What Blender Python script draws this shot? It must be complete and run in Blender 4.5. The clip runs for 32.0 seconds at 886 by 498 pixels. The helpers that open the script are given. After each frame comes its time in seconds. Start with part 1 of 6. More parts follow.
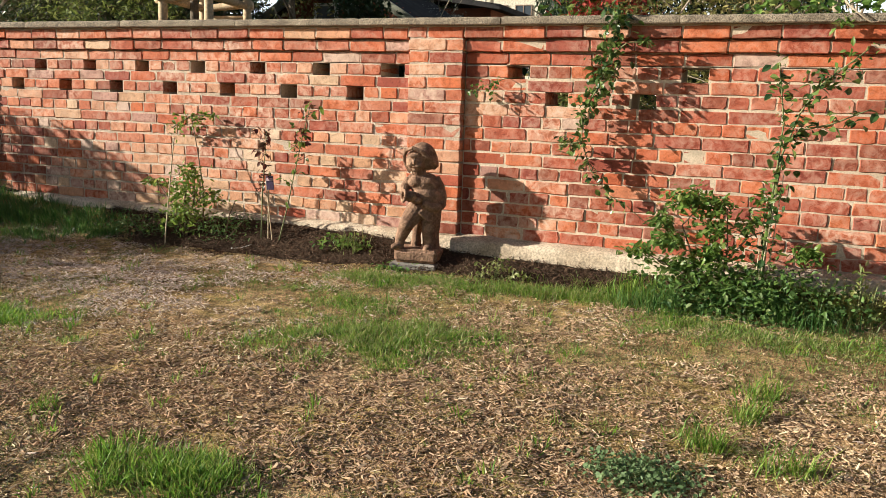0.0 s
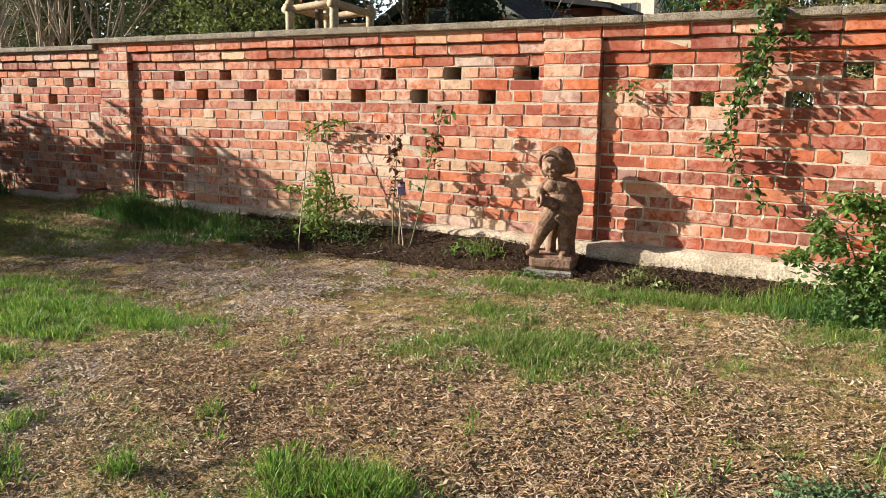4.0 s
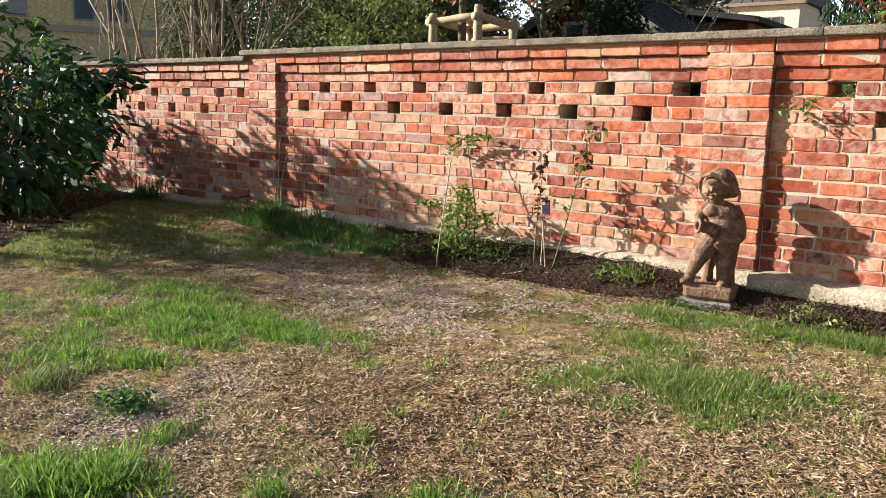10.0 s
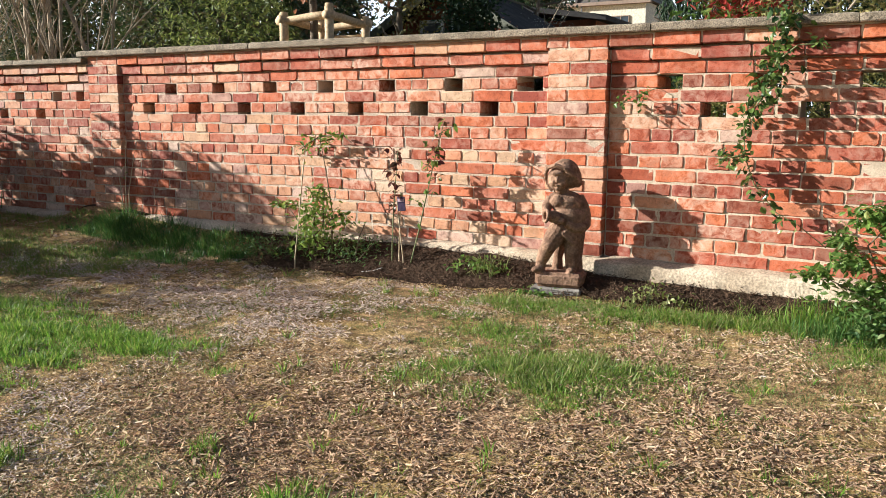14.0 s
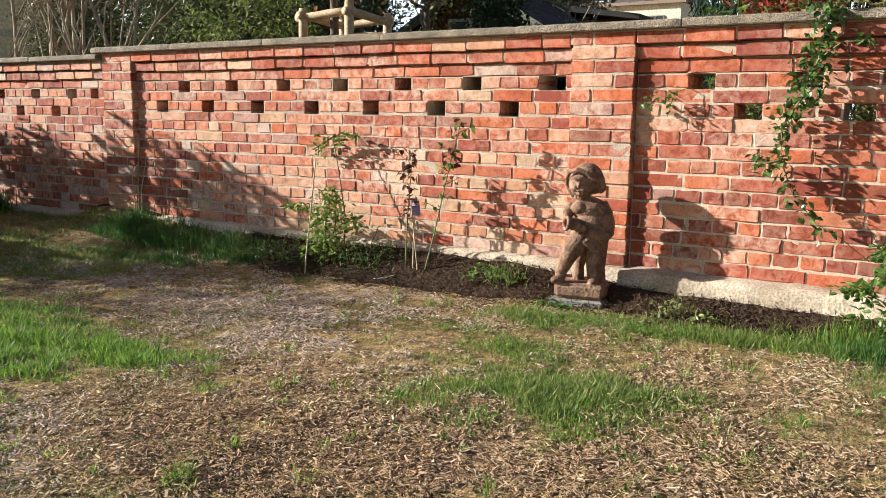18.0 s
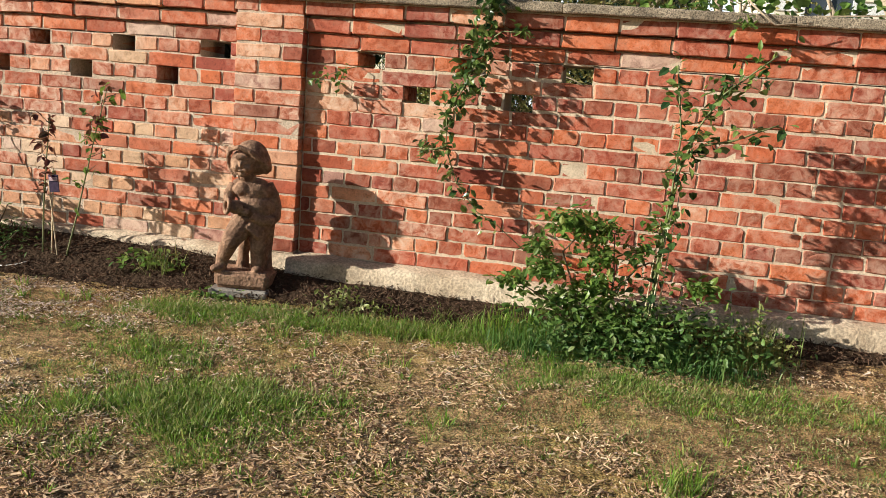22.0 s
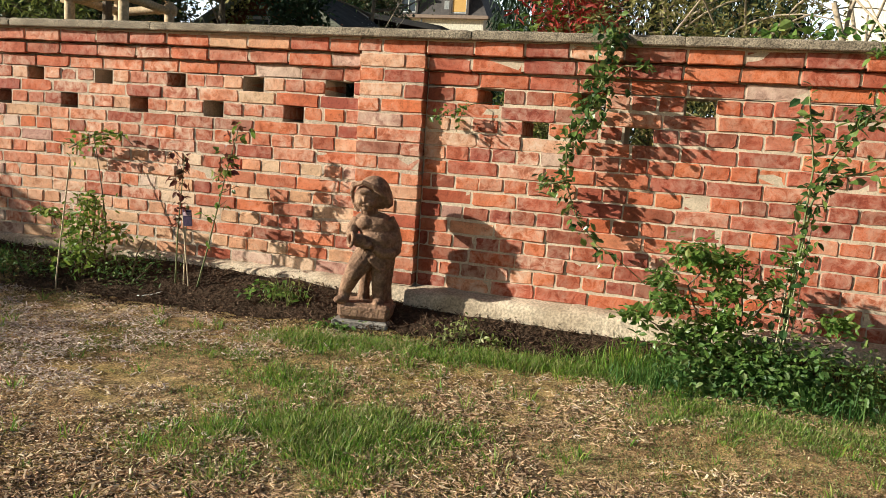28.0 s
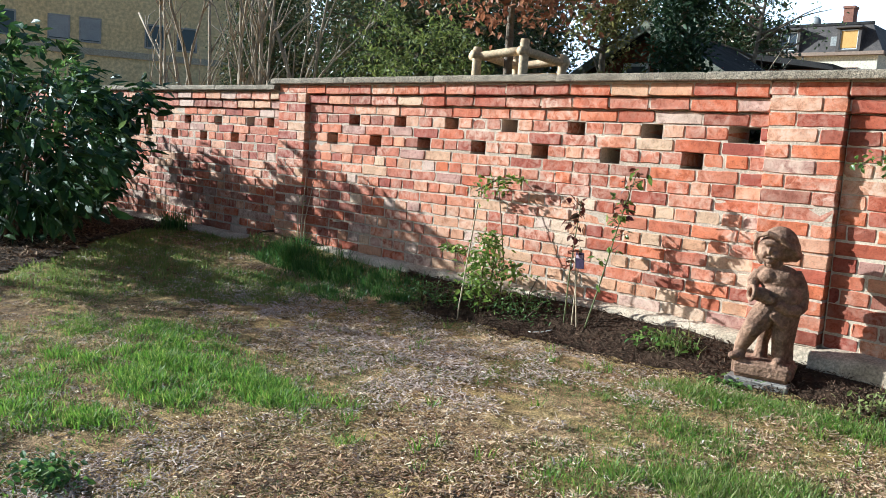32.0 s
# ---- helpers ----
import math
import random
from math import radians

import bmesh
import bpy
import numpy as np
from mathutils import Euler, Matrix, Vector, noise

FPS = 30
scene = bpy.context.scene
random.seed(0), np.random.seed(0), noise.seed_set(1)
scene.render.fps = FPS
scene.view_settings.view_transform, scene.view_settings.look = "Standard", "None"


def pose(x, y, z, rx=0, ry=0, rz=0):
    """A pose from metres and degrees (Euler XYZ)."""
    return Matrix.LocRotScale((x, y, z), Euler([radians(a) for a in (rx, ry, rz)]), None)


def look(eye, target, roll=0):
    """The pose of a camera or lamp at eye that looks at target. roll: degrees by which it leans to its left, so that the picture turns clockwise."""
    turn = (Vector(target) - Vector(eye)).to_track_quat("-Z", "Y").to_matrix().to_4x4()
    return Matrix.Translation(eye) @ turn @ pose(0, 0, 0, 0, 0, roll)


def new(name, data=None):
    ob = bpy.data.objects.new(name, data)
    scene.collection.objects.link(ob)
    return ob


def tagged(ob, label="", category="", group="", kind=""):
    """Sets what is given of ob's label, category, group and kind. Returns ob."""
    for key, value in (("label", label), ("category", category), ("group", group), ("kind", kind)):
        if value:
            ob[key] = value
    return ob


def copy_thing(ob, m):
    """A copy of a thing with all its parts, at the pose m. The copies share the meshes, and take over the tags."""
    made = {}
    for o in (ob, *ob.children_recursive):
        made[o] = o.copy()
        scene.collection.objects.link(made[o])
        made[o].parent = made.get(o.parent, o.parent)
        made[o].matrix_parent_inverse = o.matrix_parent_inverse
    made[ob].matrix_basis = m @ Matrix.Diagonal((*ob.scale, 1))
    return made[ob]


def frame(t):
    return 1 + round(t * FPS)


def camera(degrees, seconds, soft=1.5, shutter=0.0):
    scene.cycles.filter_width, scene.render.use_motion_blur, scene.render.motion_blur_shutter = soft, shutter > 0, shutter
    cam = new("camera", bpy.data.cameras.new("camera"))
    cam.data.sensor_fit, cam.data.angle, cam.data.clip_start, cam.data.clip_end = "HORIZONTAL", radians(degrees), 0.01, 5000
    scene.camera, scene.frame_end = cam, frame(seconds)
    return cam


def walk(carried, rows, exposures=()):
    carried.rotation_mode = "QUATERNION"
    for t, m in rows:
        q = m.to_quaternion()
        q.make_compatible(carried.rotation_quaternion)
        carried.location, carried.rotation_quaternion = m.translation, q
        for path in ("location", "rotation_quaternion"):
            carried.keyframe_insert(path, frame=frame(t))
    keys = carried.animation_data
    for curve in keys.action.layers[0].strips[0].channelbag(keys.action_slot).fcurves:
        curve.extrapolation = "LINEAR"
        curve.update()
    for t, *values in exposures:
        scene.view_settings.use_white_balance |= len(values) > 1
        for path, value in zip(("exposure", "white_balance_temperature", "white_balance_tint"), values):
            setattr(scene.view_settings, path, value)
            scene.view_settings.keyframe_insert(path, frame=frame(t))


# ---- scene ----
cam = camera(57.1, 32.0, 0.55)
PATH = [
    (0, (5.904, -4.846, 0.913), (5.139, -3.032, 0.56), 1.9),
    (0.5, (5.887, -4.854, 0.91), (5.041, -3.081, 0.537), 1.5),
    (1, (5.86, -4.853, 0.909), (4.921, -3.131, 0.519), 1.2),
    (1.5, (5.833, -4.85, 0.902), (4.839, -3.156, 0.524), 1.2),
    (2, (5.812, -4.861, 0.915), (4.782, -3.189, 0.535), 1.1),
    (2.5, (5.791, -4.875, 0.917), (4.764, -3.196, 0.557), 0.6),
    (3, (5.744, -4.886, 0.915), (4.751, -3.183, 0.576), 0.5),
    (3.5, (5.693, -4.901, 0.903), (4.719, -3.187, 0.561), 0.6),
    (4, (5.671, -4.855, 0.913), (4.686, -3.15, 0.561), 0.7),
    (4.5, (5.662, -4.713, 0.938), (4.632, -3.034, 0.592), 1.0),
    (6.5, (5.561, -4.716, 0.912), (4.572, -3.016, 0.553), 0.9),
    (7, (5.559, -4.721, 0.916), (4.526, -3.049, 0.545), 1.2),
    (7.5, (5.539, -4.729, 0.917), (4.462, -3.085, 0.546), 1.1),
    (8, (5.526, -4.732, 0.919), (4.408, -3.109, 0.578), 1.3),
    (8.5, (5.498, -4.736, 0.917), (4.342, -3.137, 0.589), 1.4),
    (9, (5.484, -4.744, 0.921), (4.301, -3.165, 0.595), 1.5),
    (9.5, (5.464, -4.754, 0.917), (4.258, -3.192, 0.593), 1.4),
    (10, (5.439, -4.774, 0.917), (4.21, -3.23, 0.591), 1.7),
    (10.5, (5.414, -4.798, 0.915), (4.151, -3.282, 0.594), 1.9),
    (11, (5.391, -4.82, 0.913), (4.082, -3.342, 0.594), 1.8),
    (11.5, (5.384, -4.825, 0.91), (4.043, -3.379, 0.58), 1.4),
    (12, (5.4, -4.818, 0.902), (4.085, -3.352, 0.557), 1.7),
    (12.5, (5.435, -4.797, 0.896), (4.207, -3.26, 0.537), 1.9),
    (13, (5.474, -4.766, 0.896), (4.349, -3.15, 0.543), 1.5),
    (13.5, (5.512, -4.736, 0.922), (4.479, -3.059, 0.574), 0.8),
    (14, (5.528, -4.72, 0.907), (4.555, -3.002, 0.586), 0.4),
    (14.5, (5.526, -4.708, 0.897), (4.58, -2.971, 0.598), 0.2),
    (16.5, (5.536, -4.738, 0.909), (4.58, -3.012, 0.581), -0.1),
    (17, (5.567, -4.69, 0.903), (4.565, -2.988, 0.586), 0.0),
    (17.5, (5.602, -4.596, 0.919), (4.552, -2.922, 0.608), 0.8),
    (18, (5.479, -4.452, 0.91), (4.442, -2.772, 0.588), 0.8),
    (18.5, (5.371, -4.372, 0.94), (4.372, -2.672, 0.605), 1.7),
    (19, (5.365, -4.293, 0.94), (4.365, -2.598, 0.587), 2.3),
    (19.5, (5.455, -4.155, 0.947), (4.384, -2.5, 0.614), 2.5),
    (20, (5.506, -4.08, 0.944), (4.601, -2.326, 0.624), 2.4),
    (20.5, (5.524, -4.042, 0.948), (4.839, -2.19, 0.626), 3.2),
    (21, (5.553, -4.032, 0.949), (4.988, -2.142, 0.615), 3.8),
    (21.5, (5.577, -4.033, 0.951), (5.094, -2.124, 0.599), 4.5),
    (22, (5.599, -4.046, 0.947), (5.204, -2.119, 0.586), 4.6),
    (22.5, (5.63, -4.046, 0.948), (5.345, -2.102, 0.579), 4.7),
    (23, (5.646, -4.062, 0.941), (5.447, -2.108, 0.567), 4.4),
    (23.5, (5.668, -4.068, 0.945), (5.538, -2.109, 0.563), 4.0),
    (24, (5.689, -4.063, 0.94), (5.611, -2.101, 0.56), 4.0),
    (24.5, (5.71, -4.071, 0.935), (5.71, -2.104, 0.573), 3.6),
    (26.5, (5.767, -4.038, 0.929), (5.746, -2.063, 0.616), 3.3),
    (27, (5.676, -4.04, 0.954), (5.464, -2.077, 0.638), 4.0),
    (27.5, (5.519, -4.099, 0.966), (5.099, -2.17, 0.647), 4.1),
    (28, (5.452, -4.127, 0.931), (4.844, -2.244, 0.64), 3.8),
    (28.5, (5.419, -4.138, 0.91), (4.669, -2.303, 0.648), 4.0),
    (29, (5.353, -4.146, 0.928), (4.502, -2.355, 0.665), 4.5),
    (29.5, (5.284, -4.174, 0.937), (4.331, -2.436, 0.671), 4.7),
    (30, (5.255, -4.193, 0.952), (4.196, -2.517, 0.684), 4.9),
    (30.5, (5.213, -4.242, 0.94), (4.073, -2.619, 0.677), 5.0),
    (31, (5.193, -4.262, 0.934), (3.991, -2.684, 0.681), 4.6),
    (31.5, (5.207, -4.263, 0.937), (3.937, -2.737, 0.694), 4.4),
    (32, (5.277, -4.23, 0.928), (3.929, -2.772, 0.686), 3.9),
]
walk(cam, [(t, look(eye, target, roll)) for t, eye, target, roll in PATH], [(0, 0.92, 6000, 5), (4, 1.06, 5800, 5), (8, 1.14, 5600, 5), (13, 1.14, 5600, 6), (17, 1.08, 5550, 5), (19, 1.04, 5600, 5), (20, 1.02, 5650, 5), (21, 0.88, 5800, 5), (23, 0.7, 6100, 5), (24, 0.63, 6150, 5), (27, 0.64, 6250, 4), (28, 0.78, 6000, 2), (29, 0.88, 5700, -1), (31, 1.04, 5200, -2), (32, 1.16, 4900, 0)])

# ---- world, sun ----
SUN_WAY = Vector((0.54, 0.255, -0.22)).normalized()
SUN_EL = math.asin(-SUN_WAY.z)
SUN_AZ = math.atan2(-SUN_WAY.x, -SUN_WAY.y)
world = bpy.data.worlds.new("sky")
scene.world = world
world.use_nodes = True
wn = world.node_tree.nodes
sky = wn.new("ShaderNodeTexSky")
sky.sky_type = "NISHITA"
sky.sun_disc = False
sky.sun_elevation, sky.sun_rotation = SUN_EL, SUN_AZ
sky.air_density, sky.dust_density = 1.0, 2.0
wn["Background"].inputs[1].default_value = 0.047
world.node_tree.links.new(sky.outputs[0], wn["Background"].inputs[0])
sun_data = bpy.data.lights.new("sun", "SUN")
sun_data.energy, sun_data.angle, sun_data.color = 5.0, radians(0.6), (1.0, 0.90, 0.75)
sun = new("sun", sun_data)
sun.matrix_world = look((-20, -12, 12), Vector((-20, -12, 12)) + SUN_WAY)

# bright hazy sky low over the far horizon
haze = bpy.data.materials.new("hazy_bright_sky")
haze.use_nodes = True
hn = haze.node_tree.nodes
hn.remove(hn["Principled BSDF"])
glow = hn.new("ShaderNodeEmission")
glow.inputs[0].default_value, glow.inputs[1].default_value = (0.90, 0.95, 1.0, 1), 0.95
haze.node_tree.links.new(glow.outputs[0], hn["Material Output"].inputs[0])
bd = bpy.data.meshes.new("backdrop")
bd.from_pydata([(-1100, 500, -5), (500, 800, -5), (500, 800, 190), (-1100, 500, 190)], [], [(0, 1, 2, 3)])
bd.materials.append(haze)
tagged(new("backdrop", bd), "bright hazy sky over the horizon", "sky", kind="structure")

# ---- helpers of this scene ----


def part(name, bm, material, parent=None, label="", smooth=False):
    """Links a bmesh as one mesh object, under a thing or a part."""
    me = bpy.data.meshes.new(name)
    bm.to_mesh(me)
    bm.free()
    me.materials.append(material)
    if smooth:
        me.polygons.foreach_set("use_smooth", [True] * len(me.polygons))
    ob = new(name, me)
    ob.parent = parent
    return tagged(ob, label)


def soup(name, verts, faces, material, parent=None, label="", smooth=False):
    me = bpy.data.meshes.new(name)
    me.from_pydata(verts, [], faces)
    me.materials.append(material)
    if smooth:
        me.polygons.foreach_set("use_smooth", [True] * len(me.polygons))
    ob = new(name, me)
    ob.parent = parent
    return tagged(ob, label)


def empty(name, place=(0, 0, 0), label="", category="", group="", kind=""):
    ob = new(name)
    ob.location = place
    ob.empty_display_size = 0.1
    return tagged(ob, label, category, group, kind)


def box(bm, x0, x1, y0, y1, z0, z1):
    vs = [bm.verts.new(p) for p in ((x0, y0, z0), (x1, y0, z0), (x1, y1, z0), (x0, y1, z0), (x0, y0, z1), (x1, y0, z1), (x1, y1, z1), (x0, y1, z1))]
    for f in ((3, 2, 1, 0), (4, 5, 6, 7), (0, 1, 5, 4), (1, 2, 6, 5), (2, 3, 7, 6), (3, 0, 4, 7)):
        bm.faces.new([vs[i] for i in f])
    return vs


def boxed(x0, x1, y0, y1, z0, z1, bevel=0.0, segs=1):
    bm = bmesh.new()
    box(bm, x0, x1, y0, y1, z0, z1)
    if bevel:
        bmesh.ops.bevel(bm, geom=bm.edges[:], offset=bevel, segments=segs, affect="EDGES")
    return bm


def tube(bm, points, radii, sides=6):
    """A tapered round limb along points."""
    points = [Vector(p) for p in points]
    rings = []
    side = None
    for i, p in enumerate(points):
        d = (points[min(i + 1, len(points) - 1)] - points[max(i - 1, 0)]).normalized()
        if side is None:
            side = d.orthogonal().normalized()
        side = (side - d * side.dot(d)).normalized()
        up = d.cross(side)
        rings.append([bm.verts.new(p + radii[i] * (math.cos(a) * side + math.sin(a) * up)) for a in [2 * math.pi * k / sides for k in range(sides)]])
    for a, b in zip(rings, rings[1:]):
        for k in range(sides):
            bm.faces.new((a[k], a[(k + 1) % sides], b[(k + 1) % sides], b[k]))
    bm.faces.new(rings[0][::-1])
    bm.faces.new(rings[-1])


# ---- materials ----
def nodes_of(name, rough=0.8, metal=0.0, spec=0.5):
    m = bpy.data.materials.new(name)
    m.use_nodes = True
    nt = m.node_tree
    b = nt.nodes["Principled BSDF"]
    b.inputs["Roughness"].default_value, b.inputs["Metallic"].default_value = rough, metal
    b.inputs["Specular IOR Level"].default_value = spec
    return m, nt, b


def noise_node(nt, scale, detail=4.0, rough=0.6, coords="Object"):
    tc = nt.nodes.new("ShaderNodeTexCoord")
    n = nt.nodes.new("ShaderNodeTexNoise")
    n.inputs["Scale"].default_value, n.inputs["Detail"].default_value, n.inputs["Roughness"].default_value = scale, detail, rough
    nt.links.new(tc.outputs[coords], n.inputs["Vector"])
    return n


def ramp(nt, source, stops, interp="LINEAR"):
    r = nt.nodes.new("ShaderNodeValToRGB")
    r.color_ramp.interpolation = interp
    el = r.color_ramp.elements
    while len(el) < len(stops):
        el.new(0.5)
    for e, (p, c) in zip(el, stops):
        e.position = p
        e.color = (*c, 1) if len(c) == 3 else c
    nt.links.new(source, r.inputs[0])
    return r


def mix(nt, kind, fac, a, b):
    n = nt.nodes.new("ShaderNodeMix")
    n.data_type, n.blend_type = "RGBA", kind
    for sock, v in ((n.inputs[0], fac), (n.inputs[6], a), (n.inputs[7], b)):
        if hasattr(v, "is_linked"):
            nt.links.new(v, sock)
        else:
            sock.default_value = v if not isinstance(v, tuple) else (*v, 1)
    return n.outputs[2]


def bump(nt, b, height, strength=0.4, dist=0.01):
    n = nt.nodes.new("ShaderNodeBump")
    n.inputs["Strength"].default_value, n.inputs["Distance"].default_value = strength, dist
    nt.links.new(height, n.inputs["Height"])
    nt.links.new(n.outputs[0], b.inputs["Normal"])


def plain(name, low, high, scale=12.0, fine=90.0, rough=0.8, relief=0.3, dist=0.006, metal=0.0, spec=0.5, coords="Object", deep=0.72):
    """A surface whose colour wanders between two tones at two scales."""
    m, nt, b = nodes_of(name, rough, metal, spec)
    a, f = noise_node(nt, scale, coords=coords), noise_node(nt, fine, 3, coords=coords)
    base = ramp(nt, a.outputs["Fac"], [(0.3, low), (0.7, high)])
    grain = ramp(nt, f.outputs["Fac"], [(0.36, (deep,) * 3), (0.66, (1.15 + 0.4 * (0.72 - deep),) * 3)])
    nt.links.new(mix(nt, "MULTIPLY", 1.0, base.outputs[0], grain.outputs[0]), b.inputs["Base Color"])
    bump(nt, b, f.outputs["Fac"], relief, dist)
    return m


def brick_material(name, tones, bloom=0.3, rough=0.85, island=False):
    """Fired clay: a tone for each brick, soft kiln marks, sandy pits and thin smears of old lime."""
    m, nt, b = nodes_of(name, rough, 0.0, 0.3)
    if island:
        info = nt.nodes.new("ShaderNodeNewGeometry").outputs["Random Per Island"]
    else:
        info = nt.nodes.new("ShaderNodeObjectInfo").outputs["Random"]
    tone = ramp(nt, info, [(i / len(tones), c) for i, c in enumerate(tones)], "CONSTANT")
    geo = nt.nodes.new("ShaderNodeNewGeometry")
    outs = []
    for scale, detail in ((7.0, 5), (110.0, 5), (1.9, 5), (21.0, 7)):
        n = nt.nodes.new("ShaderNodeTexNoise")
        n.inputs["Scale"].default_value, n.inputs["Detail"].default_value, n.inputs["Roughness"].default_value = scale, detail, 0.68
        n.inputs["Distortion"].default_value = 0.6
        nt.links.new(geo.outputs["Position"], n.inputs["Vector"])
        outs.append(n.outputs["Fac"])
    blot = ramp(nt, outs[0], [(0.34, (0.74, 0.68, 0.62)), (0.60, (1.10, 1.08, 1.04))])
    grain = ramp(nt, outs[1], [(0.30, (0.45,) * 3), (0.42, (0.95,) * 3), (0.72, (1.14,) * 3)])
    soot = ramp(nt, outs[3], [(0.34, (0.62, 0.56, 0.54)), (0.47, (1.0,) * 3)])
    c = mix(nt, "MULTIPLY", 1.0, tone.outputs[0], blot.outputs[0])
    c = mix(nt, "MULTIPLY", 1.0, c, grain.outputs[0])
    c = mix(nt, "MULTIPLY", 0.8, c, soot.outputs[0])
    lime = nt.nodes.new("ShaderNodeMath")
    lime.operation = "MULTIPLY"
    for k, (src, lo, hi) in enumerate(((outs[2], 0.38, 0.60), (outs[3], 0.42, 0.64))):
        r = ramp(nt, src, [(lo, (0, 0, 0)), (hi, (1, 1, 1))])
        nt.links.new(r.outputs[0], lime.inputs[k])
    amount = nt.nodes.new("ShaderNodeMath")
    amount.operation = "MULTIPLY"
    amount.inputs[1].default_value = bloom
    nt.links.new(lime.outputs[0], amount.inputs[0])
    c = mix(nt, "MIX", amount.outputs[0], c, (0.73, 0.535, 0.405))
    nt.links.new(c, b.inputs["Base Color"])
    bump(nt, b, mix(nt, "MIX", 0.35, outs[1], outs[3]), 0.8, 0.007)
    return m


RED = [(0.40, 0.098, 0.048), (0.50, 0.130, 0.058), (0.35, 0.082, 0.048), (0.56, 0.155, 0.062), (0.42, 0.105, 0.058), (0.50, 0.125, 0.052), (0.33, 0.080, 0.052)]
ROSE = [(0.53, 0.19, 0.108), (0.60, 0.22, 0.115), (0.51, 0.155, 0.08), (0.64, 0.29, 0.165), (0.47, 0.155, 0.09), (0.61, 0.315, 0.195), (0.57, 0.175, 0.08), (0.45, 0.145, 0.085)]
PALE = [(0.61, 0.34, 0.20), (0.66, 0.44, 0.29), (0.59, 0.29, 0.165), (0.69, 0.49, 0.35), (0.62, 0.37, 0.23)]
DARK = [(0.28, 0.076, 0.044), (0.33, 0.09, 0.048), (0.30, 0.082, 0.046), (0.33, 0.12, 0.078)]
# lime-grey tones that also hold the mauve look of bricks in shade
GREY = [(0.48, 0.27, 0.215), (0.60, 0.42, 0.34), (0.44, 0.235, 0.19), (0.55, 0.36, 0.29)]
brick_red = brick_material("red_brick", RED, 0.45)
brick_rose = brick_material("weathered_brick", ROSE, 0.85)
brick_pale = brick_material("buff_brick", PALE, 0.4)
brick_dark = brick_material("dark_brick", DARK, 0.45)
brick_grey = brick_material("limed_and_shade_grey_brick", GREY, 0.9)
brick_rest = brick_material("mixed_brick", ROSE + DARK + RED, 0.55, island=True)
mortar_grey = plain("old_lime_mortar", (0.44, 0.33, 0.235), (0.73, 0.58, 0.445), 5, 130, 0.95, 1.0, 0.006)
mortar_pale = plain("pale_cement_mortar", (0.47, 0.35, 0.245), (0.74, 0.595, 0.44), 5, 130, 0.95, 0.7, 0.004, deep=0.8)
coping_stone = plain("weathered_exposed_aggregate_concrete", (0.22, 0.168, 0.115), (0.47, 0.375, 0.268), 9, 150, 0.95, 1.0, 0.008, deep=0.3)
plinth_concrete = plain("rough_cast_concrete", (0.38, 0.28, 0.185), (0.72, 0.575, 0.42), 4, 80, 0.95, 0.7, 0.007, deep=0.62)

# ---- the garden wall ----
COURSE = 0.077
TOP = 1.385
RECESS = 0.047
BACK = 0.27
brick_meshes = {}


def brick_mesh(length, depth, variant, tall=False):
    """A worn brick with knocked corners, its front at y = 0, its left lower corner at the origin."""
    key = (round(length, 3 if tall else 2), depth, variant, tall)
    if key not in brick_meshes:
        length = key[0]
        r = random.Random(str(key))
        bm = bmesh.new()
        h = (0.0695 if tall else 0.0675) + r.uniform(-0.004, 0.0015)
        j = lambda s: r.uniform(-s, s)

        def ring(inset, y, rough, wear):
            c = [r.uniform(0.001, wear) * (2.2 if r.random() < 0.12 else 1) for _ in range(4)]
            x0, x1, z0, z1 = inset, length - inset, inset, h - inset
            pts = [(x0 + c[0], z0), (x1 - c[1], z0), (x1, z0 + c[1] * 0.8), (x1, z1 - c[2] * 0.8), (x1 - c[2], z1), (x0 + c[3], z1), (x0, z1 - c[3] * 0.8), (x0, z0 + c[0] * 0.8)]
            full = []
            for (xa, za), (xb, zb) in zip(pts, pts[1:] + pts[:1]):
                cut = 4 if abs(xb - xa) > 0.1 else 3 if abs(xb - xa) > 0.06 else 2 if abs(zb - za) > 0.03 else 1
                full += [(xa + (xb - xa) * q / cut, za + (zb - za) * q / cut) for q in range(cut)]
            return [(x + j(rough), y + j(rough * 0.5), z + j(rough)) for x, z in full]

        edge = ring(0, 0.0065, 0.0026, 0.008)
        back = [bm.verts.new((x, depth, z)) for x, y, z in edge]
        mid = Vector((length / 2, 0, h / 2))
        front = [bm.verts.new((mid.x + (x - mid.x) * (1 - 0.009 / length) + j(0.0012), j(0.0009) + (0.003 if r.random() < 0.12 else 0), mid.z + (z - mid.z) * 0.89 + j(0.0009))) for x, y, z in edge]
        edge = [bm.verts.new(q) for q in edge]
        n = len(edge)
        for p, q in ((back, edge), (edge, front)):
            for k in range(n):
                bm.faces.new((p[k], p[(k + 1) % n], q[(k + 1) % n], q[k]))
        bm.faces.new(front)
        me = bpy.data.meshes.new("brick")
        bm.to_mesh(me)
        bm.free()
        me.materials.append(brick_red)
        brick_meshes[key] = me
    return brick_meshes[key]


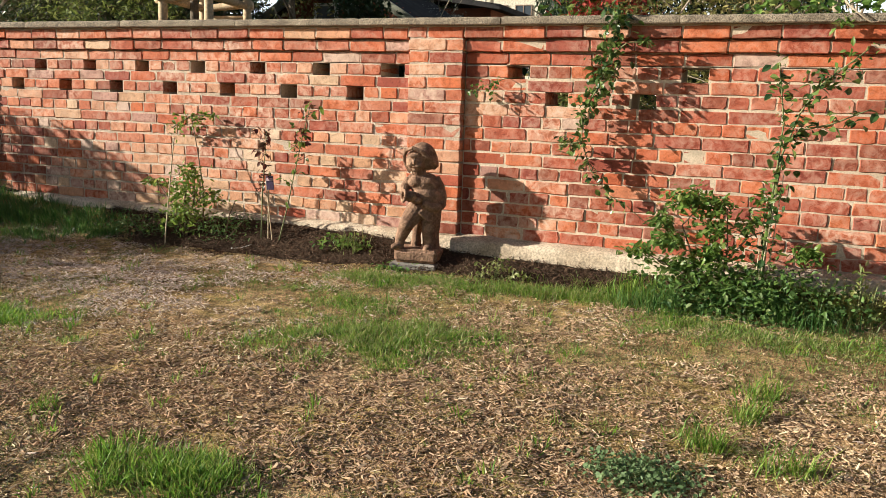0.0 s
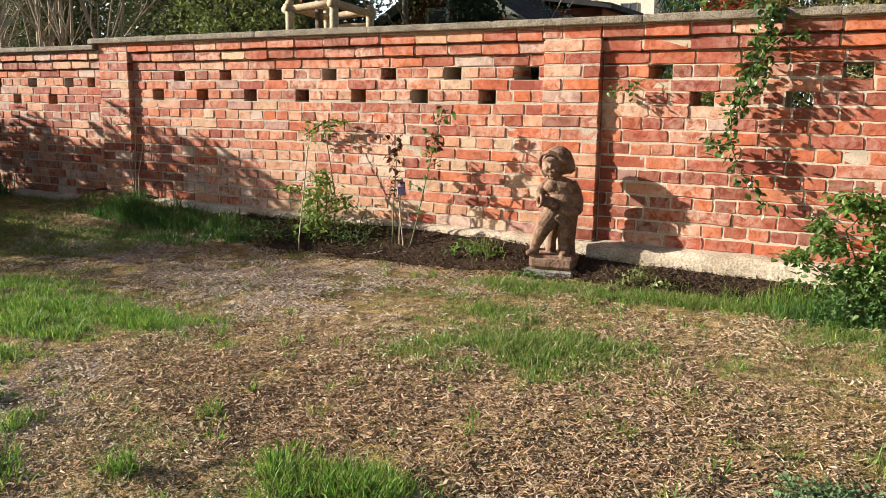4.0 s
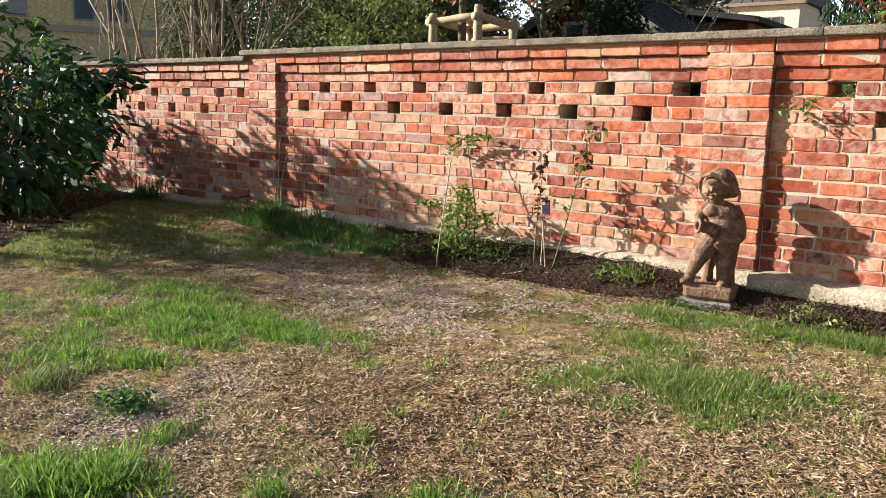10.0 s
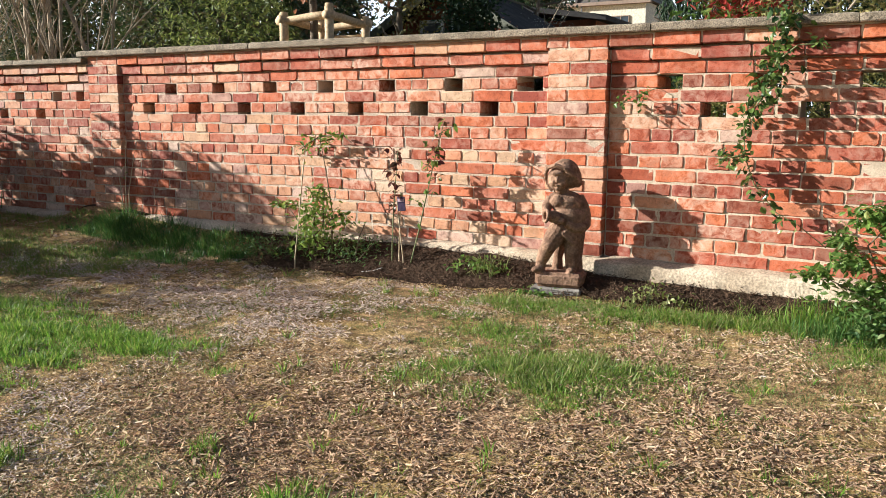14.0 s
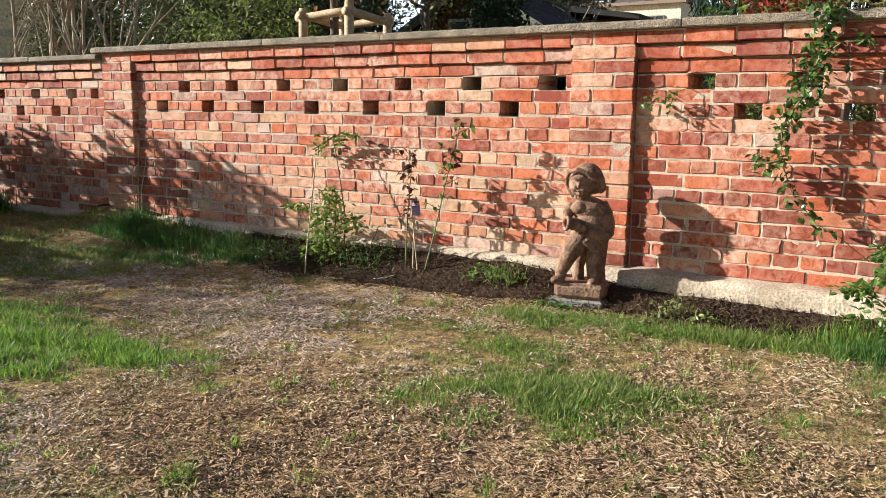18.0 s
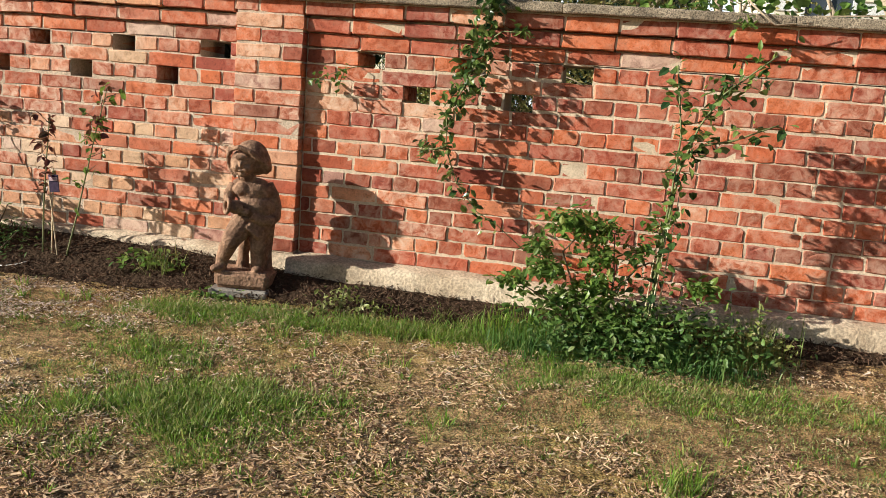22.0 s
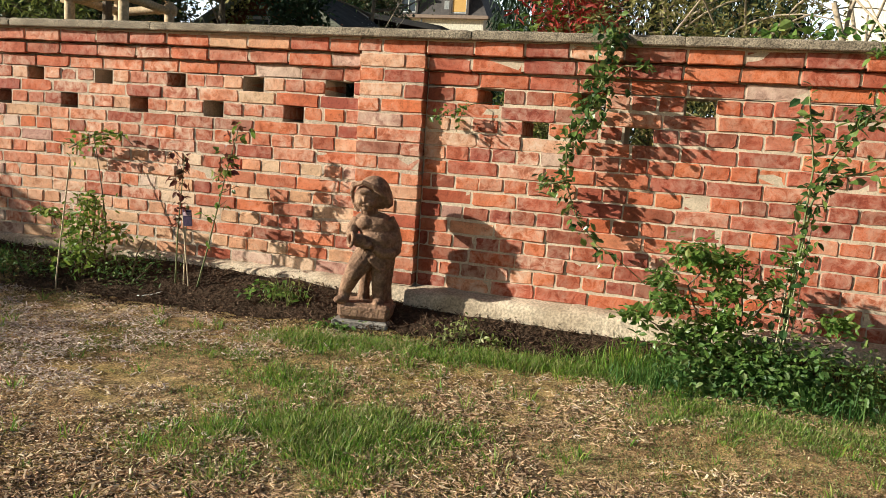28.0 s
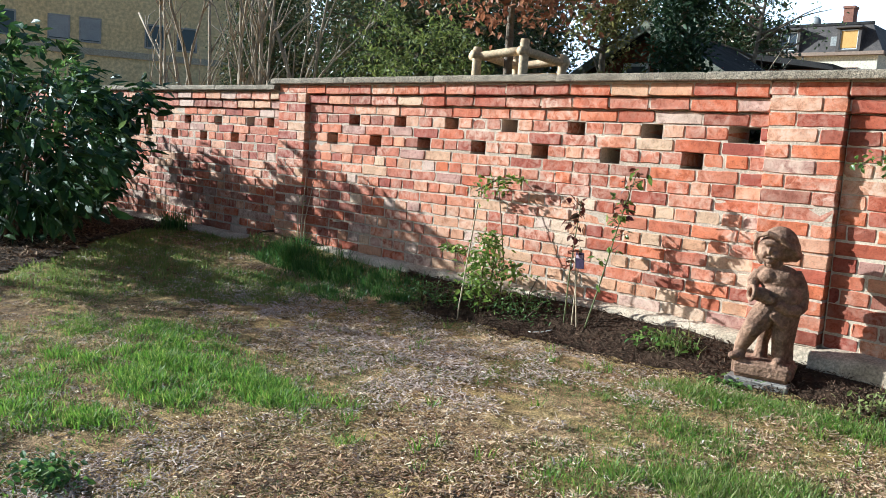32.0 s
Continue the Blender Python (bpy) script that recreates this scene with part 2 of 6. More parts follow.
def course_spans(x0, x1, pitch, anchor, gaps, r):
    """Bricks of a course from x0 to x1, on a lattice through anchor, broken by the gaps."""
    edges = []
    n0 = math.floor((x0 - anchor) / pitch)
    cuts = [x0]
    x = anchor + n0 * pitch
    while x < x1:
        if x > x0 + 0.045 and x < x1 - 0.045:
            cuts.append(x + r.uniform(-0.009, 0.009) * (2.0 if pitch > 0.2 and not gaps else 1.0))
        x += pitch
    cuts.append(x1)
    spans = list(zip(cuts, cuts[1:]))
    for g0, g1 in gaps:
        out = []
        for a, b in spans:
            if b <= g0 or a >= g1:
                out.append((a, b))
                continue
            if g0 - a > 0.04:
                out.append((a, g0 + 0.01))
            if b - g1 > 0.04:
                out.append((g1, b))
        spans = out
    return spans


def bay(name, x0, x1, top, courses, holes, face, choose, mortar, seed, label, pillar=False, limit=300, near=None, joint=0.0048, tall=False):
    """A stretch of wall: a mortar core with its openings, and its bricks. holes: course number to list of (x, width)."""
    r = random.Random(seed)
    wall = new(name, None)
    bm = bmesh.new()
    count = 0
    todo = []
    for k in range(courses):
        z1 = top - k * COURSE
        z0 = z1 - COURSE
        y = face
        if not pillar:
            y = face - RECESS if k == 0 else face - RECESS * 0.5 if k == 1 else face
        gaps = [(x, x + w) for x, w in holes.get(k, [])]
        cuts = [x0] + [v for g in gaps for v in (g[0] - 0.004, g[1] + 0.004)] + [x1]
        inset = 0.010 if pillar else 0.0
        for a, b in zip(cuts[::2], cuts[1::2]):
            if not pillar and k in (0, 1, 2):
                # raked-out joints between the corbelled courses
                box(bm, a, b, y + joint, BACK, z0 + (0.0 if k == 2 else 0.012), z1 - (0.0 if k == 0 else 0.012))
                if k < 2:
                    box(bm, a, b, face + 0.02, BACK - 0.002, z0 - 0.012, z0 + 0.012)
            else:
                # the bed joints are left out over and under the open slots
                lo = -0.010 if holes.get(k) else 0.0
                hi = 0.005 if holes.get(k) else 0.0
                under = -0.010 if holes.get(k - 1) else 0.0
                over = 0.005 if holes.get(k + 1) else 0.0
                box(bm, a + inset, b - inset, y + joint, BACK, z0 + lo + over, z1 + hi + under)
        header = k >= 3 and k % 2 == 1
        if pillar:
            header = False
            anchor = x0 if k % 2 else x0 + 0.13
        elif header:
            anchor = gaps[0][0] if gaps else (0.0 if (k // 2) % 2 == 0 else 0.065)
        else:
            anchor = -0.065 + 0.13 * ((k // 2) % 2) + (0.09 if k < 2 else 0)
        for a, b in course_spans(x0, x1, 0.13 if header else 0.262, anchor, gaps, r):
            todo.append((k, a, b, y, z0, bool(gaps)))
    wall_mesh = bpy.data.meshes.new(name)
    bm.to_mesh(wall_mesh)
    bm.free()
    wall_mesh.materials.append(mortar)
    bpy.data.objects.remove(wall)
    wall = new(name, wall_mesh)
    tagged(wall, label, "wall", kind="structure")
    mid = near if near is not None else 0.5 * (x0 + x1)
    todo.sort(key=lambda q: abs(0.5 * (q[1] + q[2]) - mid))
    rest_v, rest_f = [], []
    for n, (k, a, b, y, z0, open_course) in enumerate(todo):
        j = r.uniform(0.003, 0.0065) - (0.005 if holes.get(k - 1) else 0.0) + (0.003 if holes.get(k + 1) else 0.0)
        depth = BACK - y - 0.004 if open_course else 0.08
        gap = 0.0075 if tall else 0.009
        me = brick_mesh(b - a - gap if not tall else round((b - a - gap) / 0.005) * 0.005, round(depth, 2), r.randrange(9 if tall else 12), tall)
        place = Vector((a + 0.5 * (b - a) - 0.5 * (round((b - a - gap) / 0.005) * 0.005 if tall else round(b - a - gap, 2)), y + r.uniform(-0.004, 0.002), z0 + 0.0005 + j - (0.004 if k < 3 and not pillar else 0) + 0.006 * noise.noise((a * 0.8, k * 0.37, seed))))
        turn = Euler((r.uniform(-0.022, 0.022), r.uniform(-0.014, 0.014), r.uniform(-0.014, 0.014)))
        m = choose(r, 0.5 * (a + b), z0, k)
        if open_course and m in (brick_pale, brick_grey):
            m = brick_rose
        if n < limit:
            ob = bpy.data.objects.new("brick", me)
            scene.collection.objects.link(ob)
            ob.parent = wall
            ob.location, ob.rotation_euler = place, turn
            ob.material_slots[0].link = "OBJECT"
            ob.material_slots[0].material = m
        else:
            mat4 = Matrix.LocRotScale(place, turn, None)
            o = len(rest_v)
            rest_v += [mat4 @ v.co for v in me.vertices]
            rest_f += [tuple(o + i for i in p.vertices) for p in me.polygons]
    if rest_v:
        tagged(soup("bricks", rest_v, rest_f, brick_rest, wall), kind="stuff")
    return wall


def pick(r, weights):
    kinds = (brick_red, brick_rose, brick_pale, brick_dark, brick_grey)
    return r.choices(kinds, weights)[0]


def middle_tone(r, x, z, k):
    low = max(0.0, min(1.0, (0.75 - z) / 0.6))
    right = max(0.0, min(1.0, (x - 0.3) / 1.5))
    # more grey low on the left: lime, and shade put into the brick colour
    grey = 3.0 * max(0.0, 1 - abs(x - 0.3) / 1.3) * max(0.0, 1 - z)
    return pick(r, (3.2 if k in (0, 1, 2, 4) else 1.9, 4.6, 0.45 + 4.2 * low * right, 0.45 + 0.5 * (1 - right), 0.6 + 1.6 * grey))


def right_tone(r, x, z, k):
    old = max(0.0, min(1.0, (5.3 - x) / 1.2))
    return pick(r, (6.5, 0.6 + 2.6 * old, 0.02 + 0.2 * old, 1.3, 0.02 + 0.3 * old + (0.5 if k < 3 else 0)))


def left_tone(r, x, z, k):
    # the share of grey bricks also paints in some of the shade here
    return pick(r, (2.2, 3.0, 0.6, 1.2, 1.6))


def pillar_tone(r, x, z, k):
    return pick(r, (2.8, 3.8, 0.35, 0.6, 0.3))


P1, P2, P3 = (-0.62, -0.24), (3.595, 3.975), (7.66, 8.04)
mid_a = [(0.26 + 0.52 * k, 0.125) for k in range(6)] + [(3.38, 0.165)]
mid_b = [(0.52 * k, 0.125) for k in range(7)]
right_a = [(4.25, 0.14), (4.77, 0.14), (5.29, 0.14)]
right_b = [(4.50, 0.135), (5.02, 0.135)]
left_a = [(-3.92, 0.12), (-3.38, 0.12), (-2.82, 0.12), (-2.27, 0.12), (-1.71, 0.12), (-1.17, 0.12), (-0.85, 0.1)]
left_b = [(-4.15, 0.12), (-3.61, 0.12), (-3.07, 0.12), (-2.52, 0.12), (-1.97, 0.12), (-1.42, 0.12)]
wall_middle = bay("wall_middle", P1[1], P2[0], TOP, 17, {3: mid_a, 5: mid_b}, 0.0, middle_tone, mortar_grey, 1, "old garden wall of weathered red and buff bricks with open slots", near=2.6)
wall_right = bay("wall_right", P2[1], P3[0], TOP, 17, {3: right_a, 5: right_b}, 0.0, right_tone, mortar_pale, 2, "garden wall of bright red bricks with pale joints", near=5.6, joint=0.0038, tall=True)
wall_left = bay("wall_left", -6.6, P1[0], TOP - 0.05, 19, {3: left_a, 5: left_b}, 0.0, left_tone, mortar_grey, 3, "lower weathered brick garden wall with open slots", near=-1.5)
for n, (p, c) in enumerate(((P1, 19), (P2, 17), (P3, 17))):
    bay("wall_pillar_%d" % (n + 1), p[0], p[1], TOP, c, {}, -RECESS, pillar_tone, mortar_grey, 10 + n, "brick pillar standing proud of the garden wall", pillar=True)
wall_far = bay("wall_far", P3[1], 12.0, TOP, 17, {}, 0.0, right_tone, mortar_pale, 5, "garden wall of bright red bricks with pale joints", near=8.5, limit=150, joint=0.0038, tall=True)


def coping(name, x0, x1, z0, z1, seed, label):
    """Cast slabs end to end, with crumbled edges."""
    r = random.Random(seed)
    base = empty(name, (0, 0, 0), label, "coping", kind="structure")
    x = x0
    while x < x1 - 0.2:
        e = min(x1, x + r.uniform(0.95, 1.05))
        if x1 - e < 0.35:
            e = x1
        out = -0.088 + r.uniform(-0.003, 0.003)
        lift = r.uniform(-0.0025, 0.0025)
        prof = [(0.33, z0), (out + 0.006, z0), (out, z0 + 0.006), (out, 0.5 * (z0 + z1)), (out + 0.002, z1 - 0.007 + lift), (out + 0.010, z1 + lift), (0.10, z1 + lift + 0.002), (0.33, z1 + lift)]
        n = 44
        bm = bmesh.new()
        rows = []
        for i in range(n + 1):
            u = x + 0.0018 + (e - x - 0.0036) * i / n
            wear = 0.004 * (i in (0, n))
            rows.append([bm.verts.new((u, y + (wear + 0.0028 * noise.noise((u * 37, k * 2.1, seed))) * (0 < k < 6), z + (0.0022 * noise.noise((u * 31, k * 1.7, seed + 4)) - wear) * (3 < k < 7))) for k, (y, z) in enumerate(prof)])
        for p, q in zip(rows, rows[1:]):
            for k in range(len(prof)):
                k2 = (k + 1) % len(prof)
                bm.faces.new((p[k], p[k2], q[k2], q[k]))
        bm.faces.new(rows[0][::-1])
        bm.faces.new(rows[-1])
        bmesh.ops.recalc_face_normals(bm, faces=bm.faces[:])
        part("coping_slab", bm, coping_stone, base)
        x = e
    return base


coping("coping_main", -0.70, 12.0, TOP + 0.001, TOP + 0.048, 4, "weathered grey concrete coping slabs on the wall")
coping("coping_left", -6.6, -0.64, TOP - 0.049, TOP - 0.004, 5, "thin weathered concrete coping slabs on the lower wall")


def plinth(name, x0, x1, z1, out, seed, label):
    bm = bmesh.new()
    n = max(4, int((x1 - x0) / 0.025))
    prof = [(0.25, z1 + 0.004), (-0.01, z1 + 0.004), (-out * 0.6, z1 - 0.004), (-out, z1 - 0.012), (-out - 0.012, z1 - 0.03), (-out - 0.02, z1 - 0.08), (-out - 0.026, z1 - 0.14), (-out - 0.04, -0.4)]
    rows = []
    for i in range(n + 1):
        x = x0 + (x1 - x0) * i / n
        rows.append([bm.verts.new((x, y + (0.014 * noise.noise((x * 3, k, seed)) + 0.010 * noise.noise((x * 11, k * 3, seed))) * (k > 1), z + (0.012 * noise.noise((x * 4, k + 9, seed)) + 0.009 * noise.noise((x * 13, k * 5, seed))) * (0 < k < 7))) for k, (y, z) in enumerate(prof)])
    for a, b in zip(rows, rows[1:]):
        for k in range(len(prof) - 1):
            bm.faces.new((a[k], b[k], b[k + 1], a[k + 1]))
    return tagged(part(name, bm, plinth_concrete, smooth=True), label, "plinth", kind="structure")


plinth("plinth_right", P2[1] - 0.02, 12.0, 0.076, 0.10, 1, "rough pale concrete footing below the wall")
plinth("plinth_middle", P1[1], P2[1] - 0.02, 0.078, 0.062, 2, "crumbling mortar and concrete footing below the wall")
plinth("plinth_left", -6.6, P1[1], 0.03, 0.11, 3, "rough concrete footing below the wall")

# ---- the ground ----
def smooth(t):
    t = max(0.0, min(1.0, t))
    return t * t * (3 - 2 * t)


def ground_z(x, y):
    """The lawn falls gently away from the wall, and banks up against its older, left-hand part."""
    z = -0.118 + 0.02 * max(y, -4.0) if y < 0 else -0.118
    bank = smooth((y + 0.42) / 0.38) if y < 0 else 1.0
    z += bank * (0.05 * smooth((3.75 - x) / 0.5) + 0.095)
    z += 0.10 * smooth((0.6 - x) / 1.4) * smooth((y + 2.2) / 2.0) * (1 - 0.9 * smooth((-0.7 - x) / 0.5) * bank)
    z -= 0.05 * smooth((-0.6 - x) / 0.4) * bank
    z += 0.018 * noise.noise((x * 0.9, y * 0.9, 0.3)) + 0.011 * noise.noise((x * 3.1, y * 3.1, 1.7))
    z += 0.011 * noise.noise((x * 8.5, y * 8.5, 2.9)) * (1 - bank)
    return z


def make_ground():
    xs = [-900, -200, -60, -25, -14, -10] + [-8 + 0.05 * i for i in range(341)] + [11, 14, 25, 60, 200, 900]
    ys = [-900, -200, -60, -25, -14, -10, -8] + [-6.8 + 0.05 * i for i in range(139)] + [0.4, 1, 3, 8, 25, 60, 200, 900]
    verts = [(x, y, ground_z(x, y)) for y in ys for x in xs]
    n = len(xs)
    faces = [(j * n + i, j * n + i + 1, (j + 1) * n + i + 1, (j + 1) * n + i) for j in range(len(ys) - 1) for i in range(n - 1)]
    m, nt, b = nodes_of("bare_earth_and_straw", 0.95, 0, 0.2)
    geo = nt.nodes.new("ShaderNodeNewGeometry")
    outs = []
    for scale in (1.1, 14.0, 120.0):
        t = nt.nodes.new("ShaderNodeTexNoise")
        t.inputs["Scale"].default_value, t.inputs["Detail"].default_value, t.inputs["Roughness"].default_value = scale, 5, 0.65
        nt.links.new(geo.outputs["Position"], t.inputs["Vector"])
        outs.append(t.outputs["Fac"])
    c1 = ramp(nt, outs[0], [(0.34, (0.22, 0.135, 0.078)), (0.5, (0.38, 0.26, 0.15)), (0.66, (0.52, 0.39, 0.25))])
    c2 = ramp(nt, outs[1], [(0.36, (0.42, 0.38, 0.32)), (0.60, (1.4, 1.33, 1.18))])
    c3 = ramp(nt, outs[2], [(0.38, (0.42, 0.39, 0.36)), (0.6, (1.4, 1.33, 1.24))])
    t = nt.nodes.new("ShaderNodeTexNoise")
    t.inputs["Scale"].default_value, t.inputs["Detail"].default_value, t.inputs["Roughness"].default_value = 2.6, 6, 0.7
    nt.links.new(geo.outputs["Position"], t.inputs["Vector"])
    moss = ramp(nt, t.outputs["Fac"], [(0.44, (0, 0, 0)), (0.62, (0.8,) * 3)])
    c0 = mix(nt, "MIX", moss.outputs[0], c1.outputs[0], (0.36, 0.29, 0.11))
    c = mix(nt, "MULTIPLY", 1, mix(nt, "MULTIPLY", 1, c0, c2.outputs[0]), c3.outputs[0])
    nt.links.new(c, b.inputs["Base Color"])
    bump(nt, b, outs[2], 0.9, 0.02)
    return tagged(soup("ground", verts, faces, m, smooth=True), "bare trodden earth with dry straw and thin grass", "ground", kind="structure")


make_ground()

# ---- what lies and grows on the ground ----
def leafy(name, tones, trans=0.35, rough=0.5, spec=0.4):
    """Leaf: a tone for each leaf, and light that comes through it."""
    m, nt, b = nodes_of(name, rough, 0, spec)
    r = ramp(nt, nt.nodes.new("ShaderNodeNewGeometry").outputs["Random Per Island"], [(i / (len(tones) - 1), c) for i, c in enumerate(tones)])
    n = noise_node(nt, 40, 3)
    v = ramp(nt, n.outputs["Fac"], [(0.3, (0.75,) * 3), (0.7, (1.15,) * 3)])
    c = mix(nt, "MULTIPLY", 1, r.outputs[0], v.outputs[0])
    nt.links.new(c, b.inputs["Base Color"])
    t = nt.nodes.new("ShaderNodeBsdfTranslucent")
    nt.links.new(c, t.inputs["Color"])
    x = nt.nodes.new("ShaderNodeMixShader")
    x.inputs[0].default_value = trans
    nt.links.new(b.outputs[0], x.inputs[1])
    nt.links.new(t.outputs[0], x.inputs[2])
    nt.links.new(x.outputs[0], nt.nodes["Material Output"].inputs[0])
    return m


soil = plain("dark_garden_soil", (0.035, 0.022, 0.014), (0.085, 0.052, 0.032), 9, 60, 1.0, 1.0, 0.03, spec=0.1)
chip_wood = leafy("dry_wood_chips", [(0.60, 0.42, 0.24), (0.72, 0.53, 0.32), (0.24, 0.15, 0.08), (0.76, 0.59, 0.38), (0.64, 0.45, 0.26), (0.80, 0.65, 0.46), (0.44, 0.29, 0.155), (0.68, 0.50, 0.30)], 0.0, 0.85, 0.2)
bark_bits = leafy("dark_bark_bits", [(0.05, 0.03, 0.02), (0.12, 0.07, 0.045), (0.08, 0.05, 0.03), (0.20, 0.13, 0.085)], 0.0, 0.95, 0.1)
straw = leafy("dry_grass_stalks", [(0.46, 0.36, 0.19), (0.58, 0.47, 0.27), (0.38, 0.30, 0.15), (0.54, 0.46, 0.29)], 0.25, 0.8, 0.2)
grass_green = leafy("fresh_lawn_grass", [(0.11, 0.22, 0.024), (0.20, 0.35, 0.04), (0.14, 0.28, 0.03), (0.29, 0.42, 0.055), (0.42, 0.44, 0.11), (0.06, 0.14, 0.02), (0.22, 0.32, 0.05)], 0.48, 0.5)
grass_yellow = leafy("yellow_green_lawn", [(0.24, 0.30, 0.06), (0.18, 0.26, 0.05), (0.33, 0.36, 0.09), (0.14, 0.22, 0.04), (0.42, 0.38, 0.16)], 0.4, 0.55)
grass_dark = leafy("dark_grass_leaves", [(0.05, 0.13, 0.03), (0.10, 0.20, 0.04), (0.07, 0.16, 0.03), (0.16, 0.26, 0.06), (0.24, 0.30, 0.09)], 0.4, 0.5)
grass_turf = leafy("dull_short_turf", [(0.11, 0.16, 0.035), (0.15, 0.19, 0.05), (0.20, 0.22, 0.07), (0.09, 0.13, 0.03), (0.26, 0.24, 0.10)], 0.35, 0.6)
grass_olive = leafy("thin_yellowing_grass", [(0.24, 0.28, 0.065), (0.17, 0.25, 0.05), (0.32, 0.32, 0.10), (0.40, 0.36, 0.15), (0.14, 0.23, 0.045)], 0.35, 0.6)


def heights(xy):
    return np.array([ground_z(float(x), float(y)) for x, y in xy])


def blades(name, xy, length, width, lean, material, parent=None, label="", seed=0, base=None, flat=0.0):
    """Grass blades, each a bent strip of three triangles."""
    g = np.random.default_rng(seed)
    n = len(xy)
    z = heights(xy) if base is None else base
    root = np.c_[xy, z - 0.004]
    L = length * g.uniform(0.5, 1.15, n)
    az = g.uniform(0, 2 * np.pi, n)
    out = np.c_[np.cos(az), np.sin(az), np.zeros(n)]
    ln = (flat + np.abs(g.normal(0, lean, n))).clip(0, 1.35)
    side = np.c_[-np.sin(az), np.cos(az), np.zeros(n)] * (width * g.uniform(0.6, 1.3, n) / 2)[:, None]
    up = np.array([0, 0, 1.0])
    mid = root + (L * 0.55)[:, None] * (np.sin(ln * 0.6)[:, None] * out + np.cos(ln * 0.6)[:, None] * up)
    tip = mid + (L * 0.5)[:, None] * (np.sin(ln * 1.5)[:, None] * out + np.cos(ln * 1.5)[:, None] * up)
    v = np.stack([root - side, root + side, mid + side * 0.8, mid - side * 0.8, tip], 1).reshape(-1, 3)
    o = np.arange(n)[:, None] * 5
    quads = (o + [0, 1, 2, 3]).tolist()
    tris = (o + [3, 2, 4]).tolist()
    return soup(name, v.tolist(), quads + tris, material, parent, label)


def tufts(name, roots, per, spread, length, material, seed):
    """Grass that grows in small clumps, each leaning out from its root, some taller than others."""
    g = np.random.default_rng(seed + 5000)
    k = len(roots)
    size = g.uniform(0.45, 1.35, k)
    off = g.normal(0, 1, (k, per, 2)) * spread * size[:, None, None]
    xy = (roots[:, None] + off).reshape(-1, 2)
    scale = np.repeat(size, per)
    n = len(xy)
    z = np.repeat(heights(roots), per)
    root = np.c_[xy, z - 0.008]
    L = length * scale * g.uniform(0.55, 1.25, n)
    az = np.arctan2(off[..., 1], off[..., 0]).reshape(-1) + g.normal(0, 0.7, n)
    ln = (0.25 + np.abs(g.normal(0, 0.6, n))).clip(0, 1.4)
    out = np.c_[np.cos(az), np.sin(az), np.zeros(n)]
    tw = az + g.normal(0, 0.8, n)
    side = np.c_[-np.sin(tw), np.cos(tw), np.zeros(n)] * (0.005 * g.uniform(0.6, 1.3, n) / 2)[:, None]
    up = np.array([0, 0, 1.0])
    mid = root + (L * 0.55)[:, None] * (np.sin(ln * 0.6)[:, None] * out + np.cos(ln * 0.6)[:, None] * up)
    tip = mid + (L * 0.5)[:, None] * (np.sin(ln * 1.4)[:, None] * out + np.cos(ln * 1.4)[:, None] * up)
    v = np.stack([root - side, root + side, mid + side * 0.8, mid - side * 0.8, tip], 1).reshape(-1, 3)
    o = np.arange(n)[:, None] * 5
    return soup(name, v.tolist(), (o + [0, 1, 2, 3]).tolist() + (o + [3, 2, 4]).tolist(), material)


def patch(g, n, cx, cy, rx, ry):
    """Points crowded about a middle, with an uneven edge."""
    p = g.normal(0, 0.52, (int(n * 2.2), 2))
    keep = [noise.noise((a * 2.3 + cx * 3, b * 2.3 + cy * 5, 0.7)) > -0.14 for a, b in p]
    p = p[np.array(keep)][:n]
    return p * (rx, ry) + (cx, cy)


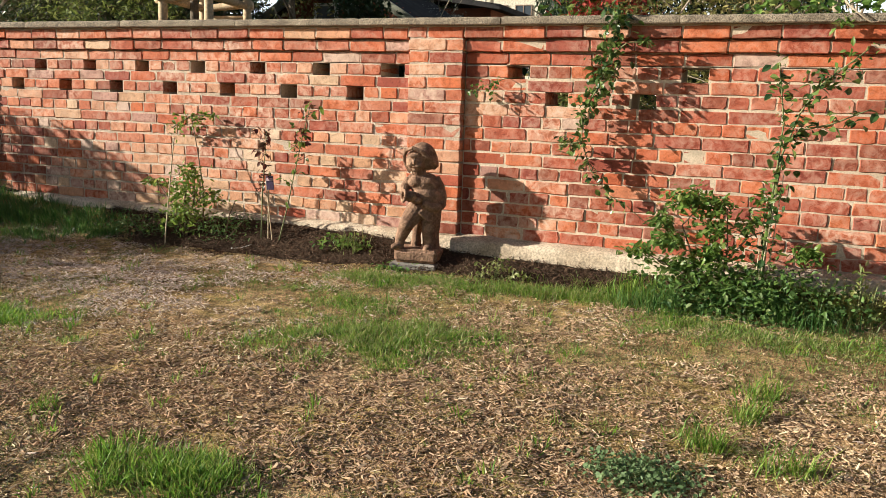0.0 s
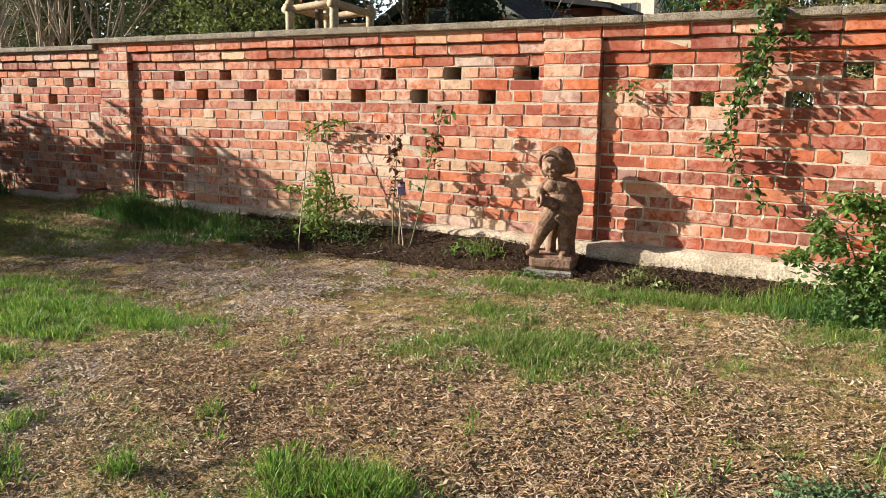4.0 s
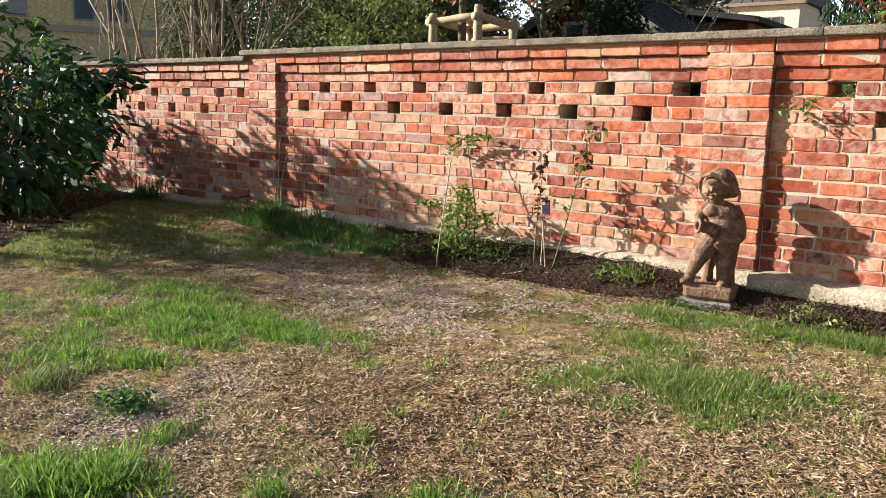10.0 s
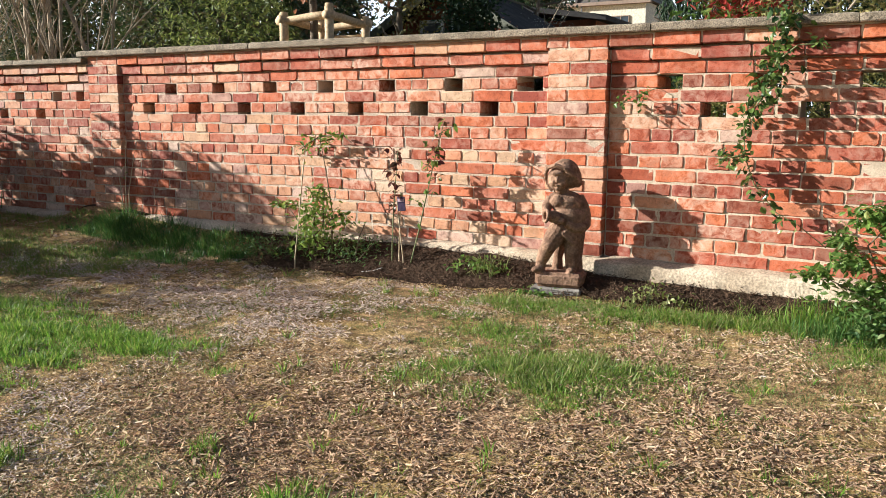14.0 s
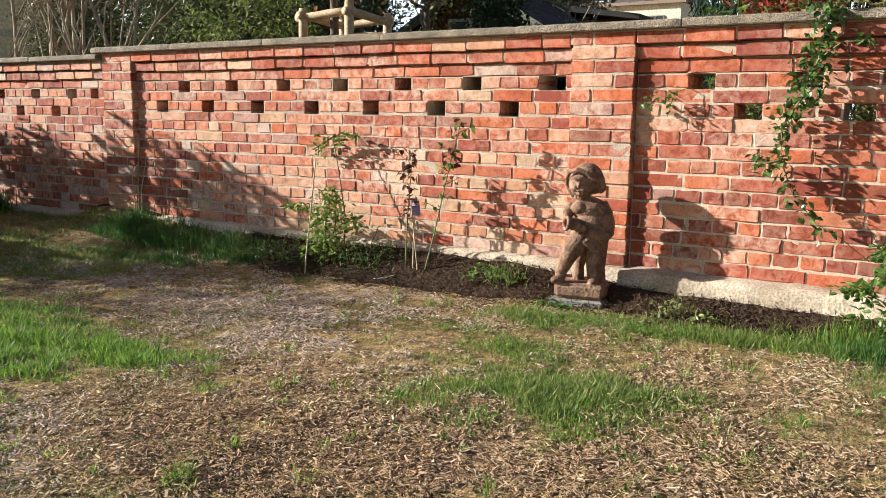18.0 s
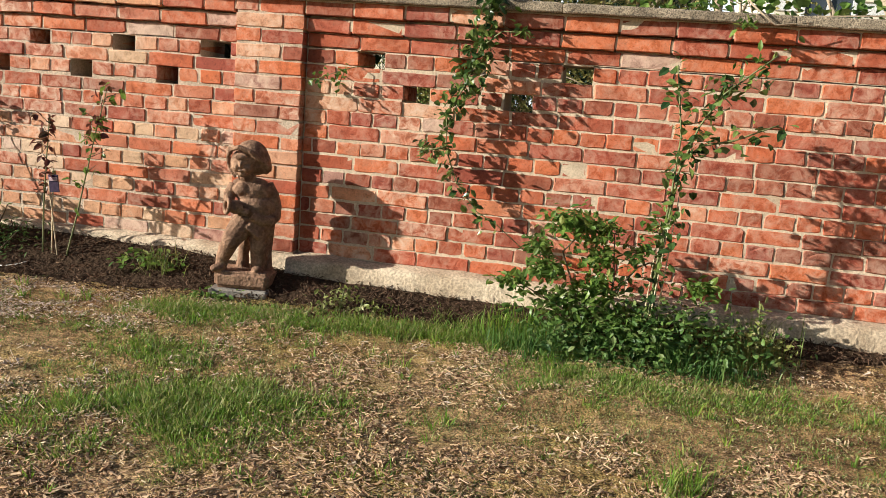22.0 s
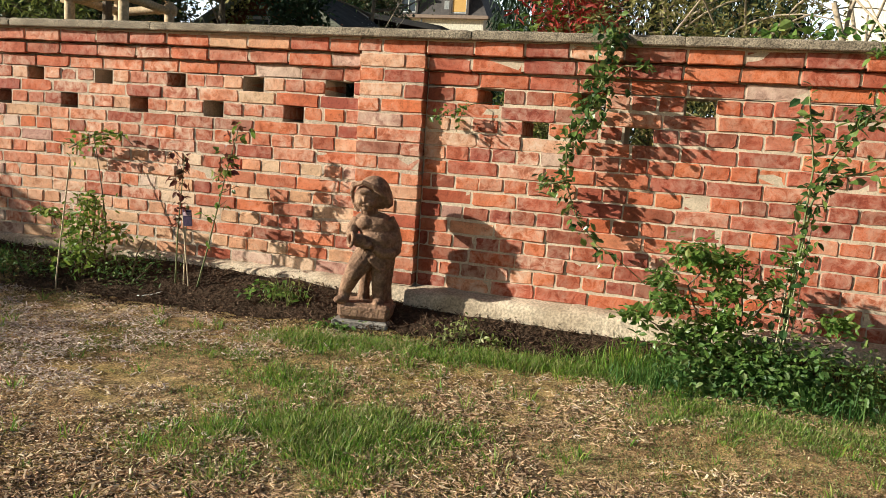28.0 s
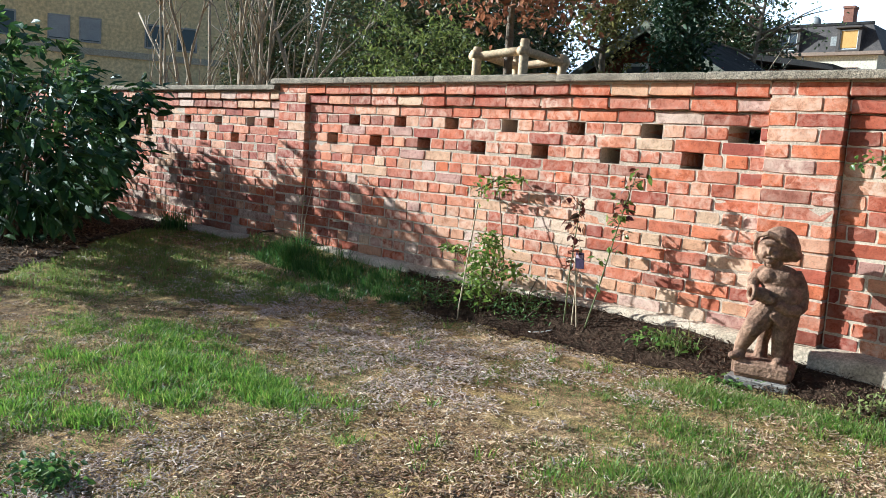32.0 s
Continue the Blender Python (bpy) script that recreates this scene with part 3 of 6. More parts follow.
def shards(name, xy, lift, lmin, lmax, wmin, wmax, tilt, material, seed, label="", parent=None, thin=False):
    """Flat splinters with a thickness and torn ends, lying every way."""
    g = np.random.default_rng(seed)
    n = len(xy)
    L = lmin + (lmax - lmin) * g.beta(1.3, 3.0, n) * 1.6
    W, T = (wmin + (wmax - wmin) * g.beta(1.4, 2.6, n)), g.uniform(0.0012, 0.003, n)
    az, pt, rl = g.uniform(0, 2 * np.pi, n), g.normal(0, tilt, n), g.normal(0, tilt * 1.2, n)
    ca, sa, cp, sp, cr, sr = np.cos(az), np.sin(az), np.cos(pt), np.sin(pt), np.cos(rl), np.sin(rl)
    ax = np.stack([ca * cp, sa * cp, sp], 1)
    lev = np.stack([-sa, ca, 0 * sa], 1)
    top = np.cross(ax, lev)
    ay = lev * cr[:, None] + top * sr[:, None]
    az3 = np.cross(ax, ay)
    c = np.c_[xy, heights(xy) + lift + np.abs(sp) * L * 0.35 + g.uniform(0, 0.006, n)]
    ends = g.uniform(0.12, 0.95, (n, 2))
    skew = g.uniform(-0.25, 0.25, (n, 2))
    pts = []
    for sx, sy, sz in ((-1, -1, 1), (1, -1, 1), (1, 1, 1), (-1, 1, 1), (-1, -1, -1), (1, -1, -1), (1, 1, -1), (-1, 1, -1)):
        e = 0 if sx < 0 else 1
        w = W * ends[:, e]
        pts.append(c + ax * (sx * L / 2 + sy * skew[:, e] * W)[:, None] + ay * (sy * w / 2)[:, None] + az3 * (sz * T / 2)[:, None])
    v = np.stack(pts, 1).reshape(-1, 3)
    o = np.arange(n)[:, None] * 8
    faces = []
    for q in ((0, 1, 2, 3), (0, 4, 5, 1), (1, 5, 6, 2), (2, 6, 7, 3), (3, 7, 4, 0)):
        faces += (o + list(q)).tolist()
    if thin:
        # crumbs and stalks, too small for sides to be seen
        v = np.stack(pts[:4], 1).reshape(-1, 3)
        faces = (np.arange(n)[:, None] * 4 + [0, 1, 2, 3]).tolist()
    return tagged(soup(name, v.tolist(), faces, material, parent), label, "wood chips", kind="stuff")


def bed_edge(x):
    """How far the bare soil reaches from the wall."""
    if x < -1.8:
        return 0.05 + 0.6 * smooth((-1.8 - x) / 0.5)
    if x < 0.9:
        return 0.05
    e = 0.46 - 0.10 * smooth((x - 3.0) / 0.8) if x < 5.2 else 0.24 - 0.04 * smooth((x - 6.5) / 0.5)
    return e * smooth((x - 0.85) / 1.1) + 0.07 * noise.noise((x * 2.6, 0, 4.1))


def under_shrub(x, y):
    """Whether the ground lies in the bare, littered soil under the evergreen shrub."""
    return y < -0.2 and x < -2.15 + (-y - 0.5) * 0.76 - 0.5 * max(0.0, -y - 2.4) + 0.16 * noise.noise((x * 2.2, y * 2.2, 6.1))


def make_shrub_soil():
    step = 0.07
    verts, faces, at = [], [], {}

    def vert(i, j):
        if (i, j) not in at:
            at[i, j] = len(verts)
            x, y = -6.5 + step * i, -4.2 + step * j
            verts.append((x, y, ground_z(x, y) + 0.014 + 0.010 * noise.noise((x * 9, y * 9, 2))))
        return at[i, j]

    for i in range(96):
        for j in range(54):
            if under_shrub(-6.5 + step * (i + 0.5), -4.2 + step * (j + 0.5)):
                faces.append((vert(i, j), vert(i + 1, j), vert(i + 1, j + 1), vert(i, j + 1)))
    tagged(soup("soil_under_shrub", verts, faces, soil, smooth=True), "dark littered soil under the evergreen shrub", "soil", kind="structure")


make_shrub_soil()


def make_bed():
    xs = [-6.5 + 0.1 * i for i in range(143)]
    rows = 14
    verts, faces = [], []
    for x in xs:
        e = bed_edge(x) + 0.05 * noise.noise((x * 5, 3, 1))
        for k in range(rows):
            y = -e * k / (rows - 1)
            rise = 0.016 * (1 - (k / (rows - 1)) ** 4) - 0.012 * (k == rows - 1)
            verts.append((x, y, ground_z(x, y) + rise + 0.012 * noise.noise((x * 9, y * 9, 2))))
    for i in range(len(xs) - 1):
        for k in range(rows - 1):
            a = i * rows + k
            faces.append((a, a + 1, a + 1 + rows, a + rows))
    bed = tagged(soup("soil_bed", verts, faces, soil, smooth=True), "dark dug soil of the flower bed along the wall", "soil", kind="structure")
    g = np.random.default_rng(3)
    xy = np.array([(x, -g.uniform(0.02, 1) * bed_edge(x) * 1.1) for x in np.r_[g.uniform(0.9, 7.6, 7500), g.uniform(-4, -1.8, 1500)]])
    far = np.array([(x, -bed_edge(x) - abs(g.normal(0, 0.07))) for x in np.r_[g.uniform(1.0, 7.6, 2600), g.uniform(0.8, 2.0, 900)]])
    shards("soil_crumbs", far, 0.002, 0.006, 0.022, 0.004, 0.012, 0.4, bark_bits, 6, "dark crumbs of soil strewn at the edge of the bed")
    dry = leafy("dry_leaf_litter", [(0.20, 0.12, 0.07), (0.30, 0.19, 0.11), (0.12, 0.075, 0.045), (0.38, 0.25, 0.15)], 0.1, 0.9, 0.15)
    spots = np.c_[g.uniform(-5.0, -0.2, 16000), g.uniform(-3.2, -0.15, 16000)]
    spots = spots[[under_shrub(x + 0.06, y) for x, y in spots.tolist()]]
    shards("leaf_litter", spots, 0.016, 0.012, 0.05, 0.008, 0.03, 0.4, dry, 7, "dry brown leaf litter under the evergreen shrub")
    shards("bark_mulch", xy, 0.018, 0.008, 0.035, 0.004, 0.012, 0.5, bark_bits, 4, "dark crumbs of soil and bark in the bed")


make_bed()


# drifts of the litter on the lawn: middle, radii, weight
BLEACHED = [(2.72, -1.45, 0.55, 0.36, 1.2), (2.15, -1.35, 0.6, 0.3, 0.8), (1.3, -1.15, 0.9, 0.4, 0.6), (3.05, -0.80, 0.5, 0.25, 0.8), (2.75, -3.0, 0.38, 0.3, 1.1), (2.95, -3.38, 0.3, 0.2, 1.3), (3.95, -2.2, 0.3, 0.2, 0.45), (4.75, -1.8, 0.5, 0.25, 0.2), (4.6, -0.95, 0.6, 0.18, 0.5), (0.5, -1.0, 0.6, 0.3, 0.5)]
BROWN = [(3.55, -2.75, 0.6, 0.35, 0.9), (3.9, -2.5, 0.8, 0.45, 0.9), (4.5, -2.6, 1.0, 0.45, 1.2), (5.0, -1.8, 0.6, 0.35, 0.9), (5.0, -1.05, 0.4, 0.16, 0.7), (6.3, -1.55, 0.8, 0.3, 0.9), (5.1, -2.6, 0.6, 0.3, 1.0), (3.6, -3.5, 0.4, 0.25, 0.6), (6.0, -2.0, 0.5, 0.3, 0.6)]
THIN = [(3.25, -1.15, 0.5, 0.3, 0.5), (5.7, -0.95, 0.8, 0.25, 1.0), (6.9, -0.8, 0.7, 0.35, 0.8), (5.5, -1.45, 0.5, 0.3, 0.6), (6.2, -1.2, 0.7, 0.2, 0.7), (1.9, -2.3, 0.8, 0.3, 0.6), (4.3, -1.6, 0.5, 0.3, 0.7), (7.0, -1.6, 0.5, 0.5, 0.6)]


def drift(zones, x, y):
    """How much of a kind of litter lies at each place."""
    out = np.zeros(len(x))
    for cx, cy, rx, ry, w in zones:
        out += w * np.exp(-(((x - cx) / rx) ** 2 + ((y - cy) / ry) ** 2))
    return out


def make_chips():
    """Chips, splinters and crumbs of many sizes and tones, in drifts."""
    g = np.random.default_rng(11)
    n = 330000
    x = g.uniform(-1.6, 8.6, n)
    y = -0.25 - 4.1 * g.uniform(0, 1, n) ** 0.9
    wave = np.array([(noise.noise((a * 1.1, b * 1.1, 5.0)), noise.noise((a * 3.8, b * 3.8, 8.0)), noise.noise((a * 1.3, b * 1.3, 15.0)), noise.noise((a * 9.0, b * 9.0, 18.0))) for a, b in zip(x.tolist(), y.tolist())])
    edge = np.array([bed_edge(a) for a in x.tolist()])
    ramp_at = lambda v: np.clip(v, 0, 1) ** 2 * (3 - 2 * np.clip(v, 0, 1))
    white, brown_zone, thin = drift(BLEACHED, x, y), drift(BROWN, x, y), drift(THIN, x, y)
    d = 0.60 + 0.7 * wave[:, 0] + 1.3 * wave[:, 1] + 0.8 * wave[:, 3] + 0.6 * white + 0.5 * brown_zone - 0.7 * thin - 0.3 * np.maximum(0, 1.0 - x)
    d[y > -edge - 0.03] = -1
    d -= 0.8 * ramp_at((-3.7 - y) / 0.6) + 0.8 * ramp_at((x - 7.9) / 0.6)
    keep = d > g.uniform(0.2, 1.15, n)
    tone = 0.9 * white - 0.6 * brown_zone + 0.5 * wave[:, 2] + 0.75 * wave[:, 3] + 0.22 - 0.42 * ramp_at((x - 3.5) / 0.8) + g.normal(0, 0.34, n)
    xy = np.c_[x, y]
    bleached = leafy("bleached_wood_chips", [(0.62, 0.47, 0.38), (0.74, 0.59, 0.49), (0.40, 0.29, 0.215), (0.80, 0.67, 0.57), (0.64, 0.48, 0.39), (0.30, 0.21, 0.155)], 0.0, 0.85, 0.2)
    brown = leafy("brown_bark_chips", [(0.44, 0.27, 0.155), (0.60, 0.39, 0.235), (0.17, 0.10, 0.06), (0.66, 0.47, 0.30), (0.30, 0.18, 0.105), (0.52, 0.34, 0.20)], 0, 0.9, 0.15)
    litter = leafy("mixed_fine_litter", [(0.48, 0.33, 0.18), (0.20, 0.13, 0.07), (0.64, 0.49, 0.29), (0.36, 0.32, 0.11), (0.56, 0.42, 0.23), (0.24, 0.19, 0.08), (0.68, 0.55, 0.36)], 0, 0.9, 0.15)
    c = np.c_[g.uniform(-1.5, 8.6, 150000), -0.3 - 4.0 * g.uniform(0, 1, 150000)]
    c = c[[v < -bed_edge(u) - 0.05 for u, v in c]]
    shards("fine_litter", c, 0.003, 0.004, 0.016, 0.002, 0.006, 0.30, litter, 16, "fine mixed litter of earth, chips and dry grass", thin=True)
    coarse = 0.05 + 0.15 * ramp_at((y + 2.6) / 0.8) + 0.26 * np.minimum(1, brown_zone) + 0.02 * np.minimum(1, white) > g.uniform(0, 1, n)
    for pick_at, mat, words, seed in ((tone > 0.62, bleached, "bleached pinkish wood chips", 12), ((tone > -0.05) & (tone <= 0.62), chip_wood, "pale dry wood chips", 14), (tone <= -0.05, brown, "brown bark chips", 13)):
        shards("wood_chips", xy[keep & pick_at & coarse], 0.004, 0.013, 0.032, 0.005, 0.013, 0.30, mat, seed, words + " strewn over the lawn")
        shards("fine_chips", xy[keep & pick_at & ~coarse], 0.002, 0.006, 0.019, 0.003, 0.009, 0.32, mat, seed + 40, "fine " + words.replace("chips", "splinters") + " strewn over the lawn")


make_chips()


def make_grass():
    g = np.random.default_rng(21)
    # middle, radii, number, length of blade
    by_the_wall = [(4.20, -1.72, 0.42, 0.30, 4200, 0.10), (4.45, -1.50, 0.35, 0.16, 2200, 0.09), (3.55, -1.0, 0.20, 0.10, 700, 0.06), (3.93, -1.20, 0.22, 0.13, 1200, 0.08), (4.33, -0.86, 0.3, 0.06, 300, 0.05), (3.75, -0.66, 0.28, 0.11, 2200, 0.085), (4.12, -0.60, 0.35, 0.11, 2400, 0.09), (4.6, -0.50, 0.45, 0.10, 2400, 0.10), (5.0, -0.40, 0.35, 0.11, 2200, 0.12), (5.35, -0.5, 0.3, 0.15, 1200, 0.10), (5.55, -0.80, 0.35, 0.15, 1600, 0.07), (5.9, -0.82, 0.4, 0.16, 1700, 0.07), (6.3, -0.75, 0.4, 0.2, 1200, 0.07), (7.2, -0.8, 0.4, 0.22, 900, 0.07), (6.85, -1.65, 0.4, 0.3, 900, 0.09)]
    middle = [(4.30, -3.10, 0.24, 0.14, 1100, 0.12), (4.48, -2.98, 0.1, 0.08, 300, 0.09), (1.45, -2.10, 0.34, 0.15, 1900, 0.09), (1.75, -2.35, 0.30, 0.12, 1700, 0.10), (2.28, -2.20, 0.30, 0.12, 2200, 0.10), (2.06, -2.55, 0.30, 0.12, 1800, 0.10), (2.54, -2.22, 0.14, 0.08, 700, 0.09), (2.30, -2.92, 0.13, 0.08, 700, 0.09), (3.15, -3.30, 0.09, 0.07, 500, 0.10), (3.60, -2.91, 0.05, 0.04, 130, 0.08), (3.06, -2.32, 0.06, 0.05, 90, 0.05), (1.75, -3.5, 0.35, 0.2, 1500, 0.10), (0.7, -3.1, 0.5, 0.3, 1300, 0.08), (1.45, -2.62, 0.3, 0.12, 600, 0.09), (0.95, -2.35, 0.4, 0.12, 600, 0.07), (2.05, -3.12, 0.22, 0.1, 700, 0.09), (1.75, -2.95, 0.25, 0.12, 600, 0.09)]
    near_side = [(3.28, -3.62, 0.16, 0.10, 1100, 0.14), (3.10, -3.75, 0.2, 0.1, 800, 0.14), (3.71, -3.38, 0.09, 0.07, 420, 0.13), (5.82, -1.90, 0.08, 0.06, 420, 0.13), (5.91, -1.66, 0.10, 0.07, 360, 0.12), (5.76, -2.22, 0.10, 0.07, 420, 0.15), (6.03, -2.28, 0.11, 0.07, 420, 0.14)]
    fresh = by_the_wall + middle + near_side
    n = 0
    for cx, cy, rx, ry, count, h in fresh:
        n += 1
        if count <= 500:
            for k in range(max(2, count // 110)):
                at = np.array((cx, cy)) + g.normal(0, 0.45, 2) * (rx, ry)
                tagged(blades("grass_clump", at + g.normal(0, 0.028, (42, 2)), h * 0.95, 0.0042, 0.5, grass_green, seed=700 + 9 * n + k, flat=0.55), "loose clump of long green grass blades in the lawn", "grass", kind="stuff")
            continue
        roots = patch(g, max(8, count // 9), cx, cy, rx * 1.1, ry * 1.1)
        if n <= len(by_the_wall):
            # thinner and drier towards the wall
            tagged(tufts("dry_grass", roots[::3], 20, 0.028, h * 0.46, grass_olive, 400 + n), "yellowing tufts of grass among the green", "grass", kind="stuff")
            roots = np.concatenate([roots[1::3], roots[2::3]])
        tagged(tufts("grass_patch", roots, 30, 0.026, h * (0.35 if n <= len(by_the_wall) else 0.42), grass_green, 100 + n), "fresh green tufts of lawn grass among the chips", "grass", kind="stuff")
    for k, (cx, cy) in enumerate(((2.22, -3.30), (2.30, -3.36), (3.12, -3.90), (1.70, -3.45))):
        tagged(blades("grass_clump", np.array((cx, cy)) + g.normal(0, 0.05, (170, 2)), 0.10, 0.0042, 0.5, grass_yellow, seed=790 + k, flat=0.35), "yellow-green clump of grass in the lawn", "grass", kind="stuff")
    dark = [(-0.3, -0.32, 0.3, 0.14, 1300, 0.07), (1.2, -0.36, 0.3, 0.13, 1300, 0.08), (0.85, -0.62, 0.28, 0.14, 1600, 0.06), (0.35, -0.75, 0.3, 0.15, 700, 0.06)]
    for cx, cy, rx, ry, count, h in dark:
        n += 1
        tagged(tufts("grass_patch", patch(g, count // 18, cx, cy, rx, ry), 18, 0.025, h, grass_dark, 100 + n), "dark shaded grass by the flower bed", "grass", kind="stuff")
    xy = np.c_[g.uniform(-4.5, 1.3, 13000), g.uniform(-3.9, -0.14, 13000)]
    xy = xy[[(1.1 * noise.noise((a * 1.4, b * 1.4, 3)) + 0.36 - 0.3 * max(0, a)) > g.uniform(0.0, 0.5) for a, b in xy]]
    xy = xy[[b < -bed_edge(a) and not under_shrub(a - 0.05, b) for a, b in xy]]
    tagged(tufts("lawn_grass", xy, 14, 0.026, 0.044, grass_yellow, 90), "yellow-green lawn grass", "grass", kind="stuff")
    xy = np.c_[g.uniform(0.5, 8.6, 60000), g.uniform(-4.1, -0.22, 60000)]
    thin = drift(THIN, xy[:, 0], xy[:, 1])
    worn = drift(BLEACHED, xy[:, 0], xy[:, 1]) + drift(BROWN, xy[:, 0], xy[:, 1])
    wave = np.array([1.1 * noise.noise((a * 1.1, b * 1.1, 6)) + 0.8 * noise.noise((a * 4, b * 4, 7)) for a, b in xy.tolist()])
    xy = xy[(wave + 0.42 + 1.0 * thin - 0.36 * worn > g.uniform(0.0, 0.7, len(xy))) & (xy[:, 1] < [-bed_edge(a) for a in xy[:, 0].tolist()])]
    tagged(tufts("sparse_grass", xy[::2], 9, 0.024, 0.017, grass_olive, 91), "sparse short yellowing grass between the chips", "grass", kind="stuff")
    tagged(tufts("short_turf", xy[1::2], 8, 0.024, 0.019, grass_turf, 93), "short dull green turf between the chips", "grass", kind="stuff")
    xy = np.c_[g.uniform(1.2, 8.6, 420), g.uniform(-4.0, -0.6, 420)]
    tagged(tufts("grass_sprigs", xy, 12, 0.012, 0.06, grass_green, 95), "single green sprigs of grass in the chips", "grass", kind="stuff")
    xy = np.c_[g.uniform(-1, 8.6, 26000), -0.4 - 3.8 * g.uniform(0, 1, 26000)]
    xy = xy[[noise.noise((a * 0.9, b * 0.9, 9)) + 0.6 * noise.noise((a * 4, b * 4, 2)) > g.uniform(-0.7, 0.3) and b < -bed_edge(a) - 0.08 for a, b in xy]]
    tagged(shards("dry_stalks", xy, 0.006, 0.012, 0.04, 0.001, 0.002, 0.15, straw, 92, thin=True), "dry grass stalks lying on the lawn", "straw", kind="stuff")


make_grass()

# ---- statue ----
sandstone = plain("weathered_sandstone", (0.15, 0.083, 0.055), (0.42, 0.255, 0.165), 16, 70, 0.95, 1.0, 0.010, spec=0.2)
slab_stone = plain("grey_stone_slab", (0.18, 0.155, 0.135), (0.40, 0.35, 0.30), 9, 90, 0.95, 0.8, 0.006)


def blob(bm, c, r, turn=(0, 0, 0)):
    m = Matrix.LocRotScale(c, Euler([radians(a) for a in turn]), r)
    bmesh.ops.create_icosphere(bm, subdivisions=3, radius=1, matrix=m)


def make_statue():
    """A stone child in a bonnet, leaning back with a jug held to its side and a cloth slung about the hips, one leg bent and set out."""
    bm = bmesh.new()
    turn = Matrix.Rotation(radians(-13), 4, "Z")
    bm2 = boxed(-0.135, 0.135, -0.105, 0.105, 0.0, 0.082, 0.016, 3)
    bm2.transform(turn)
    me = bpy.data.meshes.new("tmp")
    bm2.to_mesh(me)
    bm2.free()
    bm.from_mesh(me)
    bpy.data.meshes.remove(me)
    z = 0.08
    # bent leg: foot, shin, knee pushed forward, heavy thigh
    blob(bm, (-0.132, -0.045, z + 0.014), (0.046, 0.030, 0.022), (0, 0, 40))
    tube(bm, [(-0.122, -0.030, z), (-0.118, -0.022, z + 0.05), (-0.098, -0.038, z + 0.105), (-0.078, -0.058, z + 0.150)], [0.027, 0.032, 0.041, 0.044], 12)
    blob(bm, (-0.078, -0.066, z + 0.152), (0.046, 0.042, 0.044))
    tube(bm, [(-0.080, -0.058, z + 0.150), (-0.050, -0.045, z + 0.195), (-0.015, -0.015, z + 0.245)], [0.046, 0.057, 0.064], 14)
    # standing leg under the cloth
    blob(bm, (0.052, -0.062, z + 0.012), (0.028, 0.042, 0.020), (0, 0, -8))
    tube(bm, [(0.053, -0.038, z), (0.056, -0.030, z + 0.06), (0.054, -0.036, z + 0.125), (0.056, -0.014, z + 0.20), (0.05, 0.0, z + 0.25)], [0.030, 0.038, 0.042, 0.055, 0.064], 14)
    # stump between the legs, cloth that hangs behind to the block
    tube(bm, [(-0.022, 0.055, z - 0.01), (-0.018, 0.052, z + 0.07), (-0.006, 0.040, z + 0.17)], [0.036, 0.027, 0.036], 10)
    tube(bm, [(0.092, 0.050, z - 0.01), (0.090, 0.044, z + 0.08), (0.092, 0.030, z + 0.17), (0.090, 0.010, z + 0.26)], [0.036, 0.031, 0.036, 0.045], 12)
    tube(bm, [(0.082, 0.010, z), (0.086, 0.004, z + 0.10), (0.088, -0.010, z + 0.20)], [0.018, 0.018, 0.024], 10)
    # belly and back
    blob(bm, (0.032, 0.004, z + 0.258), (0.092, 0.075, 0.060))
    blob(bm, (0.036, -0.010, z + 0.318), (0.096, 0.078, 0.072), (0, 8, 0))
    blob(bm, (0.022, 0.0, z + 0.385), (0.094, 0.072, 0.066), (0, 6, 0))
    blob(bm, (-0.030, -0.034, z + 0.402), (0.046, 0.036, 0.036))
    blob(bm, (0.042, -0.032, z + 0.402), (0.044, 0.036, 0.034))
    blob(bm, (0.006, 0.006, z + 0.428), (0.088, 0.048, 0.032))
    # folds of the cloth slung over the hips
    for k in range(5):
        y = -0.070 + 0.006 * k
        tube(bm, [(-0.045 + 0.014 * k, y + 0.018, z + 0.262 + 0.010 * k), (0.0 + 0.012 * k, y - 0.014, z + 0.224 + 0.010 * k), (0.048 + 0.010 * k, y - 0.010, z + 0.178 + 0.014 * k), (0.095 + 0.006 * k, y + 0.028, z + 0.135 + 0.022 * k)], [0.009, 0.011, 0.011, 0.009], 8)
    # the cloaked arm, its elbow standing out
    tube(bm, [(0.080, 0.0, z + 0.425), (0.108, 0.006, z + 0.370), (0.124, 0.004, z + 0.315), (0.128, -0.004, z + 0.282)], [0.036, 0.039, 0.037, 0.031], 12)
    tube(bm, [(0.128, -0.004, z + 0.278), (0.106, -0.045, z + 0.256), (0.066, -0.072, z + 0.258), (0.018, -0.084, z + 0.285)], [0.034, 0.030, 0.026, 0.022], 12)
    blob(bm, (0.130, 0.006, z + 0.288), (0.028, 0.030, 0.034), (0, -14, 0))
    # the other arm and the jug, its mouth turned out to the side
    tube(bm, [(-0.068, -0.004, z + 0.418), (-0.094, -0.012, z + 0.372), (-0.092, -0.036, z + 0.328), (-0.060, -0.066, z + 0.305)], [0.031, 0.029, 0.027, 0.024], 12)
    jug = [Vector((-0.030, -0.078, z + 0.318)), Vector((-0.062, -0.086, z + 0.322)), Vector((-0.088, -0.096, z + 0.325))]
    tube(bm, jug, [0.030, 0.036, 0.026], 14)
    axis = (jug[2] - jug[1]).normalized()
    side = axis.cross(Vector((0, 0, 1))).normalized()
    up = side.cross(axis)
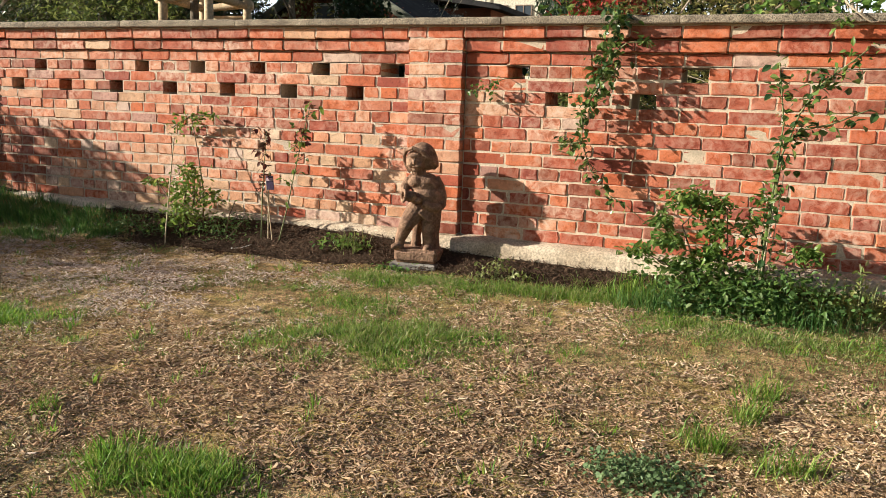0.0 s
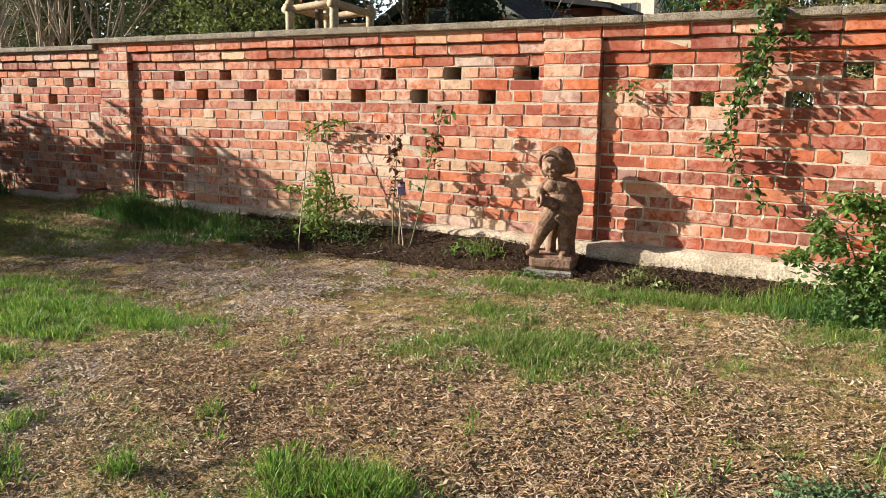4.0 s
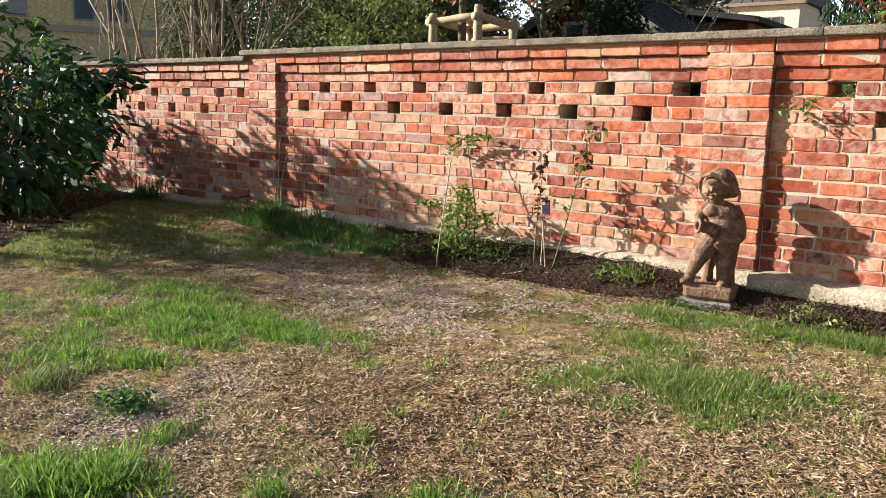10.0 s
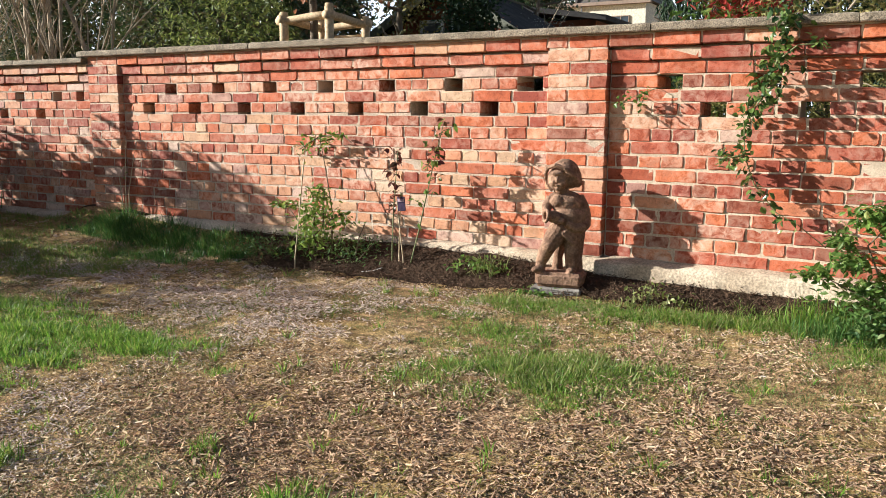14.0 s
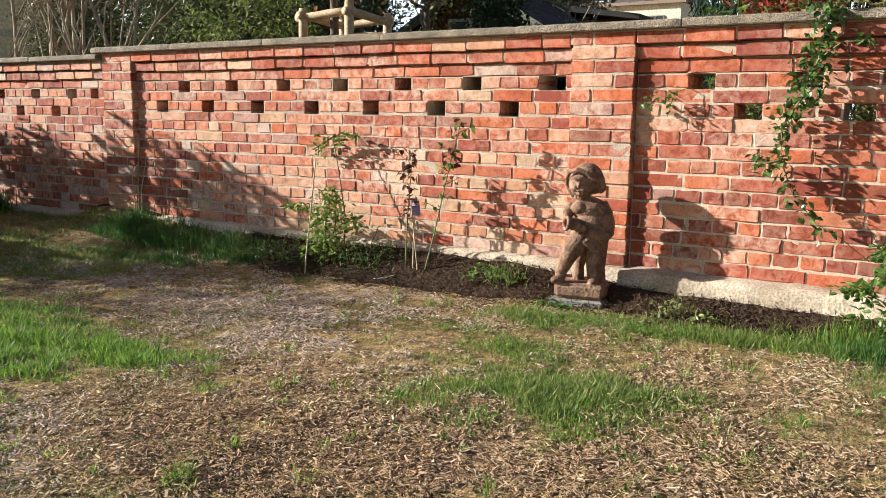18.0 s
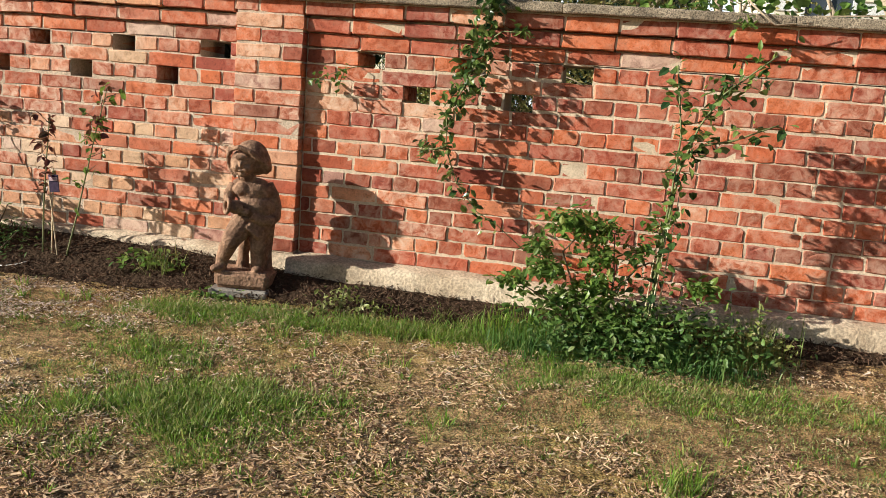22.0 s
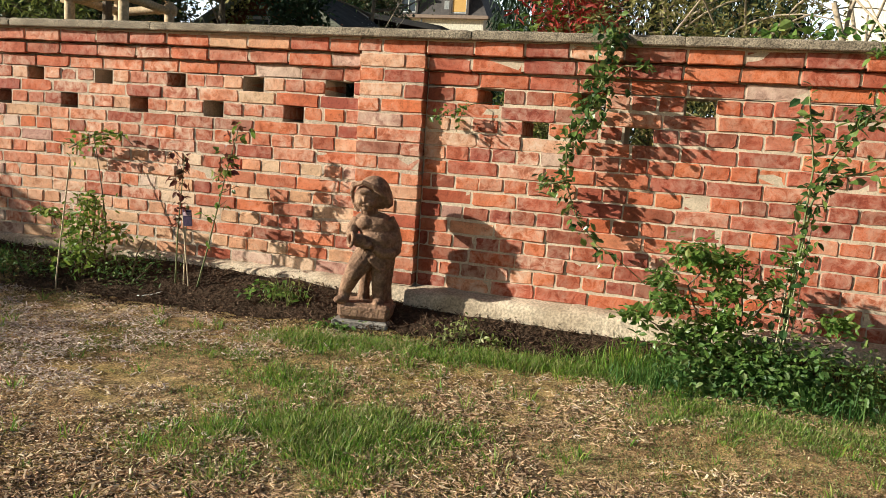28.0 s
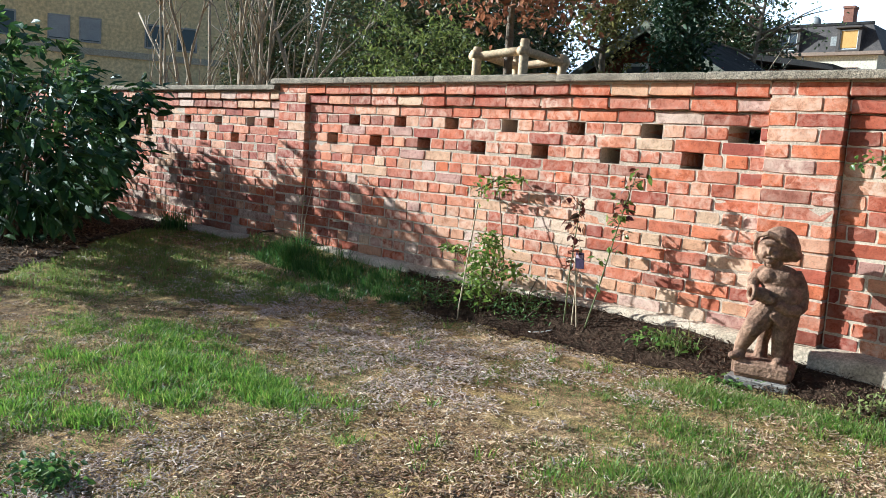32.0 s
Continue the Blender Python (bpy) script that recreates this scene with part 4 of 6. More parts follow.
    ring = [jug[2] + axis * 0.012 + 0.032 * (math.cos(a) * side + math.sin(a) * up) for a in [2 * math.pi * k / 16 for k in range(17)]]
    tube(bm, ring, [0.0105] * 17, 8)
    blob(bm, (-0.020, -0.092, z + 0.300), (0.026, 0.018, 0.020))
    # head turned to the light, full cheeks, chin and nose
    blob(bm, (-0.032, -0.030, z + 0.530), (0.060, 0.060, 0.068))
    blob(bm, (-0.014, -0.008, z + 0.462), (0.042, 0.040, 0.034))
    blob(bm, (-0.060, -0.070, z + 0.512), (0.023, 0.020, 0.022))
    blob(bm, (-0.014, -0.078, z + 0.508), (0.023, 0.020, 0.022))
    blob(bm, (-0.042, -0.090, z + 0.526), (0.009, 0.011, 0.015))
    blob(bm, (-0.040, -0.084, z + 0.497), (0.015, 0.010, 0.006))
    blob(bm, (-0.036, -0.074, z + 0.478), (0.018, 0.014, 0.013))
    blob(bm, (-0.040, -0.080, z + 0.560), (0.034, 0.014, 0.014))
    # bonnet with its brim, the flap over the ear and the tie
    blob(bm, (0.008, 0.006, z + 0.562), (0.082, 0.080, 0.076), (0, 24, 0))
    blob(bm, (0.044, 0.004, z + 0.530), (0.052, 0.066, 0.062), (0, 30, 0))
    blob(bm, (0.082, -0.006, z + 0.508), (0.020, 0.034, 0.032), (0, 20, 0))
    brim = [(-0.104, -0.020, z + 0.555), (-0.094, -0.046, z + 0.590), (-0.052, -0.078, z + 0.607), (0.002, -0.084, z + 0.588), (0.046, -0.070, z + 0.552), (0.080, -0.044, z + 0.520), (0.094, -0.012, z + 0.500)]
    tube(bm, brim, [0.009, 0.012, 0.0125, 0.0125, 0.013, 0.013, 0.012], 8)
    tube(bm, [(-0.104, -0.020, z + 0.560), (-0.103, -0.016, z + 0.520), (-0.086, -0.020, z + 0.480), (-0.066, -0.026, z + 0.458)], [0.011, 0.008, 0.007, 0.008], 8)
    blob(bm, (-0.100, -0.006, z + 0.580), (0.016, 0.024, 0.022))
    ob = part("statue", bm, sandstone, smooth=True)
    ob.matrix_basis = pose(3.800, -0.245, -0.073, 0, 0, 24) @ Matrix.Diagonal((1.03, 1.03, 1.035, 1))
    mod = ob.modifiers.new("remesh", "REMESH")
    mod.mode, mod.voxel_size, mod.use_smooth_shade = "VOXEL", 0.0038, True
    tagged(ob, "weathered brown sandstone garden figure on a rounded block", "statue")
    bm = boxed(-0.148, 0.148, -0.125, 0.12, -0.06, 0.04, 0.006)
    slab = part("stone_slab", bm, slab_stone)
    slab.matrix_basis = pose(3.792, -0.25, -0.115, 0, 0, 9)
    tagged(slab, "grey stone slab under the garden figure", "slab")


make_statue()

# ---- plants ----
rose_leaf = leafy("green_rose_leaf", [(0.06, 0.13, 0.025), (0.13, 0.23, 0.04), (0.21, 0.31, 0.06), (0.09, 0.17, 0.03), (0.32, 0.36, 0.10)], 0.4, 0.4)
rose_dark = leafy("dark_rose_leaf", [(0.025, 0.06, 0.02), (0.05, 0.10, 0.026), (0.08, 0.14, 0.032), (0.13, 0.20, 0.045), (0.20, 0.25, 0.07)], 0.32, 0.32)
rose_young = leafy("young_rose_leaf", [(0.10, 0.17, 0.03), (0.18, 0.27, 0.045), (0.28, 0.36, 0.07), (0.13, 0.21, 0.03), (0.38, 0.40, 0.11)], 0.4, 0.4)
rose_mid = leafy("mid_green_rose_leaf", [(0.06, 0.12, 0.028), (0.12, 0.20, 0.04), (0.19, 0.28, 0.06), (0.08, 0.15, 0.03), (0.28, 0.34, 0.10)], 0.38, 0.38)
rose_red = leafy("young_red_rose_leaf", [(0.10, 0.03, 0.025), (0.16, 0.05, 0.035), (0.09, 0.06, 0.03), (0.20, 0.07, 0.04)], 0.3, 0.4)
clover_leaf = leafy("pale_clover_leaf", [(0.12, 0.19, 0.07), (0.17, 0.25, 0.10), (0.22, 0.29, 0.12), (0.09, 0.15, 0.05)], 0.35, 0.6)
herb_leaf = leafy("herb_leaf", [(0.055, 0.12, 0.03), (0.11, 0.20, 0.045), (0.17, 0.27, 0.06), (0.05, 0.11, 0.03), (0.25, 0.31, 0.10)], 0.4, 0.5)
yellow_leaf = leafy("yellowish_weed_leaf", [(0.32, 0.34, 0.10), (0.22, 0.28, 0.07), (0.42, 0.40, 0.18)], 0.35, 0.5)
laurel_leaf = leafy("glossy_evergreen_leaf", [(0.022, 0.05, 0.016), (0.042, 0.09, 0.026), (0.065, 0.125, 0.034), (0.03, 0.066, 0.02), (0.11, 0.175, 0.048)], 0.22, 0.5, 0.3)
laurel_young = leafy("young_evergreen_leaf", [(0.13, 0.24, 0.05), (0.20, 0.32, 0.08), (0.26, 0.34, 0.10)], 0.3, 0.35)
cane_green = plain("green_cane", (0.12, 0.15, 0.05), (0.24, 0.24, 0.10), 20, 90, 0.7)
cane_brown = plain("woody_cane", (0.10, 0.065, 0.04), (0.22, 0.15, 0.09), 20, 90, 0.85)
bamboo = plain("bleached_bamboo", (0.50, 0.39, 0.24), (0.66, 0.54, 0.36), 15, 80, 0.7)


def leaves(name, centres, size, aspect, material, parent, seed, droop=0.2, label="", outward=None, spread=1.0, simple=False):
    """Folded pointed leaves at the given places: out from a middle if one is given, else every way."""
    g = np.random.default_rng(seed)
    c = np.asarray(centres, float)
    n = len(c)
    d = g.normal(0, 1, (n, 3)) * spread
    if outward is not None:
        d += 1.2 * (c - np.asarray(outward)) / (np.linalg.norm(c - np.asarray(outward), axis=1)[:, None] + 1e-6)
    d[:, 2] = d[:, 2] * 0.6 - droop
    d /= np.linalg.norm(d, axis=1)[:, None]
    up = g.normal(0, 0.55, (n, 3)) + (0, 0, 1.0)
    side = np.cross(d, up)
    side /= np.linalg.norm(side, axis=1)[:, None] + 1e-9
    nrm = np.cross(side, d)
    L = size * g.uniform(0.6, 1.25, n)[:, None]
    W = L * aspect / 2
    f = 0.28 * W
    pts = [c, c + d * L * 0.32 + side * W * 0.9 + nrm * f, c + d * L * 0.68 + side * W * 0.75 + nrm * f * 0.6 - nrm * L * 0.05, c + d * L - nrm * L * 0.12, c + d * L * 0.68 - side * W * 0.75 + nrm * f * 0.6 - nrm * L * 0.05, c + d * L * 0.32 - side * W * 0.9 + nrm * f, c + d * L * 0.5 - nrm * L * 0.02]
    if simple:
        v = np.stack([pts[0], (pts[1] + pts[2]) / 2, pts[3], (pts[4] + pts[5]) / 2], 1).reshape(-1, 3)
        o = np.arange(n)[:, None] * 4
        return soup(name, v.tolist(), (o + [0, 1, 2]).tolist() + (o + [0, 2, 3]).tolist(), material, parent, label)
    v = np.stack(pts, 1).reshape(-1, 3)
    o = np.arange(n)[:, None] * 7
    faces = []
    for q in ((0, 1, 6), (1, 2, 6), (2, 3, 6), (3, 4, 6), (4, 5, 6), (5, 0, 6)):
        faces += (o + list(q)).tolist()
    return soup(name, v.tolist(), faces, material, parent, label)


def along(points, n, spread, g):
    """Places strewn along a bent line."""
    p = np.asarray(points, float)
    seg = np.linalg.norm(np.diff(p, axis=0), axis=1)
    t = np.r_[0, np.cumsum(seg)]
    s = g.uniform(0, t[-1], n)
    out = np.stack([np.interp(s, t, p[:, k]) for k in range(3)], 1)
    return out + g.normal(0, spread, (n, 3))


def stems(name, lines, radius, material, parent, sides=5, taper=0.45, label=""):
    """Bent round canes, each a part of its own."""
    for line in lines:
        fine = []
        for a, b in zip(line, line[1:]):
            a, b = Vector(a), Vector(b)
            for k in range(3):
                q = a.lerp(b, k / 3)
                fine.append(q + 0.25 * radius * Vector((noise.noise(q * 17), noise.noise(q * 17 + Vector((5, 0, 0))), 0)))
        fine.append(Vector(line[-1]))
        m = len(fine) - 1
        bm = bmesh.new()
        tube(bm, fine, [radius * (1 - (1 - taper) * i / m) for i in range(m + 1)], sides)
        part(name, bm, material, parent, label, smooth=True)


def climbing_rose():
    """The rose that hangs from the coping over the slots of the wall."""
    g = np.random.default_rng(31)
    top = empty("climbing_rose", (4.89, -0.12, 1.4), "green climbing rose shoot hanging down over the brick wall", "rose")
    main = [(4.93, -0.06, 1.46), (4.93, -0.13, 1.40), (4.90, -0.13, 1.2), (4.84, -0.12, 1.02), (4.76, -0.12, 0.88), (4.77, -0.13, 0.72), (4.83, -0.13, 0.56), (4.95, -0.14, 0.42), (5.06, -0.13, 0.36), (5.2, -0.12, 0.25)]
    twig = [(4.77, -0.13, 0.72), (4.70, -0.14, 0.70), (4.63, -0.14, 0.69)]
    loc = lambda line: [tuple(np.subtract(q, (4.89, -0.12, 1.4))) for q in line]
    stems("cane", [loc(main), loc(twig), loc([(4.9, -0.13, 1.2), (5.0, -0.15, 1.28), (5.09, -0.15, 1.28)])], 0.005, cane_green, top)
    pts = np.r_[along(main[:4], 250, 0.040, g), along(main[3:5], 80, 0.036, g), along(main[4:9], 95, 0.024, g), along(twig, 40, 0.028, g), g.normal(0, 0.02, (18, 3)) + (5.09, -0.15, 1.28)]
    pts[:, 1] = np.minimum(pts[:, 1], -0.07)
    leaves("leaves", pts - (4.89, -0.12, 1.4), 0.046, 0.66, rose_dark, top, 32, 0.5)
    p = along(main[:3], 40, 0.04, g)
    p[:, 1] = np.minimum(p[:, 1], -0.1)
    leaves("young_leaves", p - (4.89, -0.12, 1.4), 0.05, 0.55, rose_leaf, top, 33, 0.4)


def standing_rose():
    """The tall rose tied to its canes."""
    g = np.random.default_rng(41)
    o = np.array((5.80, -0.37, -0.13))
    top = empty("tall_rose", tuple(o), "tall green rose tied to thin canes before the wall", "rose")
    lines = [
        [(0, 0, 0), (0.02, 0, 0.45), (0.04, 0, 0.75), (0.05, 0, 1.0), (0.0, 0.02, 1.3)],
        [(0.02, 0.02, 0), (0.03, 0, 0.5), (0.06, 0, 0.85), (0.12, 0, 1.05), (0.2, -0.02, 1.19), (0.39, -0.02, 1.36)],
        [(0.05, 0, 0.88), (0.14, -0.03, 0.97), (0.26, -0.03, 1.0), (0.43, -0.04, 1.08)],
    ]
    stems("cane", lines, 0.007, cane_green, top)
    for k, (x, y, a) in enumerate(((-0.02, 0.0, 0.03), (0.0, -0.02, 0.05), (0.035, 0.015, 0.04))):
        stems("support_stick", [[(x, y, -0.03), (x + a, y, 0.62 + 0.06 * k)]], 0.0045, bamboo, top, label="thin bleached stick")
    pts = np.r_[along(lines[0][2:], 46, 0.034, g), along(lines[1][2:], 88, 0.038, g), along(lines[2], 50, 0.034, g), along([(0.03, 0, 0.45), (0.05, 0, 0.8)], 46, 0.04, g), along([(0, 0, 0.3), (0.02, 0, 0.5)], 26, 0.05, g)]
    leaves("leaves", pts, 0.052, 0.66, rose_dark, top, 42, 0.3)
    leaves("young_leaves", np.r_[along([(-0.03, 0, 0.5), (0.02, 0, 0.66)], 60, 0.035, g), along(lines[0][3:], 20, 0.03, g), along(lines[1][4:], 45, 0.04, g)], 0.045, 0.5, rose_leaf, top, 43, 0.2)


def bush(name, place, lines, clumps, size, mats, label, seed, cane=None, droop=0.2, category="shrub", aspect=0.55, full=1.0):
    """A shrub of canes and clumps of leaves. clumps: middle, radii, number of leaves, which tone."""
    g = np.random.default_rng(seed)
    top = empty(name, place, label, category)
    stems("stem", lines, 0.006, cane or cane_brown, top)
    for tone, mat in enumerate(mats):
        pts = [g.normal(0, 0.5, (int(n * full), 3)) * r + c for c, r, n, k in clumps if k == tone]
        if pts:
            pts = np.concatenate(pts)
            pts[:, 2] = np.maximum(pts[:, 2], 0.015)
            leaves("leaves" if tone == 0 else "young_leaves", pts, size, aspect, mat, top, seed + tone + 1, droop)
    return top


climbing_rose()
standing_rose()


def rose_sprig():
    g = np.random.default_rng(46)
    top = empty("rose_sprig", (4.25, 0.0, 1.06), "small green rose sprig growing out of a slot", "rose")
    a = [(0.06, 0.12, 0.03), (0.0, -0.04, 0.01), (-0.10, -0.085, -0.03), (-0.21, -0.085, -0.075)]
    b = [(-0.04, -0.06, 0.0), (-0.06, -0.08, -0.07), (-0.075, -0.08, -0.14)]
    stems("twig", [a, b], 0.003, cane_green, top)
    pts = np.r_[along(a[2:], 26, 0.018, g), along(b, 16, 0.014, g)]
    pts[:, 1] = np.minimum(pts[:, 1], -0.07)
    leaves("leaves", pts, 0.036, 0.6, rose_leaf, top, 47, 0.3)


rose_sprig()
bush("rose_bush", (5.62, -0.36, -0.14),
     [[(0, 0, 0), (-0.14, 0, 0.25), (-0.22, 0, 0.45), (-0.12, 0, 0.58), (0.02, 0.02, 0.55)], [(0, 0, 0), (0.02, 0, 0.35), (0.0, 0.03, 0.55)], [(0.02, 0, 0), (0.2, -0.02, 0.2), (0.46, 0, 0.30)], [(0, 0, 0.25), (0.12, 0, 0.42), (0.2, 0, 0.46)], [(0, 0, 0), (-0.2, -0.05, 0.2), (-0.4, 0, 0.28)]],
     [((-0.19, 0, 0.59), (0.12, 0.1, 0.06), 110, 1), ((-0.05, 0, 0.56), (0.09, 0.1, 0.05), 60, 1), ((-0.33, 0, 0.46), (0.06, 0.1, 0.06), 50, 0), ((-0.28, 0, 0.36), (0.09, 0.1, 0.05), 80, 0), ((-0.06, 0, 0.44), (0.09, 0.1, 0.06), 65, 1), ((-0.06, 0, 0.30), (0.09, 0.1, 0.08), 100, 1), ((-0.44, 0, 0.29), (0.09, 0.1, 0.03), 40, 1), ((-0.21, 0, 0.23), (0.12, 0.1, 0.05), 80, 0), ((0.10, 0, 0.47), (0.05, 0.1, 0.04), 30, 0), ((0.41, 0, 0.35), (0.08, 0.1, 0.04), 46, 1), ((-0.12, 0, 0.16), (0.3, 0.12, 0.12), 190, 0), ((0.12, -0.03, 0.14), (0.3, 0.12, 0.12), 160, 0)],
     0.044, (rose_mid, rose_leaf), "green leafy rose bush before the brick wall", 51, full=2.6)
bush("ground_elder", (5.75, -0.50, -0.14), [[(0, 0, 0), (0.02, 0, 0.1)], [(0.1, 0, 0), (0.12, 0, 0.12)], [(-0.15, 0, 0), (-0.16, 0, 0.1)]],
     [((0, 0, 0.08), (0.36, 0.16, 0.13), 560, 0), ((0.3, 0.08, 0.12), (0.30, 0.16, 0.16), 380, 0), ((-0.25, 0, 0.06), (0.2, 0.14, 0.10), 210, 0), ((0.05, 0.12, 0.2), (0.3, 0.1, 0.14), 200, 0)],
     0.034, (herb_leaf,), "low dark green weeds round the foot of the roses", 55, cane_green, category="weeds", aspect=0.6, full=1.7)
bush("lanky_weed", (6.28, -0.35, -0.14), [[(0, 0, 0), (0.01, 0, 0.2), (-0.01, 0, 0.33)], [(0.05, 0, 0), (0.08, 0, 0.22)]],
     [((0, 0, 0.2), (0.05, 0.05, 0.14), 40, 0), ((0.06, 0, 0.1), (0.12, 0.1, 0.08), 90, 0)], 0.035, (yellow_leaf,), "lanky yellowish weed at the wall's foot", 57, cane_green, category="weeds")
bush("small_rose_bush", (1.98, -0.28, -0.12),
     [[(0, 0, 0), (0.0, 0, 0.3), (0.04, 0, 0.5)], [(0, 0, 0), (0.08, 0, 0.3), (0.1, 0, 0.52)], [(0, 0, 0), (-0.1, 0, 0.25), (-0.3, 0.05, 0.42)], [(0, 0, 0.2), (0.14, 0, 0.32), (0.26, 0, 0.38)]],
     [((0.02, 0, 0.36), (0.15, 0.12, 0.13), 130, 0), ((0.05, 0, 0.5), (0.08, 0.08, 0.06), 40, 0), ((-0.28, 0.05, 0.40), (0.13, 0.05, 0.03), 36, 0), ((0.0, 0, 0.2), (0.2, 0.14, 0.12), 130, 0), ((0.22, 0, 0.34), (0.1, 0.08, 0.06), 36, 0)],
     0.04, (rose_young,), "small green rose bush beside a thin cane", 61, full=2.5)
bush("rose_spray", (2.0, -0.10, 0.55), [[(-0.28, 0, 0.12), (-0.1, 0, 0.21), (0.1, 0, 0.23), (0.2, -0.02, 0.17)], [(0.1, -0.14, -0.62), (0.08, -0.10, -0.3), (-0.02, -0.04, 0.0), (-0.1, 0, 0.21)]],
     [((-0.1, 0, 0.18), (0.15, 0.05, 0.045), 70, 0), ((-0.24, 0, 0.12), (0.08, 0.04, 0.05), 36, 0), ((0.06, 0, 0.22), (0.09, 0.04, 0.025), 26, 0)],
     0.04, (rose_young,), "arching rose shoot with green leaves close to the wall", 63)
bush("low_herb_bush", (2.3, -0.26, -0.10), [[(0, 0, 0), (0.05, 0, 0.2), (0.1, 0, 0.3)], [(0, 0, 0), (-0.1, 0, 0.18)], [(0, 0, 0), (0.16, 0, 0.16)]],
     [((0, 0, 0.1), (0.22, 0.14, 0.11), 330, 0), ((0.1, 0.05, 0.14), (0.18, 0.1, 0.1), 150, 0), ((-0.12, 0, 0.08), (0.2, 0.12, 0.08), 160, 0)], 0.032, (herb_leaf,), "low feathery green herb in the flower bed", 65, category="herb", aspect=0.3)

bush("low_herb_bush", (1.58, -0.30, -0.10), [[(0, 0, 0), (0.04, 0, 0.14), (0.08, 0, 0.2)], [(0, 0, 0), (-0.1, 0, 0.12)], [(0, 0, 0), (0.14, 0, 0.12)]],
     [((0, 0, 0.08), (0.24, 0.14, 0.09), 300, 0), ((-0.2, 0.02, 0.06), (0.2, 0.12, 0.06), 160, 0), ((0.2, 0, 0.07), (0.16, 0.12, 0.08), 140, 0)], 0.032, (herb_leaf,), "low feathery green herb at the end of the bed", 67, category="herb", aspect=0.35)


def thin_rose(name, place, line, spread, red, label, seed):
    g = np.random.default_rng(seed)
    top = empty(name, place, label, "rose")
    stems("cane", [line], 0.0055, cane_green, top)
    side = []
    for k in range(6):
        t = 0.45 + 0.1 * k
        i = min(int(t * (len(line) - 1)), len(line) - 2)
        a = np.array(line[i]) + (np.array(line[i + 1]) - line[i]) * (t * (len(line) - 1) - i)
        side.append([tuple(a), tuple(a + g.uniform(-1, 1, 3) * (spread * 2, spread, 0.02) + (0, 0, 0.03))])
    stems("twig", side, 0.0025, cane_brown, top)
    half = np.array(line, float)
    pts = np.concatenate([along(s, 5, 0.012, g) for s in side] + [along(half[-2:], 14, 0.02, g), along(half[1:], 14, 0.018, g)])
    leaves("leaves", pts, 0.05, 0.62, rose_red if red else rose_leaf, top, seed + 1, 0.5)
    if not red:
        leaves("red_leaves", along(half[-2:], 26, 0.025, g), 0.046, 0.6, rose_red, top, seed + 2, 0.4, "dark red young leaves")


thin_rose("thin_rose", (2.60, -0.24, -0.07), [(0, 0, 0), (0.01, 0, 0.3), (0.03, 0, 0.55), (0.05, 0, 0.76)], 0.06, True, "thin young rose with dark red leaves", 71)
thin_rose("thin_rose", (2.74, -0.24, -0.07), [(0, 0, 0), (0.07, 0, 0.25), (0.12, 0, 0.45), (0.17, 0, 0.65), (0.25, 0, 0.94)], 0.045, False, "thin tall young rose with green and red leaves", 75)
bush("small_bed_plant", (3.25, -0.22, -0.06), [[(0, 0, 0), (0.02, 0, 0.08)], [(0.05, 0, 0), (0.09, 0, 0.09)], [(-0.05, 0, 0), (-0.1, 0, 0.1)]],
     [((0, 0, 0.05), (0.16, 0.1, 0.05), 120, 0), ((-0.12, 0, 0.05), (0.1, 0.08, 0.05), 50, 0)], 0.04, (rose_leaf,), "small green plant in the flower bed", 79, cane_green, category="plant")
bush("yellow_weed", (4.35, -0.36, -0.13), [[(0, 0, 0), (0.02, 0, 0.13)], [(0.1, 0, 0), (0.12, 0, 0.1)], [(-0.06, 0, 0), (-0.08, 0, 0.1)]],
     [((0, 0, 0.09), (0.09, 0.07, 0.07), 70, 0), ((0.16, 0, 0.06), (0.12, 0.07, 0.05), 60, 0), ((-0.05, 0, 0.05), (0.12, 0.08, 0.04), 50, 0)], 0.03, (yellow_leaf,), "yellowish flowering weed at the edge of the bed", 81, cane_green, category="weeds")
bush("low_clover", (5.58, -2.50, -0.175), [[(0, 0, 0), (0.02, 0, 0.03)], [(0.08, 0, 0), (0.1, 0, 0.03)]],
     [((0, 0, 0.02), (0.17, 0.13, 0.022), 900, 0)], 0.017, (clover_leaf,), "round patch of low clover in the lawn", 83, cane_green, category="clover", aspect=0.8)
bush("low_weed", (2.74, -3.25, -0.185), [[(0, 0, 0), (0.02, 0, 0.03)], [(0.05, 0, 0), (0.06, 0, 0.03)]],
     [((0, 0, 0.03), (0.12, 0.09, 0.03), 260, 0)], 0.03, (herb_leaf,), "small leafy weed in the lawn", 85, cane_green, category="weeds", aspect=0.6)
bush("small_bed_plant", (3.72, -0.42, -0.13), [[(0, 0, 0), (0.02, 0, 0.04)]], [((-0.03, 0, 0.03), (0.12, 0.06, 0.03), 90, 0)], 0.035, (rose_leaf,), "small green plant in the flower bed", 87, cane_green, category="plant")
bush("dead_stalks", (-0.16, -0.10, -0.02), [[(0, 0, 0), (0.01, 0, 0.35), (-0.02, 0.05, 0.75)], [(0.03, 0, 0), (0.05, 0, 0.3), (0.09, 0.04, 0.62)], [(-0.02, 0, 0), (-0.06, 0, 0.4), (-0.03, 0.03, 0.5)]],
     [((0, 0, 0.5), (0.05, 0.03, 0.2), 8, 0)], 0.03, (yellow_leaf,), "dry leafless stalks in the corner by the pillar", 89, bamboo, category="stalks")


